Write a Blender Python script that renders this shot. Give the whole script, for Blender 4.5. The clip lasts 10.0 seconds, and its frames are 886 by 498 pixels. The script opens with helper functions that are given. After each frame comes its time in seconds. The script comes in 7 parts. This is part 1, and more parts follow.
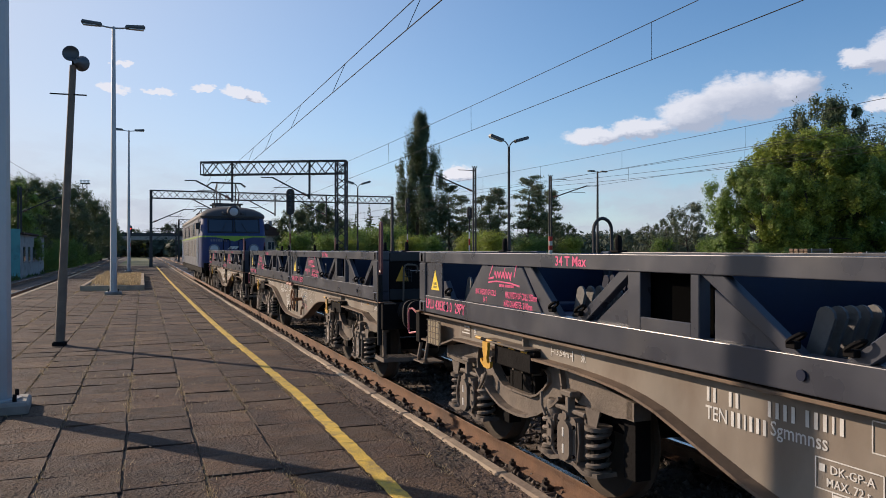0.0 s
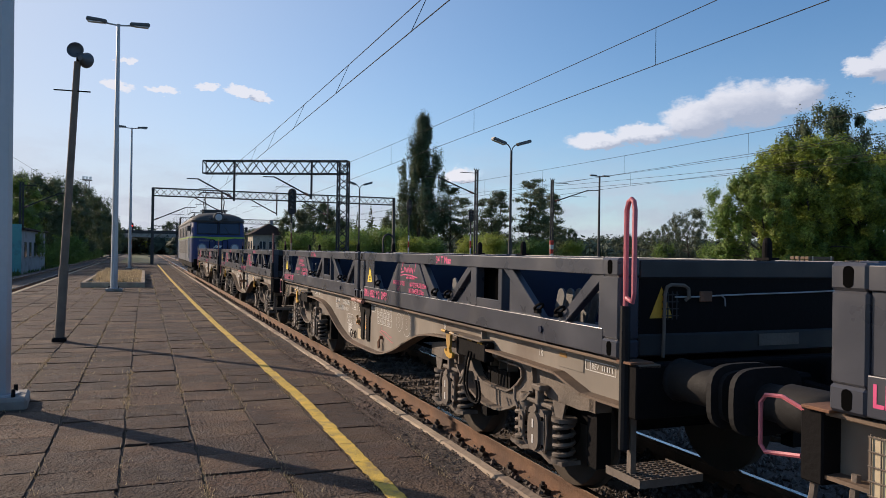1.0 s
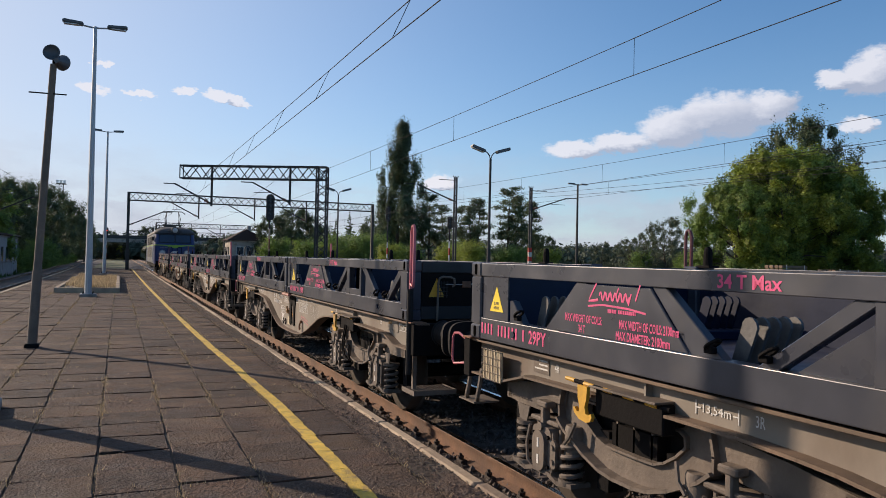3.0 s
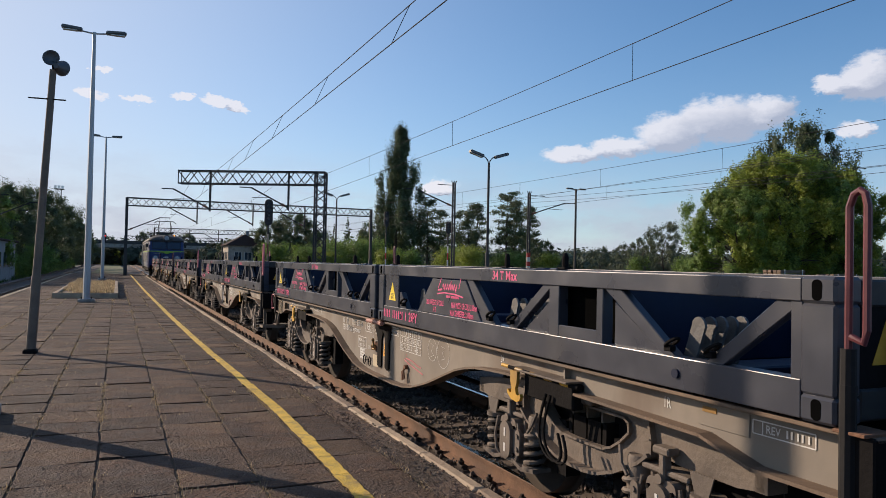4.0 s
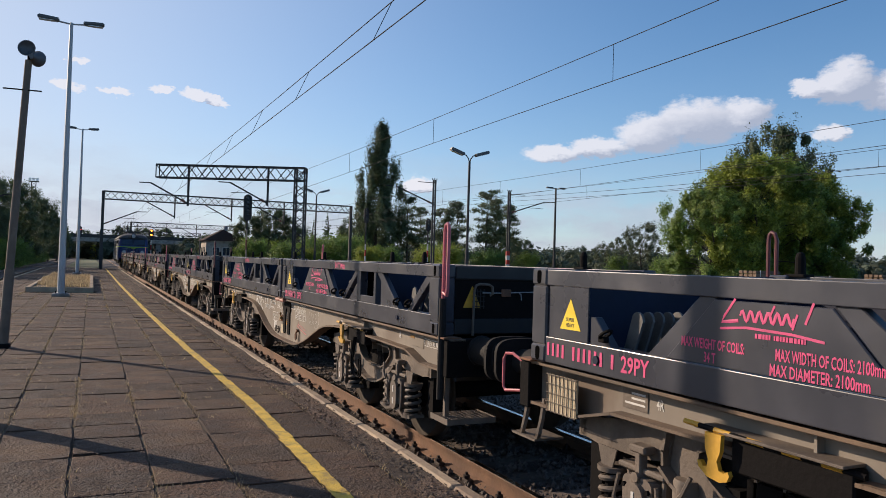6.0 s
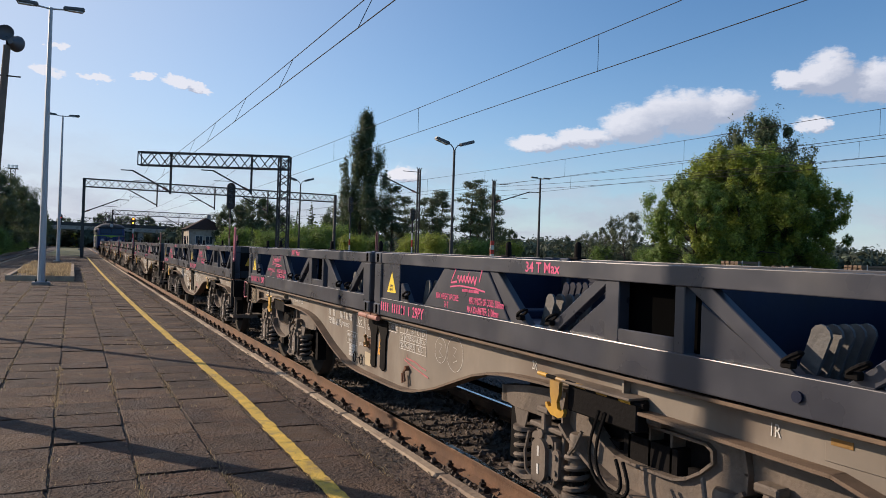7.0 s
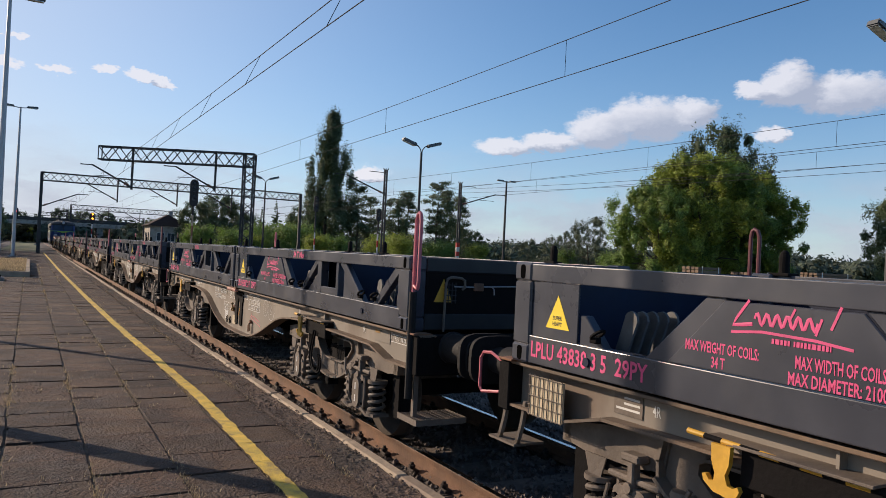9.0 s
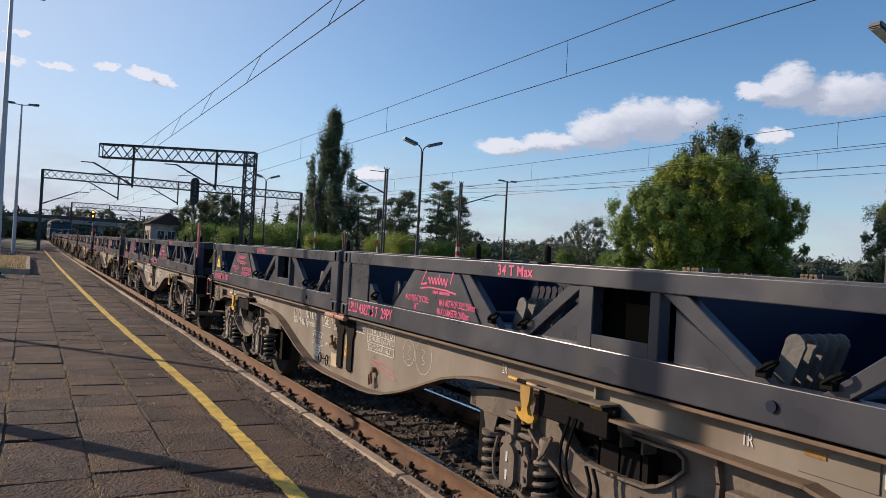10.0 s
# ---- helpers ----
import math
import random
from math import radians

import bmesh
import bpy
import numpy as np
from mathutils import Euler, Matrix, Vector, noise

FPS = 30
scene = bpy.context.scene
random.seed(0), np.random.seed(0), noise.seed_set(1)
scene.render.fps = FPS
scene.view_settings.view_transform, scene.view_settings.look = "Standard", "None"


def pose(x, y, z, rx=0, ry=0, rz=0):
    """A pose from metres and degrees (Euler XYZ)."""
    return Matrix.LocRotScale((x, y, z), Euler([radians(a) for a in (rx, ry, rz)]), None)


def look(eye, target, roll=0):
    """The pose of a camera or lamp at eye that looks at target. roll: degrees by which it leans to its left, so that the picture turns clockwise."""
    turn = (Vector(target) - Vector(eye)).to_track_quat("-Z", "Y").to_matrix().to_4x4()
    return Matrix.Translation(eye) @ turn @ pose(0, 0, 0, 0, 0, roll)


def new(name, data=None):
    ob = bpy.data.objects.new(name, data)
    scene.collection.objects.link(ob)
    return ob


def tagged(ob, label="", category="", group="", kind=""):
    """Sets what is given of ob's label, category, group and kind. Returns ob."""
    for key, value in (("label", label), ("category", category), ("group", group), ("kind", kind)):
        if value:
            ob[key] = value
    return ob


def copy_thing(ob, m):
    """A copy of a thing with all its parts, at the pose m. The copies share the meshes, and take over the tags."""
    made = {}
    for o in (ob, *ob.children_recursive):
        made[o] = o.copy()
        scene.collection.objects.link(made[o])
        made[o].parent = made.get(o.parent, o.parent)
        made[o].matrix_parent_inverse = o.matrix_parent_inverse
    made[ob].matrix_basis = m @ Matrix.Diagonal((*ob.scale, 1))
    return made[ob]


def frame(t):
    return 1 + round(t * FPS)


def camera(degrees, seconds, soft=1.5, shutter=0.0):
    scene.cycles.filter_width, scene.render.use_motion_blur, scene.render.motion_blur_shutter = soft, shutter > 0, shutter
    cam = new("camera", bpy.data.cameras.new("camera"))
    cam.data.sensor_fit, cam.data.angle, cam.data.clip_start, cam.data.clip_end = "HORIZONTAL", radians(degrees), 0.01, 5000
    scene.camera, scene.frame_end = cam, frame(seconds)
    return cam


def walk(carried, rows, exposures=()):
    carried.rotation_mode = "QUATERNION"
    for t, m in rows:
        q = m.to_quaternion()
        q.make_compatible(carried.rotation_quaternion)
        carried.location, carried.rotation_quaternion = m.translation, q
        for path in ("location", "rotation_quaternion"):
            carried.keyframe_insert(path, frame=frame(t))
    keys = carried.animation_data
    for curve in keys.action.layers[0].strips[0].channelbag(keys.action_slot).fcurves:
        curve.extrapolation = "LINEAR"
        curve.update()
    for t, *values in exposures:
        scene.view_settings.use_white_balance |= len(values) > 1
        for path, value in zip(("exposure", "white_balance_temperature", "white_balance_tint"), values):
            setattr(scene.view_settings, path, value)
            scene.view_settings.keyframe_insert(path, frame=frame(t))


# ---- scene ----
cam = camera(61.6, 10.0, soft=0.35)
EYE = (-3.956, 0.0, 1.816)
TURNS = [
    (0.0, -21.98, 0.06, 0.00), (0.5, -21.88, 0.10, -0.40), (1.0, -21.91, 0.22, -0.90), (1.5, -22.62, 0.34, -0.87),
    (2.0, -22.60, 0.39, -1.03), (2.5, -23.22, 0.55, -1.23), (4.0, -23.70, 1.17, -1.18), (4.5, -23.61, 1.18, -1.19),
    (5.0, -24.29, 1.30, -1.23), (5.5, -24.78, 1.31, -1.56), (7.0, -26.47, 0.25, -1.95), (7.5, -27.35, 0.27, -2.12),
    (8.0, -28.85, 0.43, -2.54), (8.5, -29.17, 0.53, -2.88), (9.0, -29.14, 0.47, -2.88), (9.5, -29.20, 0.48, -3.25),
    (10.0, -29.12, 0.44, -3.19),
]


def sway(t):
    """The hand drifts a few centimetres away from the track in the middle of the shot."""
    u = min(1.0, max(0.0, (t - 2.2) / 1.6))
    return -0.034 * u * u * (3 - 2 * u)


walk(cam, [(t, pose(EYE[0] + sway(t), EYE[1], EYE[2], 90 + pitch, roll, yaw)) for t, yaw, pitch, roll in TURNS], exposures=[(0.0, 0.1, 6200, 15), (10.0, 0.1, 6200, 15)])

# ---- light ----
SUN_H = Vector((-0.608, 0.794, 0)).normalized()
SUN_EL = radians(21.5)
to_sun = Vector((SUN_H.x * math.cos(SUN_EL), SUN_H.y * math.cos(SUN_EL), math.sin(SUN_EL)))
sun = new("sun", bpy.data.lights.new("sun", "SUN"))
sun.data.energy, sun.data.angle, sun.data.color = 5.0, radians(0.55), (1.0, 0.80, 0.57)
sun.matrix_world = look((0, 0, 60), Vector((0, 0, 60)) - to_sun)

world = bpy.data.worlds.new("sky")
scene.world = world
world.use_nodes = True


def sky_nodes():
    nt = world.node_tree
    n, l = nt.nodes, nt.links
    n.clear()

    def math_node(op, a, b=None, c=None):
        m = n.new("ShaderNodeMath")
        m.operation = op
        for i, v in enumerate((a, b, c)):
            if v is None:
                continue
            if isinstance(v, (int, float)):
                m.inputs[i].default_value = v
            else:
                l.new(v, m.inputs[i])
        return m.outputs[0]

    sky = n.new("ShaderNodeTexSky")
    sky.sky_type, sky.sun_disc = "NISHITA", False
    sky.sun_elevation = SUN_EL
    sky.sun_rotation = math.atan2(SUN_H.x, SUN_H.y)
    sky.air_density, sky.dust_density, sky.ozone_density = 1.0, 0.25, 3.2
    tc = n.new("ShaderNodeTexCoord")
    sep = n.new("ShaderNodeSeparateXYZ")
    l.new(tc.outputs["Generated"], sep.inputs[0])
    az = math_node("MULTIPLY", math_node("ARCTAN2", sep.outputs[0], sep.outputs[1]), 57.2958)
    el = math_node("MULTIPLY", math_node("ARCSINE", sep.outputs[2]), 57.2958)
    comb = n.new("ShaderNodeCombineXYZ")
    l.new(az, comb.inputs[0])
    l.new(math_node("MULTIPLY", el, 1.7), comb.inputs[1])

    def noise_node(scale, detail, rough=0.55):
        t = n.new("ShaderNodeTexNoise")
        t.inputs["Scale"].default_value, t.inputs["Detail"].default_value, t.inputs["Roughness"].default_value = scale, detail, rough
        l.new(comb.outputs[0], t.inputs["Vector"])
        return t.outputs["Fac"]

    billow = noise_node(0.32, 7, 0.58)
    fine = noise_node(1.1, 5, 0.6)
    # ragged outlines: the sky coordinates are pushed about by noise at three scales
    for scale, push in ((0.45, 1.1), (1.5, 0.75), (5.0, 0.3)):
        t = n.new("ShaderNodeTexNoise")
        t.inputs["Scale"].default_value, t.inputs["Detail"].default_value = scale, 3
        l.new(comb.outputs[0], t.inputs["Vector"])
        rgb = n.new("ShaderNodeSeparateColor")
        l.new(t.outputs["Color"], rgb.inputs[0])
        az = math_node("ADD", az, math_node("MULTIPLY", math_node("SUBTRACT", rgb.outputs[0], 0.5), push * 1.5))
        el = math_node("ADD", el, math_node("MULTIPLY", math_node("SUBTRACT", rgb.outputs[1], 0.5), push * 0.9))

    def cloud_body(az, el):
        """Thickness of the cumulus: azimuth right of the track, elevation, half widths in degrees; flat bases."""
        body = None
        for a, e, w, h in CLOUDS:
            du = math_node("DIVIDE", math_node("SUBTRACT", az, a), w)
            dv = math_node("DIVIDE", math_node("SUBTRACT", el, e), h)
            dv = math_node("MULTIPLY", dv, math_node("ADD", 1.0, math_node("MULTIPLY", math_node("LESS_THAN", dv, 0.0), 0.35)))
            r2 = math_node("ADD", math_node("MULTIPLY", du, du), math_node("MULTIPLY", dv, dv))
            one = math_node("MAXIMUM", math_node("SUBTRACT", 1.0, r2), -1.0)
            body = one if body is None else math_node("SMOOTH_MAX", body, one, 0.35)
        return body

    density = cloud_body(az, el)
    sunward = cloud_body(math_node("SUBTRACT", az, 0.9), math_node("ADD", el, 0.75))
    shaped = math_node("ADD", density, math_node("MULTIPLY", math_node("SUBTRACT", billow, 0.5), 1.0))
    shaped = math_node("ADD", shaped, math_node("MULTIPLY", math_node("SUBTRACT", fine, 0.5), 0.6))
    ramp = n.new("ShaderNodeMapRange")
    ramp.interpolation_type = "SMOOTHSTEP"
    ramp.inputs["From Min"].default_value, ramp.inputs["From Max"].default_value = -0.1, 0.55
    l.new(shaped, ramp.inputs["Value"])
    # thin veils low over the horizon
    stretch = n.new("ShaderNodeCombineXYZ")
    l.new(math_node("MULTIPLY", az, 0.25), stretch.inputs[0])
    l.new(el, stretch.inputs[1])
    veil = n.new("ShaderNodeTexNoise")
    veil.inputs["Scale"].default_value, veil.inputs["Detail"].default_value = 0.55, 6
    l.new(stretch.outputs[0], veil.inputs["Vector"])
    low = n.new("ShaderNodeMapRange")
    low.inputs["From Min"].default_value, low.inputs["From Max"].default_value = 8.5, 1.5
    l.new(el, low.inputs["Value"])
    veil_r = n.new("ShaderNodeMapRange")
    veil_r.inputs["From Min"].default_value, veil_r.inputs["From Max"].default_value = 0.36, 0.6
    l.new(veil.outputs["Fac"], veil_r.inputs["Value"])
    veils = math_node("MULTIPLY", math_node("MULTIPLY", veil_r.outputs[0], low.outputs[0]), 0.75)
    # pale haze that thickens towards the horizon
    towards = n.new("ShaderNodeVectorMath")
    towards.operation = "DOT_PRODUCT"
    l.new(tc.outputs["Generated"], towards.inputs[0])
    towards.inputs[1].default_value = to_sun
    dusty = math_node("MULTIPLY", math_node("POWER", math_node("MAXIMUM", towards.outputs["Value"], 0.0), 3.2), 1.0)
    haze = math_node("MULTIPLY", math_node("POWER", 2.718, math_node("MULTIPLY", math_node("ABSOLUTE", el), -0.17)), 0.72)
    haze = math_node("MINIMUM", math_node("ADD", haze, dusty), 0.9)
    veils = math_node("MAXIMUM", veils, 0.0)
    cover = math_node("MINIMUM", math_node("ADD", math_node("MULTIPLY", ramp.outputs[0], 0.86), veils), 0.96)
    # sunlit tops towards the sun, grey-mauve bases
    core = n.new("ShaderNodeMapRange")
    core.inputs["From Min"].default_value, core.inputs["From Max"].default_value = -0.75, 0.12
    l.new(math_node("ADD", math_node("SUBTRACT", sunward, density), math_node("MULTIPLY", math_node("SUBTRACT", billow, 0.5), 0.7)), core.inputs["Value"])
    col = n.new("ShaderNodeMixRGB")
    col.inputs[1].default_value, col.inputs[2].default_value = (*[c * CLOUD_GAIN * 0.98 for c in (0.97, 0.96, 0.96)], 1), (*[c * CLOUD_GAIN for c in (0.5, 0.535, 0.62)], 1)
    l.new(core.outputs[0], col.inputs[0])
    mix = n.new("ShaderNodeMixRGB")
    l.new(cover, mix.inputs[0])
    hazy = n.new("ShaderNodeMixRGB")
    l.new(haze, hazy.inputs[0])
    deep = n.new("ShaderNodeMixRGB")
    deep.blend_type = "MULTIPLY"
    deep.inputs[0].default_value = 1.0
    deep.inputs[2].default_value = (0.66, 0.91, 1.0, 1)
    l.new(sky.outputs[0], deep.inputs[1])
    l.new(deep.outputs[0], hazy.inputs[1])
    hazy.inputs[2].default_value = (*[c * CLOUD_GAIN * 0.84 for c in (0.925, 0.955, 1.0)], 1)
    l.new(hazy.outputs[0], mix.inputs[1])
    l.new(col.outputs[0], mix.inputs[2])
    bg = n.new("ShaderNodeBackground")
    bg.inputs["Strength"].default_value = SKY_STRENGTH
    l.new(mix.outputs[0], bg.inputs["Color"])
    out = n.new("ShaderNodeOutputWorld")
    l.new(bg.outputs[0], out.inputs[0])


SKY_STRENGTH = 0.126
CLOUD_GAIN = 6.6
CLOUDS = [(33.4, 8.4, 2.7, 0.85), (37.0, 8.8, 3.0, 0.95), (40.6, 9.7, 2.9, 1.8), (44.0, 10.5, 3.8, 2.0), (47.0, 11.0, 2.3, 1.5), (51.3, 12.6, 1.7, 0.9), (53.5, 12.7, 2.0, 1.9), (57.0, 12.0, 3.6, 1.7), (52.6, 9.5, 1.4, 0.7),
          (23.0, 5.8, 1.6, 0.7), (-2.2, 11.2, 1.1, 0.45), (-1.4, 13.0, 0.6, 0.32), (1.0, 11.1, 1.3, 0.3), (4.2, 11.6, 1.0, 0.32), (6.4, 11.5, 1.1, 0.55), (7.7, 11.2, 0.9, 0.4)]
sky_nodes()

# ---- materials ----
MATS = {}


def mat(name, col, rough=0.6, metal=0.0, var=0.25, scale=8.0, bump=0.15, dirt=None, dirt_scale=1.2, dirt_amount=0.4, rand=0.0, island=0.0,
        stretch=(1, 1, 1), spec=0.5, fine=6.0, transmit=0.0, speck=0.0, dust=None, dust_scale=1.1):
    """A weathered surface: base colour varied at two scales, patches of dirt, fine relief; coordinates in metres."""
    m = bpy.data.materials.new(name)
    m.use_nodes = True
    nt = m.node_tree
    n, l = nt.nodes, nt.links
    b = n["Principled BSDF"]
    b.inputs["Roughness"].default_value, b.inputs["Metallic"].default_value = rough, metal
    b.inputs["Specular IOR Level"].default_value = spec
    tc = n.new("ShaderNodeTexCoord")
    mp = n.new("ShaderNodeMapping")
    mp.inputs["Scale"].default_value = stretch
    l.new(tc.outputs["Object"], mp.inputs["Vector"])
    vec = mp.outputs[0]
    if rand:
        info = n.new("ShaderNodeObjectInfo")
        add = n.new("ShaderNodeVectorMath")
        add.operation = "MULTIPLY_ADD"
        l.new(info.outputs["Random"], add.inputs[0])
        add.inputs[1].default_value = (37.0, 91.0, 53.0)
        l.new(vec, add.inputs[2])
        vec = add.outputs[0]

    def noise_tex(s, detail=5):
        t = n.new("ShaderNodeTexNoise")
        t.inputs["Scale"].default_value, t.inputs["Detail"].default_value = s, detail
        l.new(vec, t.inputs["Vector"])
        return t.outputs["Fac"]

    def mixer(fac, a, c, blend="MIX"):
        x = n.new("ShaderNodeMixRGB")
        x.blend_type = blend
        if isinstance(fac, float):
            x.inputs[0].default_value = fac
        else:
            l.new(fac, x.inputs[0])
        for i, v in ((1, a), (2, c)):
            if isinstance(v, tuple):
                x.inputs[i].default_value = (*v, 1)
            else:
                l.new(v, x.inputs[i])
        return x.outputs[0]

    def ranged(v, lo, hi, a=0.0, c=1.0):
        r = n.new("ShaderNodeMapRange")
        r.inputs["From Min"].default_value, r.inputs["From Max"].default_value = lo, hi
        r.inputs["To Min"].default_value, r.inputs["To Max"].default_value = a, c
        l.new(v, r.inputs["Value"])
        return r.outputs[0]

    dark, light = tuple(c * (1 - var) for c in col), tuple(min(1, c * (1 + var)) for c in col)
    coarse_n, fine_n = noise_tex(scale), noise_tex(scale * fine)
    c = mixer(ranged(coarse_n, 0.3, 0.7), dark, light)
    c = mixer(ranged(fine_n, 0.35, 0.65, 0.0, 0.5), c, tuple(x * (1 - 0.6 * var) for x in col))
    if speck:
        c = mixer(ranged(noise_tex(scale * fine * 0.45, 3), 0.52, 0.68, 0.0, speck), c, tuple(x * 0.3 for x in col))
        c = mixer(ranged(noise_tex(scale * fine * 1.3, 2), 0.6, 0.75, 0.0, speck * 0.7), c, tuple(min(1, x * 3.0) for x in col))
    if dirt:
        big = noise_tex(dirt_scale, 7)
        mask = ranged(big, 0.62 - 0.3 * dirt_amount, 0.78 - 0.3 * dirt_amount, 0.0, 0.85)
        c = mixer(mask, c, dirt)
    if dust:
        c = mixer(ranged(noise_tex(dust_scale, 8), 0.47, 0.72, 0.0, 0.6), c, dust)
    if rand or island:
        if rand:
            src = info.outputs["Random"]
        else:
            geo = n.new("ShaderNodeNewGeometry")
            src = geo.outputs["Random Per Island"]
        k = rand or island
        g = n.new("ShaderNodeCombineXYZ")
        v = ranged(src, 0, 1, 1 - k, 1 + k)
        for i in range(3):
            l.new(v, g.inputs[i])
        c = mixer(1.0, c, g.outputs[0], "MULTIPLY")
    l.new(c, b.inputs["Base Color"])
    rr = ranged(coarse_n, 0.3, 0.7, max(0.05, rough - 0.1), min(1, rough + 0.1))
    l.new(rr, b.inputs["Roughness"])
    if bump:
        bp = n.new("ShaderNodeBump")
        bp.inputs["Strength"].default_value, bp.inputs["Distance"].default_value = bump, 0.02
        l.new(fine_n, bp.inputs["Height"])
        if speck:
            pit = n.new("ShaderNodeBump")
            pit.inputs["Strength"].default_value, pit.inputs["Distance"].default_value = 0.9, 0.03
            l.new(noise_tex(scale * 5, 6), pit.inputs["Height"])
            l.new(pit.outputs[0], bp.inputs["Normal"])
        l.new(bp.outputs[0], b.inputs["Normal"])
    if transmit:
        tr = n.new("ShaderNodeBsdfTranslucent")
        l.new(c, tr.inputs["Color"])
        ms = n.new("ShaderNodeMixShader")
        ms.inputs[0].default_value = transmit
        l.new(b.outputs[0], ms.inputs[1])
        l.new(tr.outputs[0], ms.inputs[2])
        l.new(ms.outputs[0], n["Material Output"].inputs["Surface"])
    MATS[name] = m
    return m


def glow(name, col, strength):
    m = bpy.data.materials.new(name)
    m.use_nodes = True
    b = m.node_tree.nodes["Principled BSDF"]
    b.inputs["Base Color"].default_value = (*col, 1)
    b.inputs["Emission Color"].default_value = (*col, 1)
    b.inputs["Emission Strength"].default_value = strength
    MATS[name] = m
    return m


M_SLAB = mat("paving_slab", (0.068, 0.0365, 0.021), 0.88, var=0.35, scale=6, bump=1.0, dirt=(0.045, 0.028, 0.02), dirt_scale=2.6, dirt_amount=0.65, rand=0.28, fine=9, speck=1.0, dust=(0.17, 0.103, 0.055))
M_SLABS = mat("paving_far", (0.068, 0.0365, 0.021), 0.88, var=0.35, scale=6, bump=1.0, dirt=(0.045, 0.028, 0.02), dirt_scale=1.1, dirt_amount=0.65, island=0.28, fine=9, speck=1.0, dust=(0.17, 0.103, 0.055))
M_JOINT = mat("joint_soil", (0.085, 0.062, 0.042), 0.95, var=0.4, scale=6, bump=0.8)
M_KERB = mat("kerb_concrete", (0.38, 0.29, 0.195), 0.85, var=0.25, scale=4, bump=0.5, dirt=(0.2, 0.14, 0.1), dirt_amount=0.3, rand=0.15)
M_EDGE = mat("edge_screed", (0.13, 0.085, 0.06), 0.9, var=0.4, scale=5, bump=1.0, fine=14, speck=0.8, dirt=(0.05, 0.04, 0.03), dirt_amount=0.5)
M_YELLOW = mat("yellow_line_paint", (0.68, 0.46, 0.07), 0.75, var=0.25, scale=9, bump=0.5, dirt=(0.26, 0.18, 0.08), dirt_scale=8, dirt_amount=0.3, rand=0.06)
M_BALLAST = mat("ballast_bed", (0.085, 0.066, 0.055), 0.95, var=0.5, scale=9, bump=0.9)
M_STONE = mat("ballast_stone", (0.12, 0.098, 0.085), 0.9, var=0.3, scale=12, bump=0.5, island=0.5)
M_RAIL = mat("rail_rust", (0.19, 0.105, 0.062), 0.75, 0.2, var=0.3, scale=6, bump=0.3, dirt=(0.09, 0.055, 0.04), dirt_amount=0.4)
M_RAILTOP = mat("rail_head_polished", (0.5, 0.5, 0.5), 0.22, 1.0, var=0.1, scale=4, bump=0.02)
M_CLIP = mat("rail_fastening", (0.05, 0.036, 0.03), 0.8, 0.2, var=0.3, scale=20, bump=0.4)
M_SLEEPER = mat("sleeper", (0.13, 0.1, 0.08), 0.9, var=0.35, scale=6, bump=0.6, rand=0.2)
M_GRASS = mat("meadow", (0.075, 0.095, 0.03), 0.95, var=0.4, scale=0.35, bump=0.5, dirt=(0.15, 0.125, 0.06), dirt_scale=0.06, dirt_amount=0.5, fine=20)
M_BLADE = mat("grass_blades", (0.07, 0.11, 0.025), 0.8, var=0.3, scale=2, bump=0, island=0.4, transmit=0.3)
M_STRAW = mat("dry_grass", (0.42, 0.33, 0.2), 0.85, var=0.3, scale=6, bump=0, island=0.4, transmit=0.4)
M_TRAY = mat("anthracite_paint", (0.047, 0.05, 0.064), 0.33, 0.0, var=0.12, scale=3, bump=0.03, dirt=(0.07, 0.069, 0.074), dirt_scale=1.7, dirt_amount=0.3)
# near-black navy: inside shade and blue skylight put into the colour
M_TRAYIN = mat("tray_shade_navy", (0.0065, 0.0125, 0.037), 0.5, spec=0.3, var=0.25, scale=3, bump=0.05, dirt=(0.01, 0.013, 0.026), dirt_amount=0.3)
M_CRADLE = mat("cradle_wear_steel", (0.13, 0.125, 0.12), 0.65, 0.0, var=0.35, scale=6, bump=0.2)
M_FRAME = mat("wagon_frame_paint", (0.225, 0.19, 0.15), 0.65, var=0.16, scale=2.5, bump=0.08, dirt=(0.13, 0.09, 0.062), dirt_scale=1.3, dirt_amount=0.42, stretch=(1, 1, 0.6))
M_FLANGE = mat("flange_grime", (0.17, 0.115, 0.075), 0.75, var=0.3, scale=5, bump=0.2, dirt=(0.1, 0.075, 0.055), dirt_amount=0.5)
M_BOGIE = mat("bogie_grime", (0.158, 0.125, 0.097), 0.75, var=0.3, scale=6, bump=0.25, dirt=(0.085, 0.068, 0.055), dirt_scale=3, dirt_amount=0.4)
# undergear black; also put where shade lies on and between parts
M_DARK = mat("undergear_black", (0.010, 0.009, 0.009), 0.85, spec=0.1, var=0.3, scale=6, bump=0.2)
# disc near black for the shade it stands in, tyre lighter for its lit rim
M_WHEEL = mat("wheel_shaded_steel", (0.022, 0.018, 0.015), 0.9, 0.0, spec=0.08, var=0.25, scale=7, bump=0.2)
M_TREAD = mat("wheel_tread", (0.085, 0.068, 0.054), 0.6, 0.0, spec=0.15, var=0.15, scale=6, bump=0.05)
# buffers near black: shade between the wagons is put into this colour
M_BUFFER = mat("buffer_shade_black", (0.016, 0.015, 0.015), 0.75, 0.0, spec=0.25, var=0.4, scale=6, bump=0.1)
M_PINK = mat("pink_marking", (0.68, 0.075, 0.21), 0.55, var=0.12, scale=9, bump=0, dirt=(0.3, 0.06, 0.12), dirt_scale=4, dirt_amount=0.15)
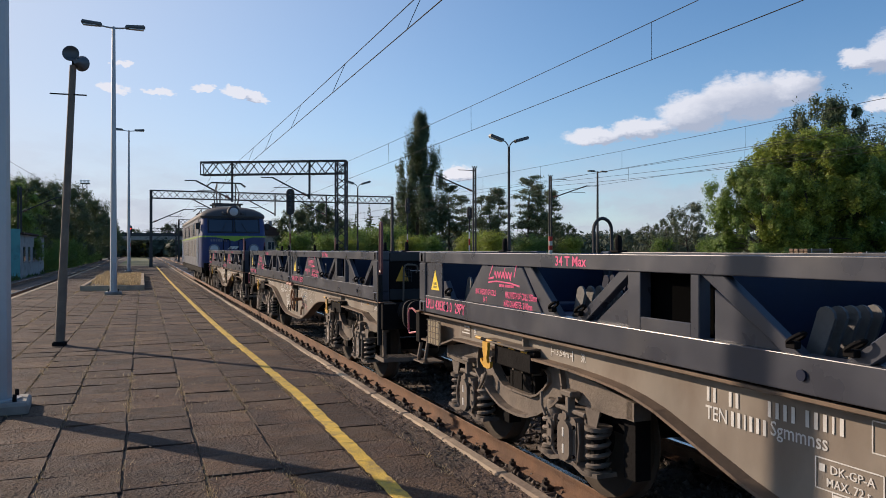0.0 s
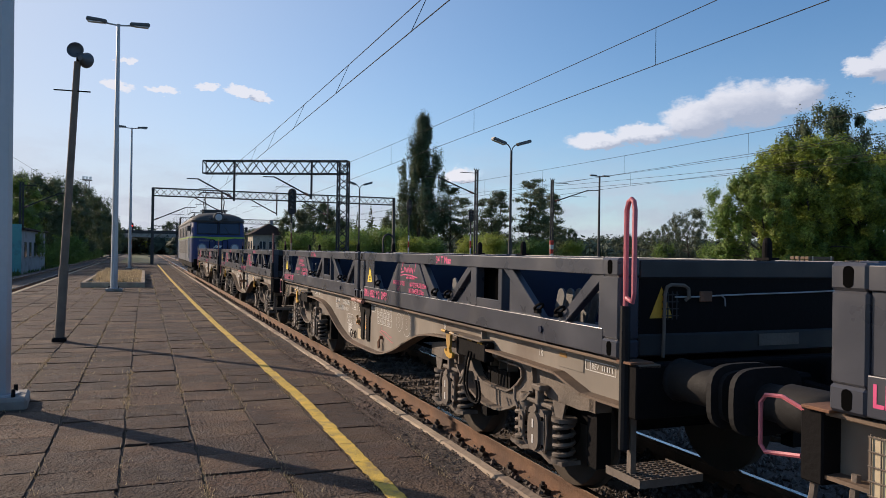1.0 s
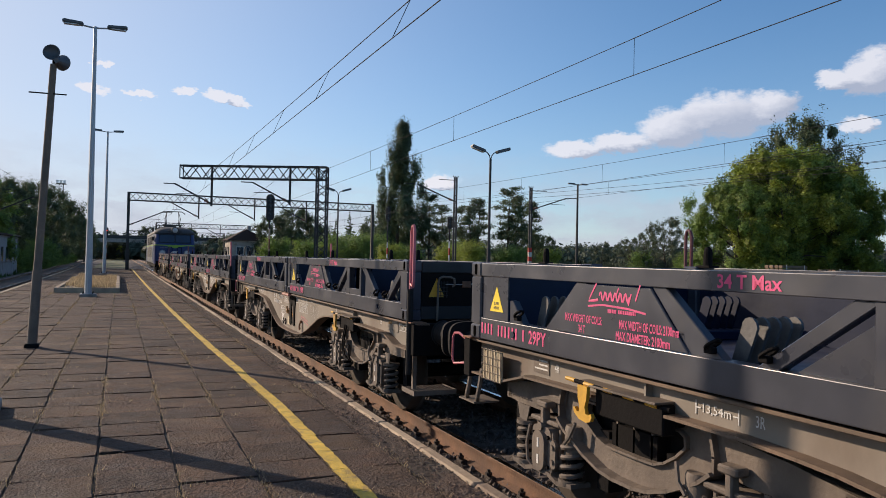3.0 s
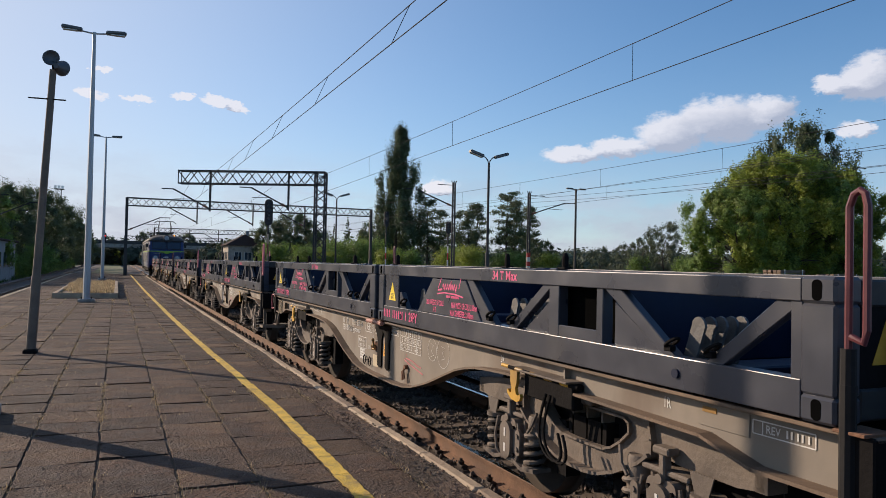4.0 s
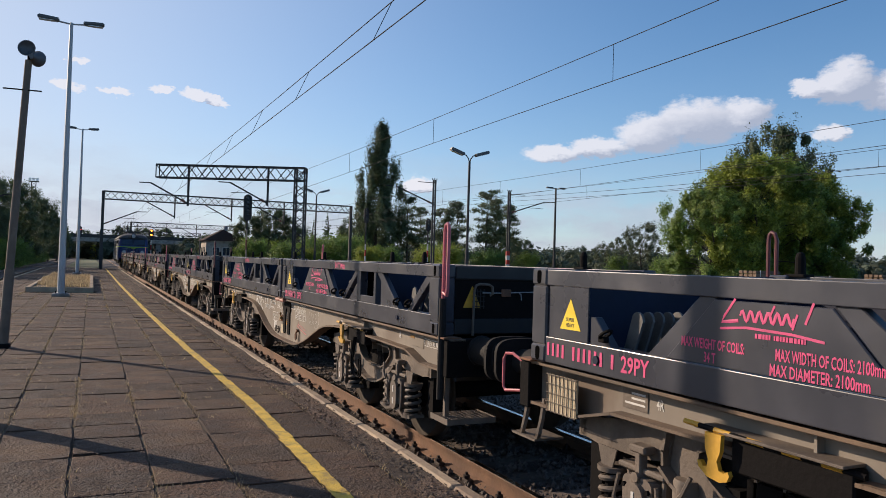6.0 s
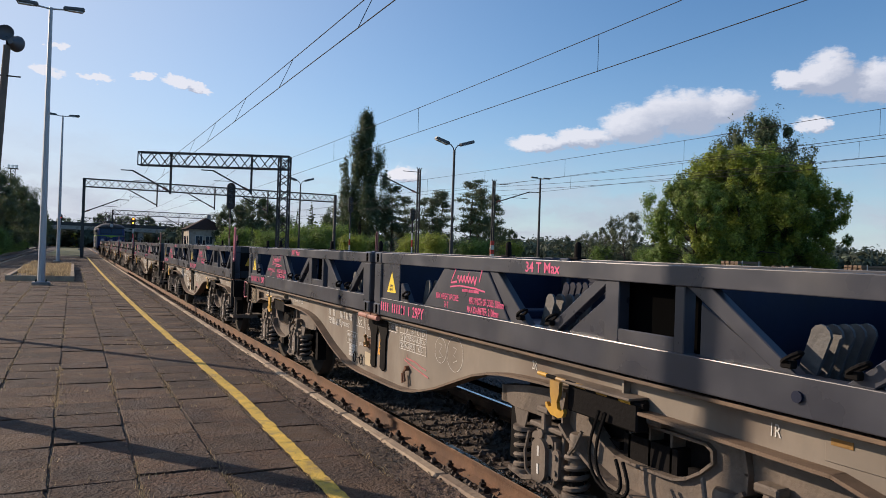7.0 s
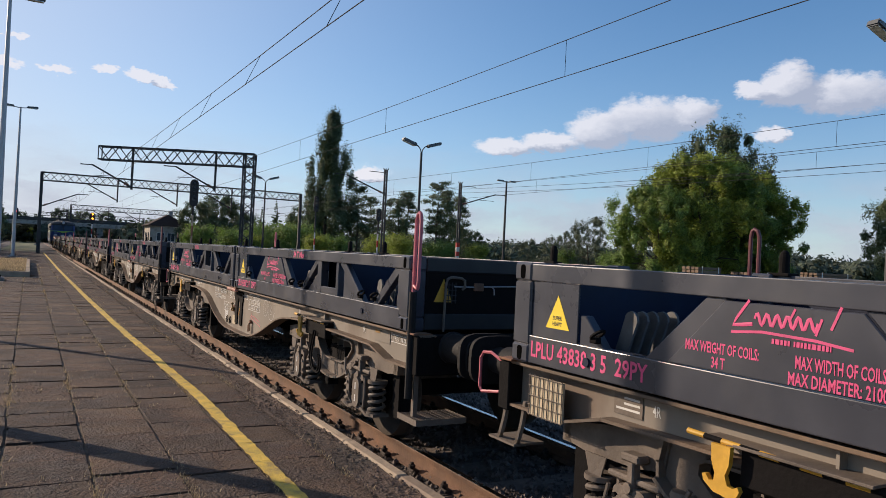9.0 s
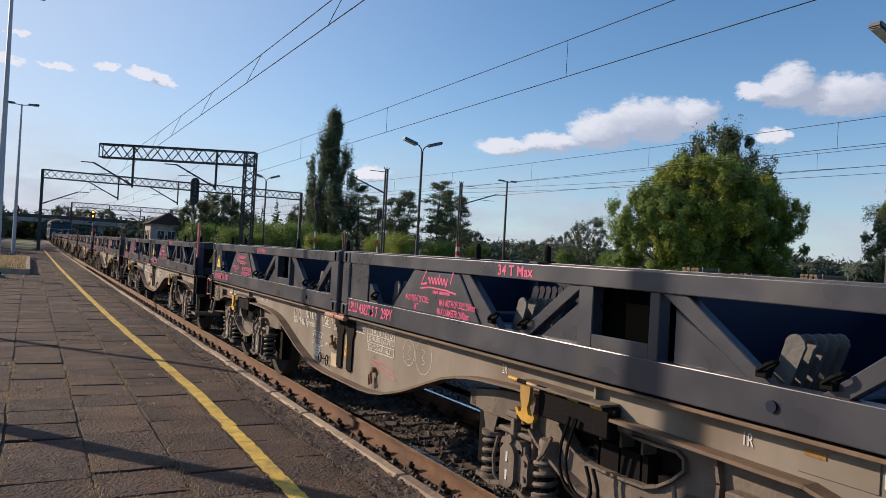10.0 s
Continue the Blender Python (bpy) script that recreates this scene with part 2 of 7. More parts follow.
M_PINKRAIL = mat("pink_handrail", (0.5, 0.13, 0.155), 0.5, var=0.2, scale=6, bump=0.05)
M_MAROON = mat("dark_handrail", (0.12, 0.03, 0.035), 0.5, var=0.3, scale=6, bump=0.05)
M_WHITE = mat("white_marking", (0.62, 0.6, 0.56), 0.6, var=0.15, scale=9, bump=0)
M_SIGN = mat("yellow_sign", (0.85, 0.62, 0.02), 0.5, var=0.06, scale=6, bump=0)
M_HOOK = mat("yellow_ochre_paint", (0.6, 0.33, 0.03), 0.6, var=0.25, scale=6, bump=0.1, dirt=(0.2, 0.12, 0.05), dirt_amount=0.3)
M_RUST = mat("orange_rust", (0.2, 0.095, 0.05), 0.85, var=0.35, scale=8, bump=0.3)
M_BRASS = mat("dull_brass", (0.3, 0.17, 0.05), 0.5, 0.4, var=0.25, scale=8, bump=0.1, dirt=(0.1, 0.06, 0.03), dirt_amount=0.4)
M_AMBER = mat("amber_sign", (0.72, 0.33, 0.02), 0.55, var=0.1, scale=6, bump=0)
M_CAGE = mat("mesh_panel_cream", (0.5, 0.41, 0.27), 0.7, var=0.15, scale=6, bump=0.05)
M_GALV = mat("galvanised_pole", (0.4, 0.41, 0.42), 0.5, 0.3, var=0.1, scale=3, bump=0.03)
M_POLE = mat("weathered_pole", (0.16, 0.125, 0.095), 0.8, var=0.3, scale=5, bump=0.3)
M_LAMPHEAD = mat("lamp_housing", (0.09, 0.1, 0.11), 0.5, var=0.15, scale=6, bump=0.02)
M_STEEL = mat("dark_lattice_steel", (0.05, 0.048, 0.046), 0.7, 0.2, var=0.25, scale=4, bump=0.1)
M_WIRE = mat("wire", (0.015, 0.015, 0.017), 0.9, 0.0, var=0.1, scale=2, bump=0)
M_INSUL = mat("insulator", (0.16, 0.06, 0.035), 0.3, var=0.1, scale=6, bump=0)
M_BLUE = mat("loco_blue", (0.011, 0.028, 0.12), 0.5, var=0.12, scale=2, bump=0.03, dirt=(0.02, 0.03, 0.08), dirt_amount=0.3)
M_SILVER = mat("loco_silver_grey", (0.12, 0.135, 0.165), 0.5, var=0.12, scale=2, bump=0.03, dirt=(0.1, 0.1, 0.105), dirt_amount=0.4)
M_LIME = mat("loco_lime_stripe", (0.22, 0.36, 0.03), 0.5, var=0.1, scale=4, bump=0)
M_ROOF = mat("loco_roof", (0.05, 0.05, 0.052), 0.7, var=0.25, scale=4, bump=0.1)
M_GLASS = mat("dark_glass", (0.035, 0.047, 0.07), 0.1, 0.0, var=0.05, scale=2, bump=0, spec=0.5)
M_LENS = mat("lamp_glass", (0.75, 0.75, 0.72), 0.15, 0.2, var=0.05, scale=9, bump=0)
M_BLACK = mat("signal_black", (0.016, 0.016, 0.017), 0.6, var=0.1, scale=6, bump=0.03)
M_RED = glow("red_signal_light", (1.0, 0.03, 0.015), 6.0)
M_ORANGE = glow("orange_signal_light", (1.0, 0.28, 0.02), 6.0)
M_REDPAINT = mat("red_band", (0.5, 0.035, 0.025), 0.6, var=0.15, scale=6, bump=0)
M_BARK = mat("bark", (0.07, 0.055, 0.042), 0.95, var=0.35, scale=5, bump=0.8)
# leaf colours hold light as well: yellow-green where sunlit, darker where shaded or backlit
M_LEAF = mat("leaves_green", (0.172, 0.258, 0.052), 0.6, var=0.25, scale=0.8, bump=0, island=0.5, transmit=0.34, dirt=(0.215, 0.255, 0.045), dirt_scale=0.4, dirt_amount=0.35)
M_LEAFD = mat("leaves_dark_shaded", (0.095, 0.128, 0.058), 0.65, var=0.25, scale=0.6, bump=0, island=0.4, transmit=0.25)
M_LEAFY = mat("leaves_sunlit_yellow", (0.265, 0.32, 0.052), 0.6, var=0.25, scale=0.8, bump=0, island=0.4, transmit=0.45)
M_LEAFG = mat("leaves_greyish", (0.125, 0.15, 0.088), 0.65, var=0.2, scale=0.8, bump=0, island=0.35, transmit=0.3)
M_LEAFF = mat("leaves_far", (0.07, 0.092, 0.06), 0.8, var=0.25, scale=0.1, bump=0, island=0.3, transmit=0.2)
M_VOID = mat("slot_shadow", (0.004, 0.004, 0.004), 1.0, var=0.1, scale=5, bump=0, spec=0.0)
M_TUBE = mat("pinkish_tube", (0.42, 0.2, 0.155), 0.7, var=0.25, scale=7, bump=0.15, dirt=(0.2, 0.1, 0.06), dirt_scale=5, dirt_amount=0.4)
M_CRUMB = mat("loose_crumbs", (0.16, 0.108, 0.074), 0.95, var=0.3, scale=9, bump=0, island=0.6)
M_RENDER = mat("beige_render", (0.42, 0.37, 0.3), 0.9, var=0.12, scale=2, bump=0.2, dirt=(0.25, 0.21, 0.17), dirt_amount=0.3)
M_TILE = mat("brown_roof", (0.05, 0.031, 0.025), 0.9, spec=0.2, var=0.25, scale=5, bump=0.3)
M_TURQ = mat("turquoise_render", (0.13, 0.36, 0.36), 0.85, var=0.12, scale=2, bump=0.15, dirt=(0.1, 0.2, 0.2), dirt_amount=0.3)
M_GREYWALL = mat("grey_wall", (0.32, 0.31, 0.3), 0.9, var=0.15, scale=2, bump=0.2, dirt=(0.18, 0.17, 0.16), dirt_amount=0.3)
M_CONC = mat("concrete_weathered", (0.33, 0.3, 0.26), 0.9, var=0.18, scale=2, bump=0.25, dirt=(0.16, 0.14, 0.12), dirt_amount=0.35)
M_WOOD = mat("old_timber", (0.17, 0.115, 0.075), 0.85, var=0.3, scale=5, bump=0.3, rand=0.2)


# ---- mesh helpers ----
def box(bm, x0, x1, y0, y1, z0, z1, m=None):
    r = bmesh.ops.create_cube(bm, size=1)
    t = Matrix.Translation(((x0 + x1) / 2, (y0 + y1) / 2, (z0 + z1) / 2)) @ Matrix.Diagonal((abs(x1 - x0), abs(y1 - y0), abs(z1 - z0), 1))
    bmesh.ops.transform(bm, matrix=(m @ t) if m else t, verts=r["verts"])
    return r["verts"]


def bbox(bm, x0, x1, y0, y1, z0, z1, r=0.008, m=None, seg=1):
    """A box with rounded edges."""
    v = box(bm, x0, x1, y0, y1, z0, z1, m)
    es = list({e for w in v for e in w.link_edges})
    bmesh.ops.bevel(bm, geom=es, offset=r, segments=seg, affect="EDGES", profile=0.5)


def prism(bm, pts, axis, a, b):
    """A flat polygon pushed out along an axis. axis x: pts are (y, z); y: (x, z); z: (x, y)."""
    def at(p, k):
        return {"x": (k, p[0], p[1]), "y": (p[0], k, p[1]), "z": (p[0], p[1], k)}[axis]
    lo, hi = [bm.verts.new(at(p, a)) for p in pts], [bm.verts.new(at(p, b)) for p in pts]
    faces = [bm.faces.new(lo), bm.faces.new(hi[::-1])]
    for i in range(len(pts)):
        j = (i + 1) % len(pts)
        faces.append(bm.faces.new((lo[i], lo[j], hi[j], hi[i])))
    bmesh.ops.recalc_face_normals(bm, faces=faces)


def rod(bm, p0, p1, r0, r1=None, seg=8):
    """A straight round or tapered bar."""
    p0, p1 = Vector(p0), Vector(p1)
    d = p1 - p0
    m = Matrix.Translation((p0 + p1) / 2) @ d.to_track_quat("Z", "Y").to_matrix().to_4x4()
    bmesh.ops.create_cone(bm, cap_ends=True, segments=seg, radius1=r0, radius2=r0 if r1 is None else r1, depth=d.length, matrix=m)


def beam(bm, p0, p1, w, h):
    """A straight bar of square section."""
    p0, p1 = Vector(p0), Vector(p1)
    d = p1 - p0
    m = Matrix.Translation((p0 + p1) / 2) @ d.to_track_quat("Z", "Y").to_matrix().to_4x4() @ Matrix.Diagonal((w, h, d.length, 1))
    bmesh.ops.create_cube(bm, size=1, matrix=m)


def tube(bm, pts, r, seg=8):
    """A bent round bar through the points."""
    pts = [Vector(p) for p in pts]
    rings = []
    for i, p in enumerate(pts):
        d = (pts[min(i + 1, len(pts) - 1)] - pts[max(i - 1, 0)]).normalized()
        u = d.orthogonal().normalized() if not rings else (up - d * up.dot(d)).normalized()
        up = u
        w = d.cross(u)
        rings.append([bm.verts.new(p + (u * math.cos(a) + w * math.sin(a)) * r) for a in [2 * math.pi * k / seg for k in range(seg)]])
    for a, b in zip(rings, rings[1:]):
        for k in range(seg):
            bm.faces.new((a[k], a[(k + 1) % seg], b[(k + 1) % seg], b[k]))
    bm.faces.new(rings[0][::-1])
    bm.faces.new(rings[-1])


def lathe(bm, prof, origin, axis, seg=20):
    """A turned piece: prof is (along, radius) from the origin along the axis."""
    o, ax = Vector(origin), Vector(axis).normalized()
    u = ax.orthogonal().normalized()
    w = ax.cross(u)
    rings = [[bm.verts.new(o + ax * s + (u * math.cos(2 * math.pi * k / seg) + w * math.sin(2 * math.pi * k / seg)) * r) for k in range(seg)] for s, r in prof]
    for a, b in zip(rings, rings[1:]):
        for k in range(seg):
            bm.faces.new((a[k], a[(k + 1) % seg], b[(k + 1) % seg], b[k]))
    bm.faces.new(rings[0][::-1])
    bm.faces.new(rings[-1])


def mesh_of(name, bm, material, smooth=False):
    me = bpy.data.meshes.new(name)
    bmesh.ops.recalc_face_normals(bm, faces=bm.faces[:])
    bm.to_mesh(me)
    bm.free()
    me.materials.append(material)
    if smooth:
        me.shade_smooth()
        me.set_sharp_from_angle(angle=radians(40))
    return me


def part(name, bm, material, parent=None, label="", smooth=False):
    ob = new(name, mesh_of(name, bm, material, smooth))
    if parent is not None:
        ob.parent = parent
    return tagged(ob, label)


def thing(name, label, category, group="", kind="", at=(0, 0, 0)):
    ob = new(name)
    ob.location = at
    return tagged(ob, label, category, group, kind)


def made(fn, *a, **k):
    bm = bmesh.new()
    fn(bm, *a, **k)
    return bm


def boxes(*rows, r=0.0):
    bm = bmesh.new()
    for q in rows:
        if r:
            bbox(bm, *q, r=r)
        else:
            box(bm, *q)
    return bm


def from_arrays(name, verts, faces, material):
    me = bpy.data.meshes.new(name)
    me.from_pydata(verts, [], faces)
    me.materials.append(material)
    return me


def text_mesh(body, width, height, material):
    """Flat bold lettering in the x, y plane, middle-aligned at its origin, as a mesh of that width and height."""
    cu = bpy.data.curves.new("lettering", "FONT")
    cu.body, cu.size, cu.align_x, cu.align_y, cu.resolution_u, cu.offset = body, 1.0, "CENTER", "CENTER", 2, 0.008 if material is M_WHITE else 0.02
    ob = bpy.data.objects.new("lettering", cu)
    scene.collection.objects.link(ob)
    bpy.context.view_layer.update()
    me = bpy.data.meshes.new_from_object(ob.evaluated_get(bpy.context.evaluated_depsgraph_get()))
    bpy.data.objects.remove(ob)
    co = np.array([v.co[:] for v in me.vertices])
    lo, hi = co.min(0), co.max(0)
    me.transform(Matrix.Diagonal((width / (hi[0] - lo[0]), height / (hi[1] - lo[1]), 1, 1)) @ Matrix.Translation((-(lo[0] + hi[0]) / 2, -(lo[1] + hi[1]) / 2, 0)))
    me.materials.clear()
    me.materials.append(material)
    return me

# ---- ground, tracks, platform ----
PZ = 0.30          # platform top above the rail heads
GROUND = -0.35
TRACKS = (0.0, 4.75, 10.2, 15.0, 20.0)


def ground_sheet():
    bm = bmesh.new()
    xs = [-900, -400, -150, -60, -30, -14, -7.6, 7, 14, 26, 40, 80, 160, 400, 900]
    ys = [-300, -60, -10, 20, 50, 80, 120, 180, 300, 700, 1500]
    grid = [[bm.verts.new((x, y, GROUND + (0.25 * noise.noise((x * 0.02, y * 0.02, 0)) if abs(x) > 26 else 0))) for x in xs] for y in ys]
    for a, b in zip(grid, grid[1:]):
        for i in range(len(xs) - 1):
            bm.faces.new((a[i], a[i + 1], b[i + 1], b[i]))
    tagged(part("ground", bm, M_GRASS, None, "green and straw-coloured meadow beside the railway"), "", "ground", kind="structure")


def ballast(cx, y0, y1, name):
    bm = bmesh.new()
    prism(bm, [(cx - 2.6, GROUND + 0.004), (cx - 1.75, -0.19), (cx + 1.75, -0.19), (cx + 2.6, GROUND + 0.004)], "y", y0, y1)
    return tagged(part(name, bm, M_BALLAST, None, "dark brown crushed stone track bed"), "", "track bed", kind="structure")


def rail_mesh(y0, y1, mat_side):
    """A flat-bottomed rail: foot, web, head."""
    bm = bmesh.new()
    prof = [(-0.07, -0.172), (0.07, -0.172), (0.07, -0.16), (0.012, -0.135), (0.009, -0.05), (0.036, -0.036), (0.036, -0.006), (0.03, -0.001), (-0.03, -0.001), (-0.036, -0.006),
            (-0.036, -0.036), (-0.009, -0.05), (-0.012, -0.135), (-0.07, -0.16)]
    prism(bm, prof, "y", y0, y1)
    return mesh_of("rail", bm, mat_side)


def tracks():
    side = rail_mesh(-60, 420, M_RAIL)
    top = mesh_of("running_surface", boxes((-0.026, 0.026, -60, 420, -0.003, 0.0006)), M_RAILTOP)
    for i, cx in enumerate((*TRACKS, -9.75)):
        bed = ballast(cx, -60, 420, "track_bed")
        for sx in (-0.7525, 0.7525):
            ra = new("rail", side)
            ra.location = (cx + sx, 0, 0)
            tagged(ra, "rust-brown steel rail with a polished running surface", "rail", "rails of the station tracks")
            ts = new("running_surface", top)
            ts.parent = ra
    # sleepers and fastenings of the near track
    sl = bmesh.new()
    bbox(sl, -1.3, 1.3, -0.12, 0.12, -0.33, -0.172, r=0.02)
    sl = mesh_of("sleeper", sl, M_SLEEPER)
    fast = bmesh.new()
    for s in (-1, 1):
        bbox(fast, s * 0.09 - 0.035, s * 0.09 + 0.035, -0.06, 0.06, -0.172, -0.135, r=0.008)
        rod(fast, (s * 0.105, 0, -0.15), (s * 0.105, 0, -0.075), 0.016, seg=6)
        rod(fast, (s * 0.105, 0, -0.125), (s * 0.105, 0, -0.1), 0.032, seg=6)
    box(fast, -0.16, 0.16, -0.075, 0.075, -0.18, -0.165)
    fast = mesh_of("rail_fastening", fast, M_CLIP)
    for k in range(150):
        s = new("sleeper", sl)
        y = -3 + 0.6 * k
        s.location = (0, y, 0)
        tagged(s, "weathered sleeper bedded in the ballast", "sleeper", "sleepers of the near track")
        if k < 90:
            for sx in (-0.7525, 0.7525):
                f = new("rail_fastening", fast)
                f.parent = s
                f.location = (sx, 0, 0)
    far = bmesh.new()
    for cx in TRACKS[1:3]:
        for k in range(110):
            box(far, cx - 1.3, cx + 1.3, 2 + 0.6 * k - 0.12, 2 + 0.6 * k + 0.12, -0.3, -0.178)
    tagged(part("far_sleepers", far, M_SLEEPER, None, "sleepers of the tracks behind the train"), "", "sleepers", kind="stuff")
    # loose stones
    rng = np.random.default_rng(5)
    base = np.array([(1, 0, 0), (-1, 0, 0), (0, 1, 0), (0, -1, 0), (0, 0, 1), (0, 0, -1)], float)
    tri = np.array([(0, 2, 4), (2, 1, 4), (1, 3, 4), (3, 0, 4), (2, 0, 5), (1, 2, 5), (3, 1, 5), (0, 3, 5)])
    n = 26000
    y = 1.5 + 40 * rng.random(n) ** 1.6
    x = rng.uniform(-1.6, 2.6, n)
    size = rng.uniform(0.016, 0.036, n)
    jit = base[None] * rng.uniform(0.6, 1.35, (n, 6, 1)) * size[:, None, None]
    ang = rng.uniform(0, 6.28, n)
    c, s = np.cos(ang)[:, None], np.sin(ang)[:, None]
    rx, ry = jit[:, :, 0] * c - jit[:, :, 1] * s, jit[:, :, 0] * s + jit[:, :, 1] * c
    z = -0.185 + rng.uniform(-0.005, 0.02, n) - 0.16 * np.clip((np.abs(x) - 1.75) / 0.85, 0, 1)
    v = np.stack([rx + x[:, None], ry + y[:, None], jit[:, :, 2] + z[:, None]], 2).reshape(-1, 3)
    f = (tri[None] + 6 * np.arange(n)[:, None, None]).reshape(-1, 3)
    me = from_arrays("ballast_stones", v.tolist(), f.tolist(), M_STONE)
    tagged(new("ballast_stones", me), "loose crushed ballast stones between the sleepers", "ballast", kind="stuff")


X0, PITCH, PLAT_END = -2.02, 0.515, 76.0


def platform():
    bm = bmesh.new()
    box(bm, -7.72, -1.745, -12, PLAT_END, GROUND - 0.1, PZ - 0.013)
    body = tagged(part("platform", bm, M_JOINT, None, "low station platform paved with square concrete slabs"), "", "platform", kind="structure")
    rng = random.Random(3)
    # paving: a few slightly different slabs, shared
    shapes = []
    for k in range(8):
        b = bmesh.new()
        h = PITCH / 2 - 0.003 - rng.random() * 0.005
        # chipped outline: each side is broken at three places
        pts = []
        for q in range(4):
            for u in (-1.0, -0.45, 0.05, 0.55):
                e, d = u * h, h - (rng.uniform(0, 0.009) if u > -1 else rng.uniform(0.0, 0.012))
                if u == -1.0:
                    e = -d
                pts.append(((e, -d), (d, e), (-e, d), (-d, -e))[q])
        prism(b, pts, "z", -0.06, 0)
        lean = rng.uniform(-0.012, 0.012), rng.uniform(-0.012, 0.012)
        for w in b.verts:
            if w.co.z > -0.01:
                w.co.z += lean[0] * w.co.x + lean[1] * w.co.y + rng.uniform(-0.0015, 0.0015)
        top = [e for e in b.edges if all(w.co.z > -0.02 for w in e.verts)]
        bmesh.ops.bevel(b, geom=top, offset=0.004, segments=1, affect="EDGES")
        shapes.append(mesh_of("paving_slab", b, M_SLAB))
    verts, faces = [], []
    cols = 11
    for i in range(cols):
        off = rng.uniform(-0.14, 0.14)
        cx = X0 - PITCH * (i + 0.5)
        for j in range(-16, int(PLAT_END / PITCH)):
            cy = PITCH * (j + 0.5) + off + rng.uniform(-0.006, 0.006)
            z = PZ + rng.uniform(-0.006, 0.004)
            rot = rng.uniform(-1.3, 1.3)
            if i < 9 and 3.6 < cy < 20.4:
                s = new("paving_slab", shapes[rng.randrange(8)])
                s.parent = body
                s.matrix_basis = Matrix.Translation((cx, cy, z)) @ Matrix.Diagonal((1.004, 1.018, 1, 1)) @ pose(0, 0, 0, rng.uniform(-0.5, 0.5), rng.uniform(-0.5, 0.5), rot + 90 * rng.randrange(4))
                continue
            h = PITCH / 2 - 0.009
            a, c, t = len(verts), radians(rot), [rng.uniform(-0.003, 0.003) for _ in range(4)]
            for q, (sx, sy) in enumerate(((-1, -1), (1, -1), (1, 1), (-1, 1))):
                x, y = sx * h * math.cos(c) - sy * h * math.sin(c), sx * h * math.sin(c) + sy * h * math.cos(c)
                verts += [(cx + x, cy + y, z + t[q]), (cx + x, cy + y, z - 0.05)]
            faces.append((a, a + 2, a + 4, a + 6))
            for q in range(4):
                r = (q + 1) % 4
                faces.append((a + 2 * q, a + 2 * q + 1, a + 2 * r + 1, a + 2 * r))
    rest = new("far_paving", from_arrays("far_paving", verts, faces, M_SLABS))
    rest.parent = body
    tagged(rest, kind="stuff")
    # worn screed strip beside the edge
    sb = bmesh.new()
    ny = 260
    rows = []
    for j in range(ny):
        y = -8 + 0.33 * j
        rows.append([sb.verts.new((x, y, PZ - 0.006 + 0.014 * noise.noise((x * 5, y * 4, 0)) + 0.01 * noise.noise((x * 17, y * 13, 3)))) for x in (X0, -1.96, -1.89, -1.82, -1.735)])
    for a, b in zip(rows, rows[1:]):
        for q in range(4):
            sb.faces.new((a[q], a[q + 1], b[q + 1], b[q]))
    part("edge_strip", sb, M_EDGE, body, "crumbling dirty strip beside the edge")
    kb = bmesh.new()
    bbox(kb, -0.05, 0.05, -0.496, 0.496, -0.65, 0.012, r=0.016)
    kb = mesh_of("edge_kerb", kb, M_KERB)
    for j in range(86):
        k = new("edge_kerb", kb)
        k.parent = body
        k.matrix_basis = pose(-1.70 + rng.uniform(-0.008, 0.008), -8 + j, PZ + rng.uniform(-0.008, 0.006), 0, 0, rng.uniform(-0.5, 0.5))
    lk = bmesh.new()
    box(lk, -7.85, -7.72, -12, PLAT_END, -0.6, PZ)
    part("rear_kerb", lk, M_KERB, body)
    eb = bmesh.new()
    prism(eb, [(PLAT_END, GROUND), (PLAT_END, PZ - 0.03), (PLAT_END + 6, GROUND)], "x", -7.7, -1.75)
    part("end_ramp", eb, M_EDGE, body)
    # yellow line: short worn strokes painted slab by slab
    stroke = []
    for k in range(4):
        b = bmesh.new()
        pts = []
        m = 9
        for q in range(m):
            pts.append((-0.052 + rng.uniform(-0.009, 0.006), -PITCH / 2 + PITCH * q / (m - 1) + (0.004 if q == 0 else -0.004 if q == m - 1 else 0)))
        for q in range(m - 1, -1, -1):
            pts.append((0.052 + rng.uniform(-0.006, 0.009), -PITCH / 2 + PITCH * q / (m - 1) + (0.004 if q == 0 else -0.004 if q == m - 1 else 0)))
        prism(b, pts, "z", 0, 0.003)
        stroke.append(mesh_of("yellow_stroke", b, M_YELLOW))
    line = tagged(new("yellow_line"), "worn yellow safety line painted along the platform", "safety line", kind="structure")
    for j in range(-10, 140):
        s = new("yellow_stroke", stroke[rng.randrange(4)])
        s.parent = line
        y = PITCH * (j + 0.5)
        x = float(np.interp(y, (4.5, 7.5, 10, 13, 20, 36, 76), (-2.49, -2.455, -2.5, -2.57, -2.66, -2.77, -2.85)))
        s.matrix_basis = pose(x + rng.uniform(-0.006, 0.006), y, PZ + 0.006, 0, 0, rng.uniform(-1.2, 1.2))


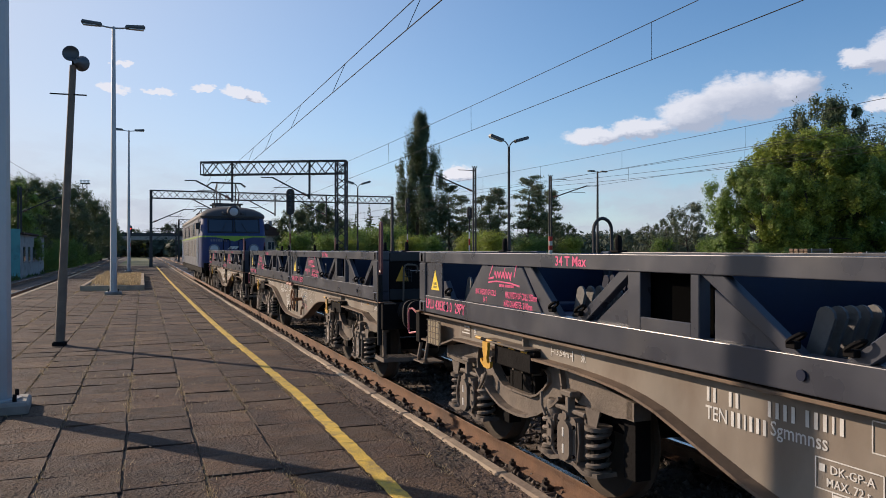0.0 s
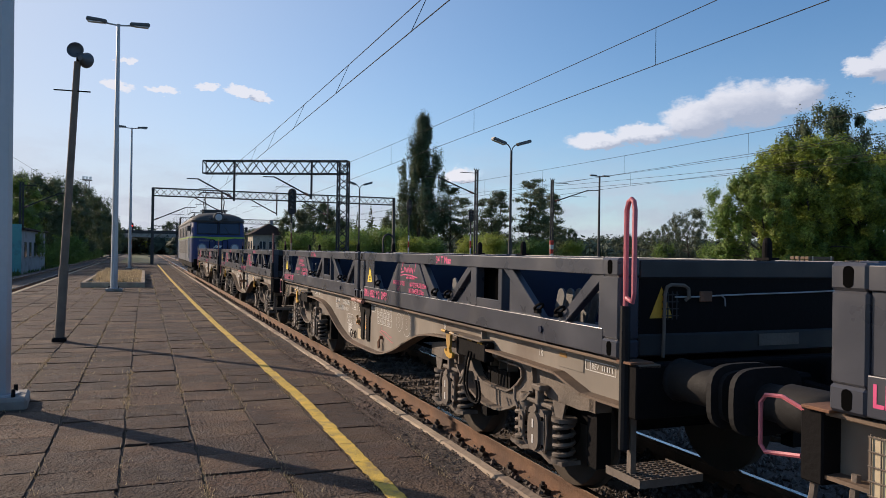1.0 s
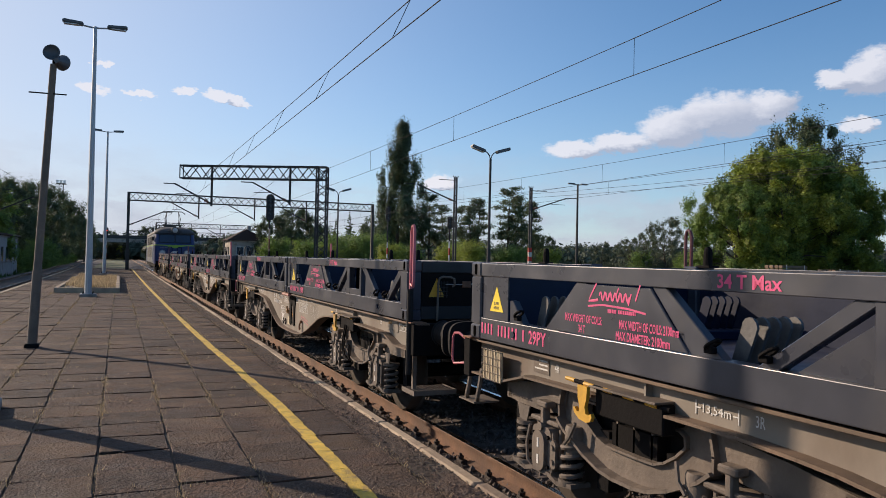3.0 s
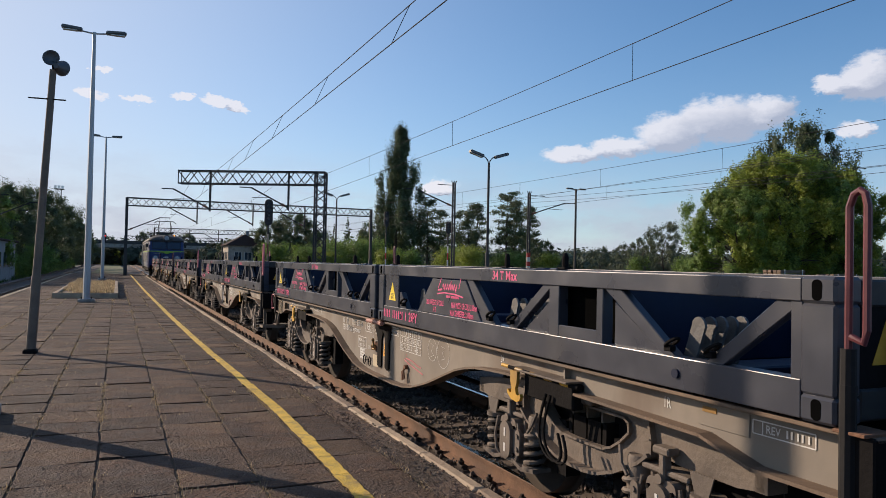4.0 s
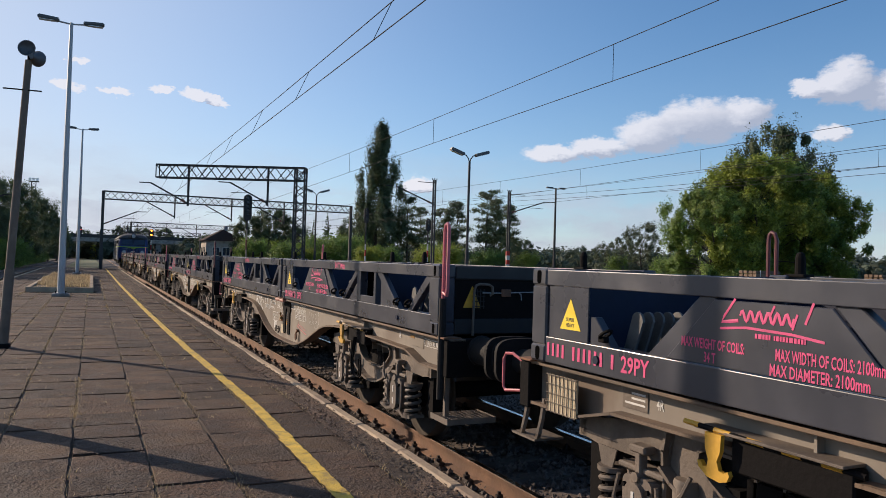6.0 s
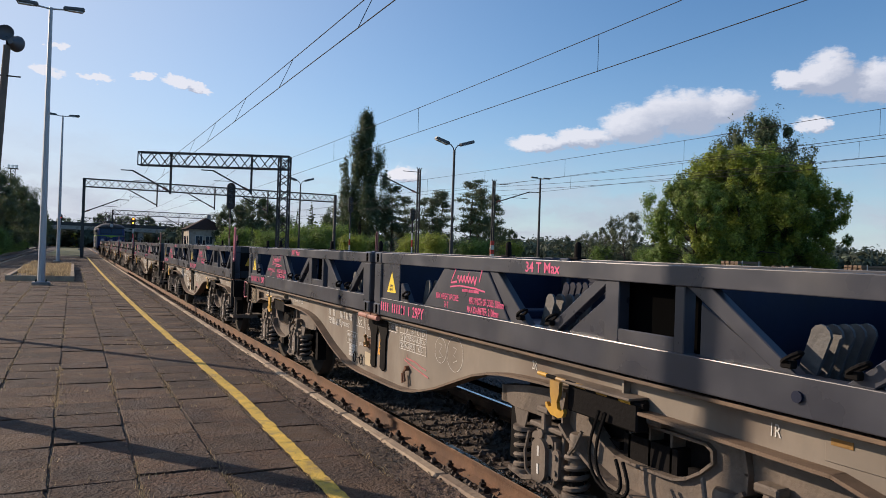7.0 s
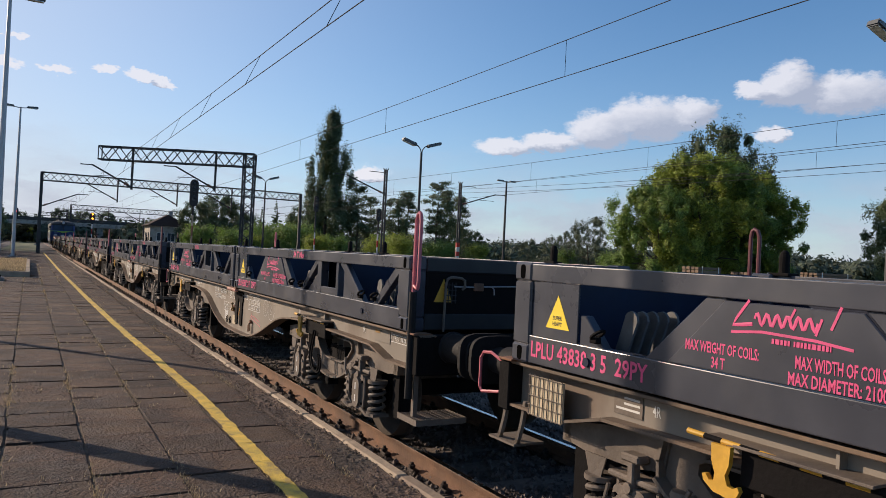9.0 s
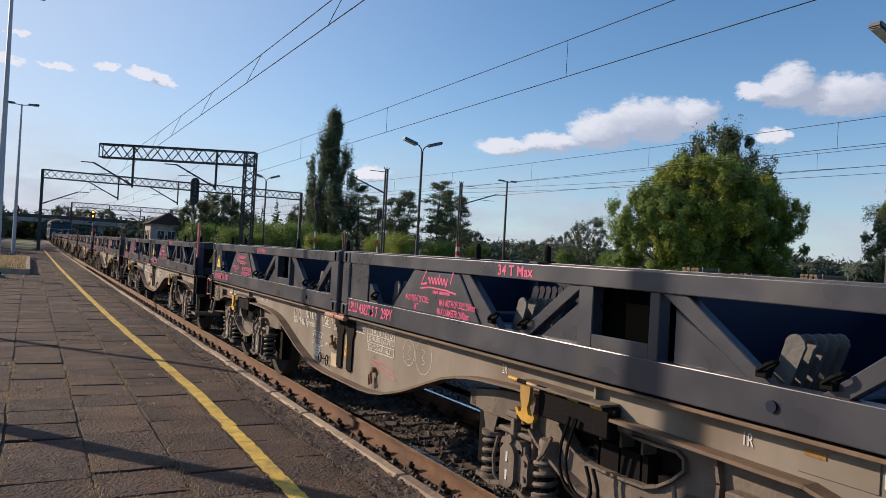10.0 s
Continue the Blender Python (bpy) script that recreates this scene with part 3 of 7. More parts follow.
def crumbs():
    """Tufts in the joints and loose crumbs of dirt on the paving."""
    rng = np.random.default_rng(21)
    n = 16000
    col = rng.integers(0, 9, n)
    y = 3.5 + 40 * rng.random(n) ** 1.5
    x = X0 - PITCH * col + rng.normal(0, 0.012, n)
    cross = rng.random(n) < 0.22
    x[cross] = rng.uniform(-6.5, -2.1, cross.sum())
    y[cross] = PITCH * np.round(y[cross] / PITCH) + rng.normal(0, 0.02, cross.sum())
    thick = np.array([noise.noise((a * 0.9, b * 0.55, 4.0)) for a, b in zip(x, y)])
    keep = thick > rng.uniform(-0.2, 0.5, n)
    x, y = x[keep], y[keep]
    tuft = []
    faces = []
    for a, b in zip(x, y):
        for _ in range(4):
            q, h = rng.uniform(0, 6.28), rng.uniform(0.006, 0.03)
            u, v = math.cos(q), math.sin(q)
            px, py, ln = a + rng.normal(0, 0.02), b + rng.normal(0, 0.03), rng.uniform(0.008, 0.04)
            k = len(tuft)
            tuft += [(px - v * 0.003, py + u * 0.003, PZ - 0.01), (px + v * 0.003, py - u * 0.003, PZ - 0.01), (px + u * ln, py + v * ln, PZ + h)]
            faces.append((k, k + 1, k + 2))
    tagged(new("joint_grass", from_arrays("joint_grass", tuft, faces, M_STRAW)), "sparse dry grass growing in the paving joints", "grass", kind="stuff")
    n = 7000
    x = np.where(rng.random(n) < 0.4, rng.uniform(-2.08, -1.75, n), rng.uniform(-6.5, -1.9, n))
    y = 2.5 + 32 * rng.random(n) ** 1.7
    base = np.array([(1, 0, 0), (-1, 0, 0), (0, 1, 0), (0, -1, 0), (0, 0, 1), (0, 0, -0.3)], float)
    tri = np.array([(0, 2, 4), (2, 1, 4), (1, 3, 4), (3, 0, 4), (2, 0, 5), (1, 2, 5), (3, 1, 5), (0, 3, 5)])
    size = rng.uniform(0.003, 0.012, n) * np.where(x > -2.06, 1.5, 0.9)
    v = base[None] * rng.uniform(0.5, 1.4, (n, 6, 1)) * size[:, None, None] * np.array([1, 1, 0.7])
    v[:, :, 0] += x[:, None]
    v[:, :, 1] += y[:, None]
    v[:, :, 2] += PZ + 0.004
    f = (tri[None] + 6 * np.arange(n)[:, None, None]).reshape(-1, 3)
    tagged(new("loose_crumbs", from_arrays("loose_crumbs", v.reshape(-1, 3).tolist(), f.tolist(), M_CRUMB)), "crumbs of dirt and gravel on the platform", "dirt", kind="stuff")


ground_sheet()
tracks()
platform()
crumbs()

# ---- the train ----
LW, TL, GAP, E0 = 13.54, 5.94, 0.126, 0.768
ZB, ZT = 1.164, 1.797
SIDE = 1.22


def on_side(name, me, parent, yl, z, x=-SIDE - 0.003, label=""):
    """Lettering laid on the platform side; yl runs back from the front."""
    ob = new(name, me)
    ob.parent = parent
    ob.matrix_basis = Matrix.Translation((x, -yl, z)) @ Matrix(((0, 0, -1, 0), (-1, 0, 0, 0), (0, 1, 0, 0), (0, 0, 0, 1)))
    return tagged(ob, label, kind="stuff" if name == "data_table" else "")


def bars(widths, h, gap, material, slant=0.0):
    """Characters as plain upright bars in a row, in the x, y plane."""
    bm = bmesh.new()
    x = -(sum(abs(w) for w in widths) + gap * (len(widths) - 1)) / 2
    for w in widths:
        if w > 0:
            box(bm, x, x + w, -h / 2, h / 2, 0, 0.0012)
        x += abs(w) + gap
    return mesh_of("bars", bm, material)


TXT = {}


def lettering():
    for key, body, w, h, m in (("weight", "MAX WEIGHT OF COILS:", 0.41, 0.052, M_PINK), ("weight2", "34 T", 0.075, 0.052, M_PINK), ("width", "MAX WIDTH OF COILS: 2100mm", 0.52, 0.056, M_PINK),
                               ("diam", "MAX DIAMETER: 2100mm", 0.48, 0.056, M_PINK), ("max", "34 T Max", 0.4, 0.072, M_PINK), ("super", "SUPER", 0.085, 0.025, M_BLACK), ("heavy", "HEAVY", 0.09, 0.025, M_BLACK),
                               ("py", "29PY", 0.24, 0.1, M_PINK), ("len", "13,54m", 0.2, 0.058, M_WHITE), ("1R", "1R", 0.055, 0.06, M_WHITE), ("2R", "2R", 0.06, 0.06, M_WHITE), ("3R", "3R", 0.06, 0.06, M_WHITE),
                               ("4R", "4R", 0.06, 0.06, M_WHITE), ("ten", "TEN", 0.16, 0.075, M_WHITE), ("type", "Sgmmnss", 0.33, 0.095, M_WHITE), ("rev", "REV", 0.085, 0.04, M_WHITE), ("maxt", "MAX. 72 t", 0.22, 0.04, M_WHITE),
                               ("dk", "DK-GP-A", 0.22, 0.04, M_WHITE), ("ge", "GE", 0.13, 0.1, M_WHITE), ("g1", "G1", 0.07, 0.06, M_WHITE), ("k", "J816M", 0.15, 0.045, M_WHITE), ("c", "C", 0.045, 0.06, M_BLACK), ("kg", "16 500 kg", 0.22, 0.052, M_WHITE),
                               ("A", "A", 0.045, 0.05, M_WHITE), ("B", "B", 0.04, 0.05, M_WHITE), ("Cc", "C", 0.045, 0.05, M_WHITE), ("D", "D", 0.045, 0.05, M_WHITE), ("S", "S", 0.04, 0.05, M_WHITE), ("SS", "SS", 0.075, 0.05, M_WHITE),
                               ("475", "47,5", 0.1, 0.05, M_WHITE), ("555", "55,5", 0.1, 0.05, M_WHITE), ("655", "65,5", 0.1, 0.05, M_WHITE), ("735", "73,5", 0.1, 0.05, M_WHITE), ("635", "63,5", 0.1, 0.05, M_WHITE)):
        TXT[key] = text_mesh(body, w, h, m)
    TXT["serial"] = bars([0.024] * 4 + [-0.03] + [0.024] * 6 + [-0.02] + [0.024], 0.085, 0.032, M_PINK)
    TXT["number"] = bars([0.02] * 2 + [-0.04] + [0.02] * 2 + [-0.14] + [0.02] * 4 + [-0.005] + [0.02] * 3 + [0.012, 0.02], 0.078, 0.028, M_WHITE)
    TXT["owner"] = bars([0.02] * 2 + [0.012] + [0.02] * 3, 0.078, 0.025, M_WHITE)
    TXT["tag"] = bars([0.012, 0.02, 0.012, 0.012, 0.01, -0.008, 0.008, 0.014, 0.01, 0.012, 0.012, 0.02, 0.014, 0.012, 0.012, 0.006], 0.022, 0.005, M_PINK)


def rail_box(*q):
    """A hollow-section rail with softly rounded edges."""
    bm = bmesh.new()
    bbox(bm, *q, r=0.005, seg=2)
    return bm


def tray():
    """A 20-foot coil tray; its front bottom edge on the platform side carries the lettering. Origin: middle of the front, deck level."""
    root = thing("coil_tray", "dark anthracite steel coil tray with slanted struts and pink lettering", "coil tray", "coil trays on the wagons")
    h = ZT - ZB
    for sx in (-1, 1):
        for y0, y1 in ((0, 0.178), (TL - 0.178, TL)):
            bm = boxes((sx * SIDE, sx * (SIDE - 0.16), -y0, -y1, 0.118, h - 0.118), r=0.012)
            post = part("corner_post", bm, M_TRAY, root)
            for z0, z1 in ((0, 0.118), (h - 0.118, h)):
                b = boxes((sx * (SIDE + 0.004), sx * (SIDE - 0.162), -y0 + 0.003 * (1 if y0 == 0 else 0), -y1 - (0.003 if y1 == TL else 0), z0, z1), r=0.014)
                c = part("corner_casting", b, M_TRAY, post)
                ym = -(y0 + y1) / 2
                # the slot is a black plug, its inner shade given as colour
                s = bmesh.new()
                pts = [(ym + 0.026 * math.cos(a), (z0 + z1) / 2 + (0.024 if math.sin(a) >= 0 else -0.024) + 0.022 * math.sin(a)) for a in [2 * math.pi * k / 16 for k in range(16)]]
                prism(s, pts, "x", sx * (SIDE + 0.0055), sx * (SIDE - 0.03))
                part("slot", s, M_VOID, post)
        a, b = sx * (SIDE - 0.004), sx * (SIDE - 0.1)
        part("bottom_rail", rail_box(a, b, -0.176, -TL + 0.176, 0.006, 0.178), M_TRAY, root)
        part("top_rail", rail_box(a, b, -0.176, -TL + 0.176, h - 0.112, h - 0.008), M_TRAY, root)
        z0, z1 = 0.174, h - 0.11
        xa, xb = sx * (SIDE - 0.02), sx * (SIDE - 0.075)
        part("stub_post", boxes((xa, xb, -0.176, -0.255, z0, z1), r=0.006), M_TRAY, root)
        part("sign_panel", boxes((sx * (SIDE - 0.008), sx * (SIDE - 0.02), -0.262, -0.635, z0 + 0.004, z1 - 0.004), r=0.003), M_TRAY, root)

        def plate(name, pts, t0=0.02, t1=0.075):
            bm = bmesh.new()
            prism(bm, [(-y, z) for y, z in pts], "x", sx * (SIDE - t0), sx * (SIDE - t1))
            es = [e for e in bm.edges if abs(e.verts[0].co.x - e.verts[1].co.x) < 1e-6 and abs(abs(e.verts[0].co.x) - (SIDE - t0)) < 1e-6]
            bmesh.ops.bevel(bm, geom=es, offset=0.005, segments=1, affect="EDGES")
            return part(name, bm, M_TRAY, root)
        plate("gusset", [(0.645, z0), (0.645, z0 + 0.17), (0.69, z0 + 0.17), (0.86, z0)])
        plate("label_plate", [(1.33, z0 + 0.008), (1.66, z1 - 0.012), (2.31, z1 - 0.012), (2.62, z0 + 0.008)], 0.004, 0.016)
        plate("strut", [(1.16, z0), (1.55, z1), (1.67, z1), (1.34, z0)])
        plate("strut", [(2.30, z1), (2.42, z1), (2.86, z0), (2.62, z0)])
        plate("strut", [(3.06, z0), (3.57, z1), (3.70, z1), (3.19, z0)])
        plate("post", [(3.66, z0), (3.66, z1), (3.785, z1), (3.785, z0)], 0.014, 0.09)
        plate("web_plate", [(3.26, z0), (3.665, z0 + 0.27), (3.665, z0)], 0.05, 0.06)
        plate("sill_plate", [(3.78, z0), (3.78, z0 + 0.08), (4.225, z0 + 0.08), (4.225, z0)], 0.016, 0.03)
        plate("post", [(4.22, z0), (4.22, z1), (4.29, z1), (4.29, z0)], 0.014, 0.09)
        plate("strut", [(4.29, z1), (4.46, z1), (4.96, z0), (4.84, z0)])
        plate("web_plate", [(4.37, z0), (4.37, z1 - 0.08), (4.85, z0)], 0.045, 0.055)
        plate("strut", [(5.17, z0), (5.62, z1), (5.77, z1), (5.29, z0)])
        plate("post", [(5.70, z0), (5.70, z1), (5.765, z1), (5.765, z0)], 0.014, 0.09)
        for yl, fl in ((0.80, 1), (2.78, 1), (3.13, -1), (4.92, 1), (5.22, -1)):
            bm = bmesh.new()
            cz = z0 + 0.05
            tube(bm, [(sx * (SIDE - 0.0 + 0.028 * math.sin(q)), -yl - 0.042 * math.cos(q) - 0.02, cz + 0.03 + 0.026 * math.cos(q)) for q in [2 * math.pi * k / 12 for k in range(12)]], 0.011, 6)
            bbox(bm, sx * (SIDE - 0.022), sx * (SIDE + 0.018), -yl - 0.03, -yl + 0.03, cz - 0.02, cz + 0.015, r=0.005)
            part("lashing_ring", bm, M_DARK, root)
        for yl in (0.735, 4.97):
            bm = bmesh.new()
            rod(bm, (sx * (SIDE - 0.01), -yl, 0.09), (sx * (SIDE + 0.008), -yl, 0.09), 0.026, seg=14)
            part("bolt", bm, M_TRAYIN, root)
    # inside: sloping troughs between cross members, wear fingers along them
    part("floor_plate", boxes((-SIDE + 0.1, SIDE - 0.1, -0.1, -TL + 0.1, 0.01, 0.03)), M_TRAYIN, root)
    # rear wall in black: the shade between trays is put into its colour
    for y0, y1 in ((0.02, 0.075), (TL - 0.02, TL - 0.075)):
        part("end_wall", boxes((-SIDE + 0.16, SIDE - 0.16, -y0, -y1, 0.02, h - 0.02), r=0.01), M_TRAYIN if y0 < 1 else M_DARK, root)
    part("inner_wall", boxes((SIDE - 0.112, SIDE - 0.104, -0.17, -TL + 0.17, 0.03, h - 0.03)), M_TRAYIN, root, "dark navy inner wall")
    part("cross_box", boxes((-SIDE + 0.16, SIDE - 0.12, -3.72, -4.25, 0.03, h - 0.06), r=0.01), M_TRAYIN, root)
    # no real panel: black sheet for the darkness inside the square opening
    part("blind_panel", boxes((-SIDE + 0.13, -SIDE + 0.155, -3.7, -4.27, 0.1, h - 0.05)), M_VOID, root, "black panel added for the shade in the square opening")
    for yl in (1.55, 3.2, 4.78):
        part("tape_mark", boxes((SIDE - 0.1125, SIDE - 0.1165, -yl, -yl - 0.09, h - 0.16, h - 0.11)), M_CAGE if yl < 4 else M_WHITE, root, "small pale strip")
    # wear fingers: close rows of leaning round-topped plates; far row coloured as if in shade
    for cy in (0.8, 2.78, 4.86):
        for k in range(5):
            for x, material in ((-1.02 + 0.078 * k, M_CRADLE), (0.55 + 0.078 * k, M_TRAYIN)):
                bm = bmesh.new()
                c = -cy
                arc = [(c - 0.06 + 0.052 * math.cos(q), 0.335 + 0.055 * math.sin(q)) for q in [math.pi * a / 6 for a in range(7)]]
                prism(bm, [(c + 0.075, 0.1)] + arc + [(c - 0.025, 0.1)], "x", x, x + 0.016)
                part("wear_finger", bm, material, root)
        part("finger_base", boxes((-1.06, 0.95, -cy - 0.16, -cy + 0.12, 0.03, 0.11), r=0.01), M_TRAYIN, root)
    # markings
    tri = bmesh.new()
    prism(tri, [(-0.112, -0.1), (0.112, -0.1), (0.0, 0.1)], "z", 0, 0.001)
    sign = on_side("warning_triangle", mesh_of("warning_triangle", tri, M_SIGN), root, 0.45, 0.345, -SIDE + 0.0065, "yellow warning triangle")
    for key, z in (("super", -0.035), ("heavy", -0.07)):
        o = new("wording", TXT[key])
        o.parent = sign
        o.location = (0, z, 0.002)
    xo = -SIDE + 0.0025
    on_side("wording", TXT["weight"], root, 1.65, 0.288, xo)
    on_side("wording", TXT["weight2"], root, 1.64, 0.222, xo)
    on_side("wording", TXT["width"], root, 2.29, 0.285, xo)
    on_side("wording", TXT["diam"], root, 2.24, 0.215, xo)
    tagged(on_side("tag_marking", TXT["tag"], root, 2.05, 0.357, xo, "small pink bars"), kind="stuff")
    on_side("wording", TXT["max"], root, 3.02, h - 0.06, -SIDE + 0.002)
    tagged(on_side("serial_marking", TXT["serial"], root, 0.55, 0.098, -SIDE + 0.002, "pink serial marking"), kind="stuff")
    on_side("wording", TXT["py"], root, 1.085, 0.098, -SIDE + 0.002)
    # brand emblem as a plain brush stroke: a slanted hook, a wavy run, a swoosh below
    lg = bmesh.new()
    tube(lg, [(-0.17, 0.07, 0), (-0.235, -0.015, 0), (-0.25, -0.045, 0), (-0.2, -0.04, 0), (-0.15, -0.032, 0)], 0.0085, 4)
    tube(lg, [(-0.14 + 0.3 * k / 40, -0.008 + 0.026 * math.sin(k * 0.95), 0) for k in range(41)], 0.0075, 4)
    tube(lg, [(0.03, 0.0, 0), (0.055, 0.05, 0)], 0.0075, 4)
    tube(lg, [(0.15, -0.05, 0), (0.175, 0.02, 0)], 0.0075, 4)
    tube(lg, [(0.215, -0.02, 0), (0.255, 0.075, 0)], 0.0085, 4)
    tube(lg, [(-0.26, -0.078, 0), (-0.1, -0.062, 0), (0.15, -0.07, 0), (0.31, -0.088, 0)], 0.0085, 4)
    for v in lg.verts:
        v.co.z *= 0.08
    on_side("brand_stroke", mesh_of("brand_stroke", lg, M_PINK), root, 1.965, 0.452, xo, "pink brush-stroke emblem")
    # short stakes along the far side
    for yl in (0.22, 4.78):
        bm = bmesh.new()
        lathe(bm, [(0, 0.042), (0.15, 0.04), (0.185, 0.03), (0.2, 0.012)], (SIDE - 0.06, -yl, h - 0.01), (0, 0, 1), 12)
        bbox(bm, SIDE - 0.13, SIDE - 0.005, -yl - 0.09, -yl + 0.09, h - 0.012, h + 0.012, r=0.004)
        part("stake", bm, M_DARK, root, "dark round-topped stake")
    # rear end: a second triangle behind a bent tube, its ochre dulled for dirt and shade
    tri = bmesh.new()
    prism(tri, [(-0.97, 0.25), (-0.79, 0.25), (-0.88, 0.45)], "y", -TL + 0.018, -TL + 0.0165)
    part("warning_triangle", tri, M_HOOK, root, "dirty yellow warning triangle, shade put into its ochre")
    gr = bmesh.new()
    for q in range(4):
        box(gr, -0.87 + 0.035 * q, -0.862 + 0.035 * q, -TL + 0.016, -TL + 0.012, 0.24, 0.42)
        box(gr, -0.88, -0.75, -TL + 0.0125, -TL + 0.0085, 0.26 + 0.045 * q, 0.268 + 0.045 * q)
    part("end_mesh", gr, M_BLACK, root)
    tb = bmesh.new()
    tube(tb, [(-0.875, -TL + 0.0, -0.0), (-0.87, -TL - 0.005, 0.4), (-0.855, -TL - 0.005, 0.45), (-0.82, -TL - 0.005, 0.465), (-0.72, -TL - 0.005, 0.46), (-0.685, -TL - 0.005, 0.44), (-0.68, -TL - 0.005, 0.38), (-0.7, -TL + 0.01, 0.36)], 0.012, 7)
    part("end_handrail", tb, M_BOGIE, root)
    tb = bmesh.new()
    tube(tb, [(-0.78, -TL + 0.008, 0.385), (-0.6, -TL + 0.005, 0.385), (-0.42, -TL + 0.006, 0.392), (-0.1, -TL + 0.006, 0.4), (0.3, -TL + 0.006, 0.408), (0.7, -TL + 0.008, 0.42)], 0.0055, 6)
    tube(tb, [(-0.4, -TL + 0.005, 0.39), (-0.375, -TL + 0.004, 0.37), (-0.37, -TL + 0.005, 0.32)], 0.005, 6)
    cord = part("cord", tb, M_GALV, root, "pale stretched cord")
    part("cord_tag", boxes((-0.585, -0.485, -TL + 0.014, -TL - 0.003, 0.352, 0.42), r=0.004), M_RUST, cord, "rusty red tag")
    # pale plate given a grime colour to look shaded
    part("end_plate", boxes((-0.08, 0.28, -TL + 0.004, -TL - 0.001, 0.05, 0.13)), M_BOGIE, root, "plate coloured dull for the shade it hangs in")
    part("end_beam", boxes((-SIDE + 0.162, SIDE - 0.162, -TL + 0.005, -TL + 0.07, h - 0.13, h - 0.01), (-SIDE + 0.162, SIDE - 0.162, -TL + 0.005, -TL + 0.07, 0.01, 0.15), r=0.01), M_BLACK, root)
    return root


BOGIES = (2.68, 10.68)


def spring(bm, x, y, z0, z1, r, wire, turns=4.5):
    n = int(turns * 10)
    tube(bm, [(x + r * math.cos(q / 10 * 2 * math.pi), y + r * math.sin(q / 10 * 2 * math.pi), z0 + (z1 - z0) * q / n) for q in range(n + 1)], wire, 6)


def wheel_mesh():
    bm = bmesh.new()
    lathe(bm, [(-0.095, 0.1), (-0.095, 0.15), (-0.05, 0.17), (-0.03, 0.36), (-0.03, 0.395), (0.06, 0.395), (0.03, 0.36), (0.03, 0.17), (0.08, 0.15), (0.08, 0.1)], (0, 0, 0), (1, 0, 0), 28)
    rim = bmesh.new()
    lathe(rim, [(-0.066, 0.392), (-0.068, 0.4), (-0.068, 0.45), (-0.05, 0.459), (0.05, 0.462), (0.062, 0.478), (0.07, 0.488), (0.085, 0.484), (0.09, 0.46), (0.085, 0.392)], (0, 0, 0), (1, 0, 0), 32)
    return mesh_of("wheel", bm, M_WHEEL, True), mesh_of("tyre", rim, M_TREAD, True)


def along(bm, line, xa, xb, t):
    """A plate of thickness t bent along a line of (y, z) points, from xa to xb across."""
    for p, q in zip(line, line[1:]):
        d = Vector((q[0] - p[0], q[1] - p[1]))
        u = Vector((-d.y, d.x)).normalized() * t / 2
        e = d.normalized() * 0.005
        prism(bm, [(p[0] - e.x + u.x, p[1] - e.y + u.y), (q[0] + e.x + u.x, q[1] + e.y + u.y), (q[0] + e.x - u.x, q[1] + e.y - u.y), (p[0] - e.x - u.x, p[1] - e.y - u.y)], "x", xa, xb)


def rounded(cy, cz, hy, hz, r, n=5):
    """Points of a rounded rectangle in y, z."""
    pts = []
    for k, (sy, sz) in enumerate(((1, 1), (-1, 1), (-1, -1), (1, -1))):
        for a in range(n):
            q = math.pi / 2 * (k + a / (n - 1))
            pts.append((cy + sy * (hy - r) + r * math.cos(q), cz + sz * (hz - r) + r * math.sin(q)))
    return pts


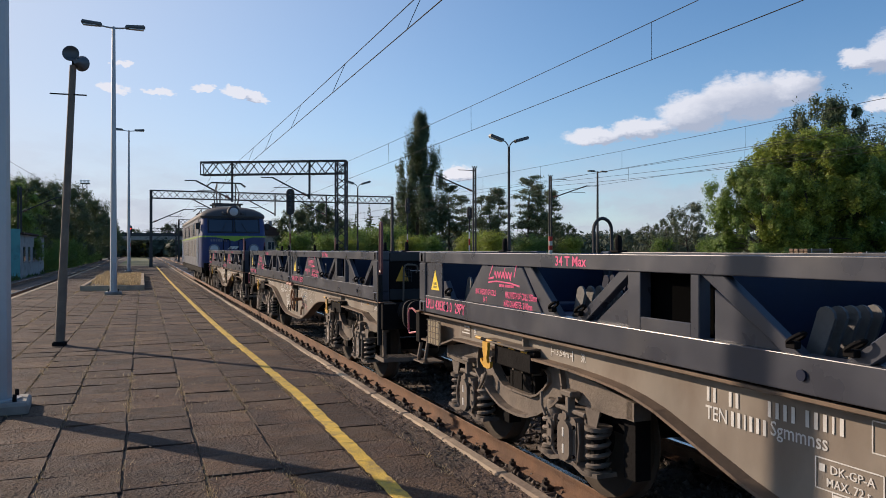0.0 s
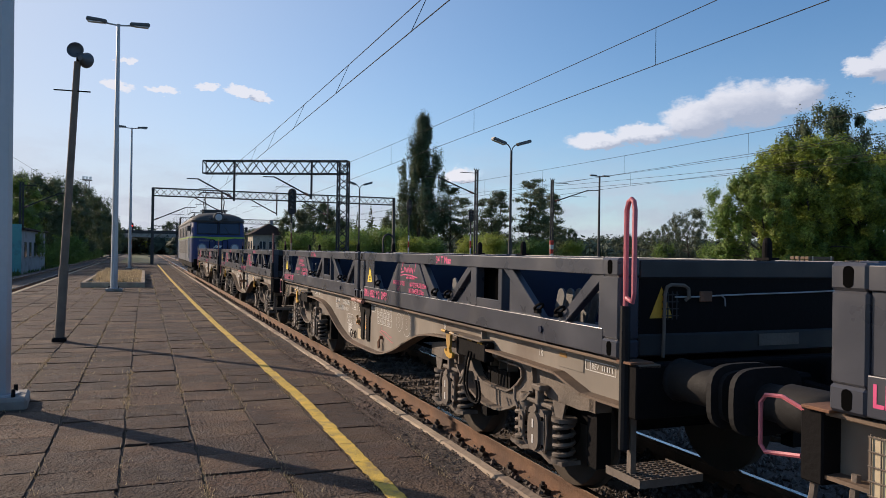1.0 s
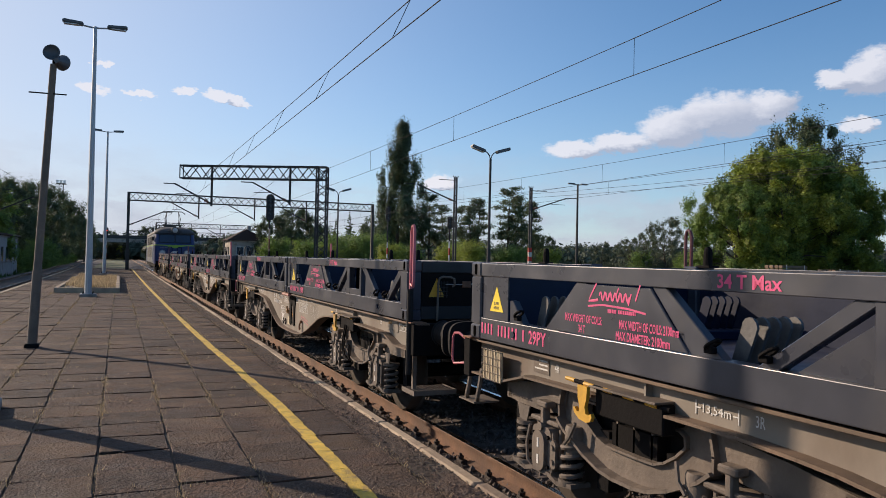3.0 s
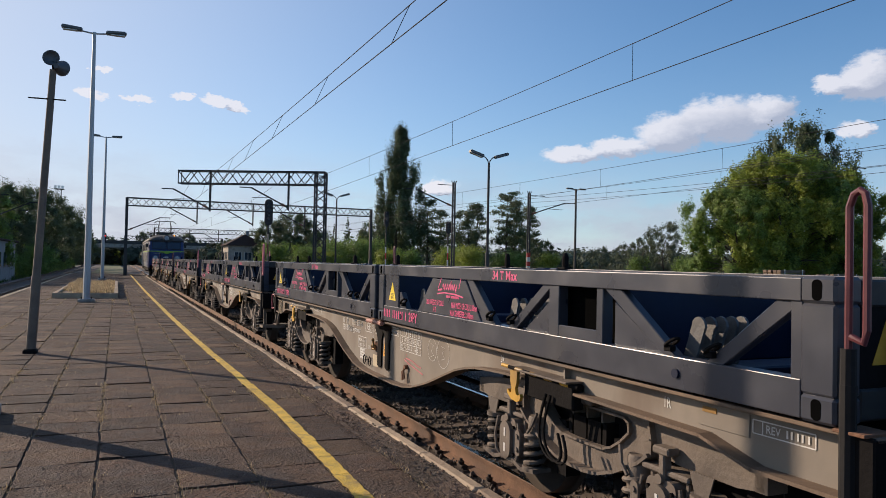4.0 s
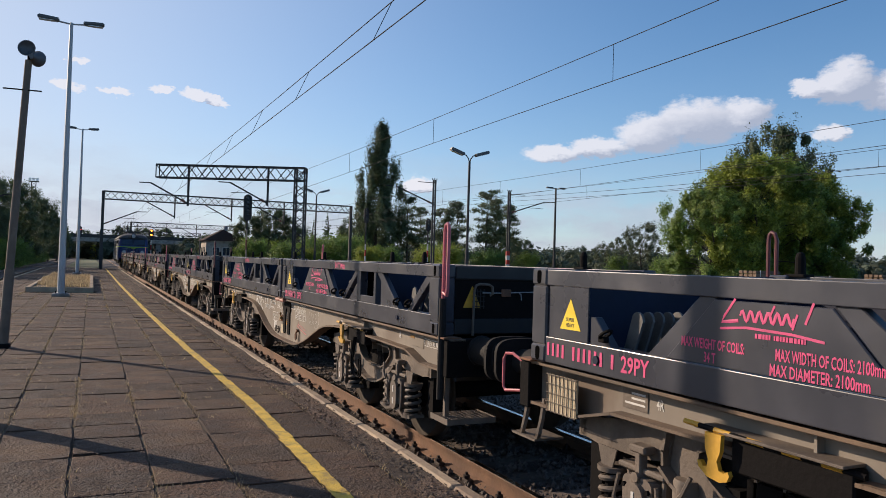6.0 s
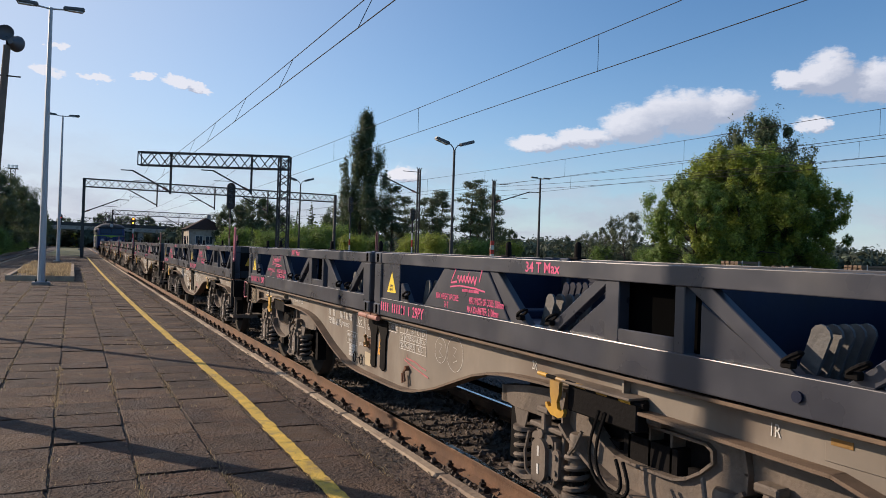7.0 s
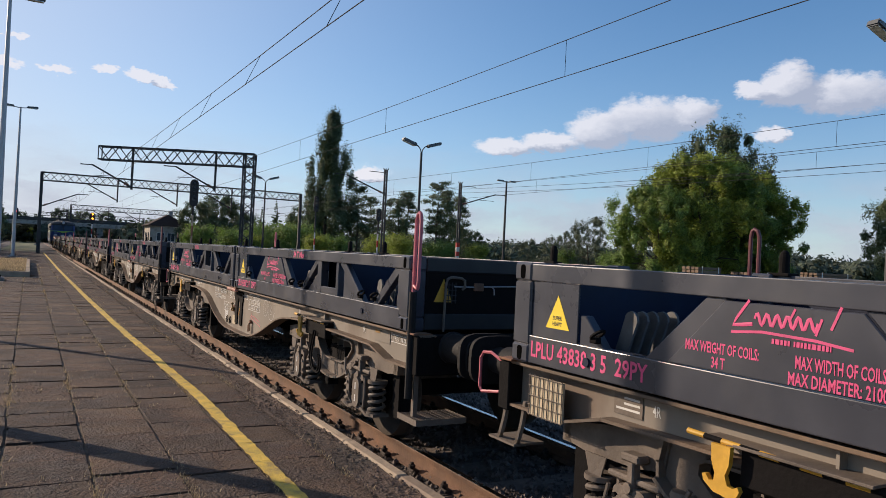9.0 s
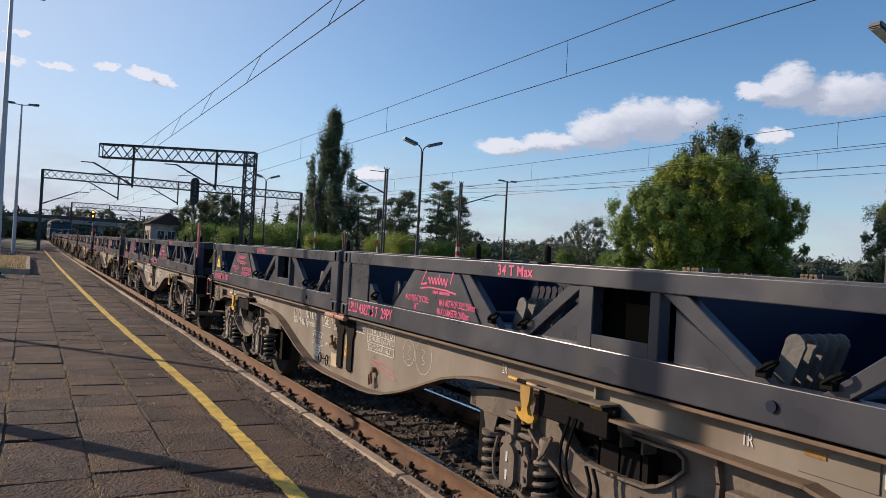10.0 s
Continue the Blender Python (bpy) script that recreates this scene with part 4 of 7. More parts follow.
def bogie_side(bog, sx):
    """One side of the bogie: a bellied side frame with a ribbed window, end arms, and two sprung axle boxes."""
    outer = [(0.72, 0.93), (0.75, 0.8), (0.745, 0.71), (0.66, 0.645), (0.42, 0.53), (0.24, 0.472), (0.1, 0.455), (-0.1, 0.455), (-0.24, 0.472), (-0.42, 0.53), (-0.66, 0.645), (-0.745, 0.71), (-0.75, 0.8), (-0.72, 0.93)]
    inner = [(0.46, 0.875), (0.505, 0.85), (0.51, 0.79), (0.43, 0.72), (0.33, 0.66), (0.24, 0.63), (0.1, 0.625), (-0.1, 0.625), (-0.24, 0.63), (-0.33, 0.66), (-0.43, 0.72), (-0.51, 0.79), (-0.505, 0.85), (-0.46, 0.875)]
    bm = bmesh.new()
    for k in range(len(outer)):
        j = (k + 1) % len(outer)
        prism(bm, [outer[k], outer[j], inner[j], inner[k]], "x", sx * 1.02, sx * 0.985)
    for s in (-1, 1):
        prism(bm, [(s * 0.7, 0.93), (s * 1.2, 0.885), (s * 1.56, 0.83), (s * 1.56, 0.72), (s * 1.38, 0.695), (s * 0.95, 0.7), (s * 0.74, 0.735)], "x", sx * 1.035, sx * 0.93)
        box(bm, sx * 1.035, sx * 0.9, s * 1.5, s * 1.58, 0.71, 0.83)
    frame_side = part("side_frame", bm, M_BOGIE, bog)
    bm = bmesh.new()
    along(bm, outer[2:12], sx * 1.1, sx * 0.95, 0.022)
    along(bm, [(0.72, 0.93), (0.75, 0.8), (0.745, 0.71)], sx * 1.075, sx * 0.95, 0.02)
    along(bm, [(-0.72, 0.93), (-0.75, 0.8), (-0.745, 0.71)], sx * 1.075, sx * 0.95, 0.02)
    part("frame_flange", bm, M_BOGIE, frame_side)
    bm = bmesh.new()
    along(bm, inner + inner[:1], sx * 1.05, sx * 0.96, 0.016)
    part("window_rim", bm, M_BOGIE, frame_side)
    for y in (0.17, 0.0, -0.17):
        part("rib", boxes((sx * 1.0, sx * 0.86, y - 0.009, y + 0.009, 0.63, 0.875)), M_BOGIE, frame_side)
    bm = bmesh.new()
    bbox(bm, sx * 1.12, sx * 0.8, -0.2, 0.2, 0.9, 0.955, r=0.012)
    part("side_bearer", bm, M_BOGIE, bog)
    for s in (-1, 1):
        wy = s * 0.9
        bm = bmesh.new()
        prism(bm, rounded(wy, 0.455, 0.125, 0.165, 0.05), "x", sx * 1.12, sx * 0.93)
        for dy in (-0.15, 0.15):
            bbox(bm, sx * 1.06, sx * 0.95, wy + dy - 0.018, wy + dy + 0.018, 0.33, 0.64, r=0.008)
        # wings that carry the spring seats
        along(bm, [(wy - 0.4, 0.29), (wy - 0.22, 0.265), (wy - 0.1, 0.3), (wy + 0.1, 0.3), (wy + 0.22, 0.265), (wy + 0.4, 0.29)], sx * 1.13, sx * 0.97, 0.03)
        ab = part("axle_box", bm, M_BOGIE, bog)
        bm = bmesh.new()
        prism(bm, rounded(wy, 0.445, 0.082, 0.145, 0.08, 8), "x", sx * 1.15, sx * 1.12)
        part("box_cap", bm, M_BOGIE, ab)
        bolts = bmesh.new()
        for dy, dz in ((-0.1, 0.1), (0.1, 0.1), (-0.1, -0.11), (0.1, -0.11), (0, 0.16)):
            rod(bolts, (sx * 1.12, wy + dy, 0.455 + dz), (sx * 1.138, wy + dy, 0.455 + dz), 0.014, seg=6)
        tagged(part("cap_bolts", bolts, M_DARK, ab), kind="stuff")
        for z in (0.385, 0.505):
            part("reflector_mark", boxes((sx * 1.153, sx * 1.149, wy - 0.011, wy + 0.011, z - 0.033, z + 0.033)), M_WHITE, ab, "white mark")
        # hanger with a square head above the box
        bm = bmesh.new()
        bbox(bm, sx * 1.12, sx * 1.06, wy - 0.025, wy + 0.025, 0.6, 0.78, r=0.008)
        bbox(bm, sx * 1.13, sx * 1.04, wy - 0.07, wy + 0.07, 0.755, 0.8, r=0.01)
        bbox(bm, sx * 1.1, sx * 0.95, wy - 0.2, wy + 0.2, 0.635, 0.67, r=0.01)
        rod(bm, (sx * 1.06, wy, 0.62), (sx * 1.14, wy, 0.62), 0.03, seg=10)
        part("hanger", bm, M_BOGIE, bog)
        for dy in (-0.3, 0.3):
            y = wy + dy
            bm = bmesh.new()
            spring(bm, sx * 1.05, y, 0.3, 0.58, 0.072, 0.0185, 4.2)
            rod(bm, (sx * 1.05, y, 0.28), (sx * 1.05, y, 0.31), 0.094, seg=14)
            part("coil_spring", bm, M_BOGIE, bog, "", True)
            bm = bmesh.new()
            rod(bm, (sx * 1.05, y, 0.3), (sx * 1.05, y, 0.58), 0.05, seg=10)
            part("inner_spring", bm, M_DARK, bog)
            bm = bmesh.new()
            if dy * s < 0:
                lathe(bm, [(0, 0.08), (0.01, 0.084), (0.2, 0.08), (0.22, 0.07)], (sx * 1.02, y, 0.46), (0, 0, 1), 16)
            else:
                rod(bm, (sx * 1.05, y, 0.575), (sx * 1.05, y, 0.605), 0.096, seg=14)
                prism(bm, [(y - 0.09, 0.72), (y + 0.09, 0.72), (y + 0.05, 0.6), (y - 0.05, 0.6)], "x", sx * 1.1, sx * 1.09)
            part("spring_cup", bm, M_BOGIE, bog, "", True)
        # swinging damper link on the inner side
        y = wy - s * 0.2
        bm = bmesh.new()
        prism(bm, rounded(y, 0.46, 0.035, 0.1, 0.034, 6), "x", sx * 1.15, sx * 1.13)
        for z in (0.41, 0.51):
            rod(bm, (sx * 1.1, y, z), (sx * 1.162, y, z), 0.018, seg=8)
        part("damper_link", bm, M_BOGIE, bog)
        bm = bmesh.new()
        tube(bm, [(sx * 1.1, wy - s * 0.4, 0.72), (sx * 1.12, wy - s * 0.36, 0.62), (sx * 1.12, wy - s * 0.3, 0.56)], 0.014, 6)
        part("brake_pipe", bm, M_BOGIE, bog)
        for e in (-1, 1):
            bm = bmesh.new()
            tube(bm, [(sx * 1.12, wy + e * 0.16, 0.6), (sx * 1.13, wy + e * 0.19, 0.46), (sx * 1.13, wy + e * 0.17, 0.34), (sx * 1.1, wy + e * 0.1, 0.27)], 0.013, 6)
            part("retaining_strap", bm, M_BOGIE, bog)
    # brake blocks, and an added black sheet for the shade behind the side frame
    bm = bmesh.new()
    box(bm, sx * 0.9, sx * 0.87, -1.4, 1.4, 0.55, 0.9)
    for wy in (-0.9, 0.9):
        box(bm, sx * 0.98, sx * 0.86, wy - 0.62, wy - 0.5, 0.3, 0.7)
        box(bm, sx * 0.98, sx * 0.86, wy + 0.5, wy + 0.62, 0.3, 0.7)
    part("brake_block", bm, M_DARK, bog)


def bogie_parts(root, yl, wheelsets):
    """A two-axle bogie: side frames, axle boxes, coil springs, bolster, brake gear, wheelsets."""
    bog = new("bogie")
    bog.parent = root
    bog.location = (0, -yl, 0)
    bm = bmesh.new()
    rod(bm, (-0.62, 0, 0.62), (0.62, 0, 0.62), 0.17, seg=12)
    box(bm, -1.0, 1.0, -0.22, 0.22, 0.5, 0.78)
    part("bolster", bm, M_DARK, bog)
    for sx in (-1, 1):
        bogie_side(bog, sx)
    for wy in (-0.9, 0.9):
        bm = bmesh.new()
        rod(bm, (-0.94, 0, 0), (0.94, 0, 0), 0.085, seg=12)
        ws = part("wheelset", bm, M_DARK, root, "solid steel wheelset with polished treads")
        ws.location = (0, -yl + wy, 0.46)
        for sx in (-1, 1):
            w = new("wheel", WHEEL)
            w.parent = ws
            ty = new("tyre", TYRE)
            ty.parent = w
            w.matrix_basis = Matrix.Translation((sx * 0.7525, 0, 0)) @ (Matrix.Rotation(math.pi, 4, "Z") if sx > 0 else Matrix.Identity(4))
        wheelsets.append(ws)


def wagon():
    """A 40-foot container wagon with fish-bellied side girders. Origin: front buffers, rail level; runs back along -y."""
    root = thing("container_wagon", "weathered grey-brown container wagon with fish-bellied girders", "railway wagon", "wagons of the freight train")
    ws = []
    for sx in (-1, 1):
        gx = sx * 1.09
        half = [(0.62, 1.13), (0.62, 0.86), (1.25, 0.86), (1.6, 0.95), (3.2, 0.972), (3.7, 0.97), (4.05, 0.955), (4.25, 0.94), (4.45, 0.912), (4.65, 0.868), (4.89, 0.79), (5.11, 0.716), (5.31, 0.65), (5.5, 0.6), (5.75, 0.54), (6.0, 0.505), (6.3, 0.49)]
        back = [(LW - y, z) for y, z in half]
        web = bmesh.new()
        prism(web, [(-0.62, 1.13)] + [(-y, z) for y, z in half[1:] + back[:0:-1]] + [(-LW + 0.62, 1.13)], "x", gx, gx - sx * 0.014)
        girder = part("side_girder", web, M_FRAME, root)
        fl = bmesh.new()
        line = half[1:] + back[:0:-1]
        for p, q in zip(line, line[1:]):
            dy, dz = -(q[0] - p[0]), q[1] - p[1]
            ln = math.hypot(dy, dz)
            m = Matrix.Translation((gx, -(p[0] + q[0]) / 2, (p[1] + q[1]) / 2)) @ Matrix.Rotation(math.atan2(dz, dy), 4, "X")
            box(fl, -0.055 if sx > 0 else -0.095, 0.095 if sx > 0 else 0.055, -ln / 2 - 0.004, ln / 2 + 0.004, -0.009, 0.009, m)
        part("bottom_flange", fl, M_FLANGE, girder)
        part("top_flange", boxes((sx * 1.185, sx * 1.02, -0.6, -LW + 0.6, 1.128, 1.15), r=0.004), M_FLANGE, girder, "rust-stained flange")
        # black T plates: shallow ribs with their cast shade built into the shape
        for y in (6.5, 6.77):
            bk = bmesh.new()
            prism(bk, [(-y + 0.09, 1.09), (-y + 0.085, 1.02), (-y + 0.04, 0.98), (-y, 0.92), (-y - 0.005, 0.6), (-y - 0.08, 0.575), (-y - 0.14, 0.6), (-y - 0.145, 0.92), (-y - 0.18, 0.98), (-y - 0.18, 1.09)], "x", sx * 1.092, sx * 1.108)
            part("seat_bracket", bk, M_DARK, girder)
        rb = bmesh.new()
        rod(rb, (sx * 1.21, -6.42, 1.125), (sx * 1.21, -6.95, 1.125), 0.026, seg=10)
        rod(rb, (sx * 1.21, -6.64, 1.125), (sx * 1.21, -6.69, 1.125), 0.03, seg=10)
        part("stop_tube", rb, M_TUBE, girder, "faded pinkish tube")
        for y in (0.7, 6.68, 6.86, LW - 0.7):
            part("lashing_seat", boxes((sx * 1.225, sx * 1.05, -y - 0.075, -y + 0.075, 1.148, 1.1635), r=0.003), M_RUST, girder, "rusty container seat")
        for y in (2.95, 10.6):
            part("web_stiffener", boxes((sx * 1.14, sx * 1.08, -y - 0.008, -y + 0.008, 0.98, 1.127)), M_FRAME, girder)
    for yl in BOGIES:
        bogie_parts(root, yl, ws)
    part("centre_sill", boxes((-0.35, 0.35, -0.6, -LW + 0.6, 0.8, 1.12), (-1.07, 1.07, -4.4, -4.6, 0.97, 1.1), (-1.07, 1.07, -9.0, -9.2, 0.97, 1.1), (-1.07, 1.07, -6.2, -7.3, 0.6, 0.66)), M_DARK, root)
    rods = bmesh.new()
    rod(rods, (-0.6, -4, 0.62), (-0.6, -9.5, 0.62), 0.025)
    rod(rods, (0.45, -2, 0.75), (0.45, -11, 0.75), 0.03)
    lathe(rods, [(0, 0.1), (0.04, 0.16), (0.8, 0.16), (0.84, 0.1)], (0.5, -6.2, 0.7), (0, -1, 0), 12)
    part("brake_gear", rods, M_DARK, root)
    for end, sy in ((0, -1), (LW, 1)):
        def yy(a):
            return -end + sy * a
        hs = part("headstock", boxes((-1.2, 1.2, yy(0.6), yy(0.72), 0.82, 1.15), r=0.008), M_DARK, root)
        for sx in (-1, 1):
            bm = bmesh.new()
            s = Vector((0, -sy, 0))
            lathe(bm, [(0, 0.135), (0.02, 0.135), (0.03, 0.122), (0.36, 0.118), (0.365, 0.1), (0.52, 0.098)], (sx * 0.875, yy(0.6), 1.05), s, 18)
            buf = part("buffer", bm, M_BUFFER, root, "", True)
            pl = bmesh.new()
            pts = [(sx * 0.875 + 0.24 * math.copysign(abs(math.cos(a)) ** 0.55, math.cos(a)), 1.05 + 0.18 * math.copysign(abs(math.sin(a)) ** 0.55, math.sin(a))) for a in [2 * math.pi * k / 28 for k in range(28)]]
            prism(pl, pts, "y", yy(0.1), yy(0.065))
            prism(pl, [((x - sx * 0.875) * 0.8 + sx * 0.875, (z - 1.05) * 0.8 + 1.05) for x, z in pts], "y", yy(0.07), yy(0.035))
            part("buffer_plate", pl, M_BUFFER, buf)
        bm = bmesh.new()
        tube(bm, [(0, yy(0.62), 1.0), (0, yy(0.3), 0.98), (0, yy(0.18), 0.9), (0, yy(0.1), 0.78)], 0.045, 8)
        bbox(bm, -0.07, 0.07, yy(0.45), yy(0.6), 0.93, 1.07, r=0.02)
        part("draw_hook", bm, M_DARK, root)
        bm = bmesh.new()
        tube(bm, [(0.3, yy(0.6), 0.95), (0.32, yy(0.4), 0.7), (0.3, yy(0.15), 0.6), (0.25, yy(0.0), 0.72)], 0.03, 8)
        part("air_hose", bm, M_DARK, root)
    # rear corner on the platform side: tall handrail, post and grated step
    for x, yl in ((-1.2, LW - 0.72), (1.2, 0.72)):
        bm = bmesh.new()
        rod(bm, (x, -yl, 0.62), (x, -yl, 1.35), 0.034, seg=10)
        rod(bm, (x, -yl, 1.33), (x, -yl, 1.5), 0.032, seg=10)
        post = part("handrail_post", bm, M_BUFFER, root)
        bm = bmesh.new()
        k = 1 if x < 0 else -1
        loop = [(x, -yl, 1.45), (x, -yl, 2.09), (x, -yl - k * 0.02, 2.14), (x, -yl - k * 0.05, 2.155), (x, -yl - k * 0.07, 2.14), (x, -yl - k * 0.082, 2.09), (x, -yl - k * 0.082, 1.58), (x, -yl - k * 0.07, 1.53), (x, -yl - k * 0.01, 1.55)]
        tube(bm, loop, 0.0165, 8)
        part("handrail", bm, M_MAROON, post, "bent tubular handrail")
        bm = bmesh.new()
        x0, x1 = (x, x + 0.46) if x < 0 else (x - 0.46, x)
        y0 = -yl - 0.164
        gr = bmesh.new()
        for q in range(9):
            box(gr, x0, x1, y0 + 0.04 * q, y0 + 0.04 * q + 0.008, 0.44, 0.47)
        for q in range(10):
            box(gr, x0 + q * 0.05, x0 + q * 0.05 + 0.006, y0, y0 + 0.328, 0.442, 0.468)
        box(bm, x0 - 0.006, x0, y0 - 0.01, y0 + 0.34, 0.425, 0.475)
        box(bm, x1, x1 + 0.006, y0 - 0.01, y0 + 0.34, 0.425, 0.475)
        box(bm, x0, x1, y0 - 0.012, y0 - 0.006, 0.425, 0.475)
        box(bm, x0 + 0.04, x0 + 0.08, -yl - 0.02, -yl + 0.02, 0.4, 0.9)
        st = part("grated_step", bm, M_BOGIE, root)
        tagged(part("step_grating", gr, M_BOGIE, st), kind="stuff")
    # front corner on the platform side: curved shunter's step, pink hand bracket, mesh panel
    bm = bmesh.new()
    for y in (-0.64, -0.84):
        tube(bm, [(-1.14, y, 0.9), (-1.16, y, 0.76), (-1.17, y + 0.02, 0.66), (-1.15, y + 0.07, 0.61), (-1.12, y + 0.12, 0.6)], 0.02, 6)
    box(bm, -1.19, -0.95, -0.8, -0.5, 0.6, 0.615)
    part("shunter_step", bm, M_BOGIE, root)
    bm = bmesh.new()
    tube(bm, [(-1.19, -0.62, 1.13), (-1.2, -0.5, 1.17), (-1.2, -0.4, 1.16), (-1.2, -0.37, 1.12), (-1.2, -0.37, 0.92), (-1.2, -0.4, 0.89), (-1.19, -0.6, 0.92)], 0.011, 6)
    part("hand_bracket", bm, M_PINKRAIL, root, "pink painted hand bracket")
    bm = boxes((-1.19, -1.175, -0.95, -1.27, 0.85, 1.09))
    cage = part("mesh_panel", bm, M_CAGE, root, "cream panel behind wire mesh")
    bm = bmesh.new()
    for q in range(8):
        rod(bm, (-1.196, -0.95 - q * 0.0457, 0.84), (-1.196, -0.95 - q * 0.0457, 1.1), 0.0035, seg=5)
    for q in range(5):
        rod(bm, (-1.2, -0.94, 0.85 + q * 0.06), (-1.2, -1.28, 0.85 + q * 0.06), 0.0035, seg=5)
    part("wire_mesh", bm, M_BOGIE, cage)
    # brake platform bars with yellow hooks
    for yl, d in ((2.37, 1), (9.98, 1)):
        wp = part("lever_plate", boxes((-1.232, -1.0, -yl + 0.04, -yl - 0.78, 1.03, 1.044), r=0.003), M_BOGIE, root)
        # black box added to draw the shade below the shelf
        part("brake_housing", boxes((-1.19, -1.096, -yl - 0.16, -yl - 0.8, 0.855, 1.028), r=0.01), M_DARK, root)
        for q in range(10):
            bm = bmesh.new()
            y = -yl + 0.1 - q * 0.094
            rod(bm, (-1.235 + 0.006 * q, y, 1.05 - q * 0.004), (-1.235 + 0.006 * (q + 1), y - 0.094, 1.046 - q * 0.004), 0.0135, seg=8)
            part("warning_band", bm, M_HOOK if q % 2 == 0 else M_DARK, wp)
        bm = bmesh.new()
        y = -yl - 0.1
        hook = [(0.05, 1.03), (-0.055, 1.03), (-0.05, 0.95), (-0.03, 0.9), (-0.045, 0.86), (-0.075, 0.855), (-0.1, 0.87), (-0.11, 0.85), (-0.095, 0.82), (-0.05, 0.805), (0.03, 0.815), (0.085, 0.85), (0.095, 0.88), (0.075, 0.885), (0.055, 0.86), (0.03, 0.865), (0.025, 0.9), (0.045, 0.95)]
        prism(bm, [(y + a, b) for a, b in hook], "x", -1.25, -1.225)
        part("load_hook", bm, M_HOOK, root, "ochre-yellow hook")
        # brake box in black, for the shade above the bogie window
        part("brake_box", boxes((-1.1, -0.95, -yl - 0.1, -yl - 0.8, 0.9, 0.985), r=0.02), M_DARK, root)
        if yl < 6:
            continue
        bm = bmesh.new()
        for q in (0, 0.06):
            tube(bm, [(-1.21 - 0.02 * math.sin(math.pi * u), -yl - 0.5 - 0.16 * u - q + 0.1 * math.sin(2 * math.pi * u), 0.92 - 0.24 * u - 0.3 * math.sin(math.pi * u)) for u in [k / 14 for k in range(15)]], 0.011, 6)
        part("hose", bm, M_DARK, root)
    # small fittings on the girder
    bm = bmesh.new()
    tube(bm, [(-1.12, -7.47, 0.7), (-1.13, -7.45, 0.66), (-1.13, -7.48, 0.58), (-1.13, -7.43, 0.56), (-1.13, -7.42, 0.65)], 0.012, 6)
    rod(bm, (-1.09, -7.47, 0.7), (-1.13, -7.47, 0.7), 0.024, seg=8)
    part("release_pull", bm, M_RUST, root)
    bm = bmesh.new()
    for yc in (-6.02, -6.23):
        tube(bm, [(-1.112, yc + 0.038 * math.cos(q), 0.605 + 0.055 * math.sin(q)) for q in [2 * math.pi * k / 16 for k in range(17)]], 0.006, 5)
    tube(bm, [(-1.112, -6.058, 0.62), (-1.115, -6.12, 0.605), (-1.112, -6.192, 0.62)], 0.006, 5)
    part("shunting_pull", bm, M_DARK, root)
    pl = part("cock_plate", boxes((-1.098, -1.09, -6.48, -6.31, 0.755, 0.86), r=0.003), M_RUST, root, "rusty plate with a brass cock")
    bm = bmesh.new()
    lathe(bm, [(0, 0.0), (0.005, 0.018), (0.03, 0.022), (0.05, 0.012), (0.08, 0.012), (0.1, 0.022), (0.115, 0.01)], (-1.125, -6.41, 0.79), (0, 0.35, 1), 10)
    rod(bm, (-1.09, -6.4, 0.81), (-1.135, -6.4, 0.81), 0.02, seg=8)
    tube(bm, [(-1.12, -6.37, 0.83), (-1.125, -6.34, 0.8), (-1.125, -6.36, 0.77), (-1.12, -6.43, 0.78), (-1.12, -6.45, 0.81)], 0.011, 6)
    part("brass_cock", bm, M_BRASS, pl, "brass cock")
    # markings
    gx = -1.0935

    def grid(xs, zs, cells=()):
        """Ruled white lines: upright at xs, level at zs, in the x, y plane."""
        bm = bmesh.new()
        for x in xs:
            box(bm, x - 0.003, x + 0.003, zs[0], zs[-1], 0, 0.001)
        for z in zs:
            box(bm, xs[0], xs[-1], z - 0.003, z + 0.003, 0, 0.001)
        for c in cells:
            box(bm, *c, 0, 0.001)
        return mesh_of("data_table", bm, M_WHITE)

    tagged(on_side("number_marking", TXT["number"], root, 5.42, 1.03, gx, "white wagon number as plain bars"), kind="stuff")
    on_side("wording", TXT["ten"], root, 5.06, 0.93, gx)
    tagged(on_side("owner_marking", TXT["owner"], root, 5.29, 0.93, gx, "white owner marking as plain bars"), kind="stuff")
    on_side("wording", TXT["type"], root, 5.6, 0.93, gx)
    dk = on_side("data_table", grid((-0.17, 0.17), (-0.07, 0.07), ((-0.15, -0.12, 0.01, 0.045),)), root, 5.87, 0.80, gx, "white framed coupling note")
    for key, x, z in (("dk", 0.02, 0.028), ("maxt", 0.0, -0.032)):
        o = new("wording", TXT[key])
        o.parent, o.location = dk, (x, z, 0.001)
    on_side("data_table", grid((-0.09, 0.09), (-0.066, -0.033, 0.0, 0.033, 0.066), [(-0.085, 0.085, -0.06 + 0.033 * q, -0.043 + 0.033 * q) for q in range(4)]), root, 5.88, 0.665, gx, "small white framed list")
    ge = on_side("data_table", grid((-0.135, 0.135), (-0.068, 0.068)), root, 6.122, 1.025, gx, "white framed letters")
    o = new("wording", TXT["ge"])
    o.parent, o.location = ge, (0, 0, 0.001)
    g1 = on_side("data_table", grid((-0.09, 0.09), (-0.1, 0.1)), root, 6.39, 0.98, gx, "white framed sign")
    o = new("wording", TXT["g1"])
    o.parent, o.location = g1, (0, 0, 0.001)
    on_side("wording", TXT["k"], root, 6.187, 0.765, gx)
    cs = bmesh.new()
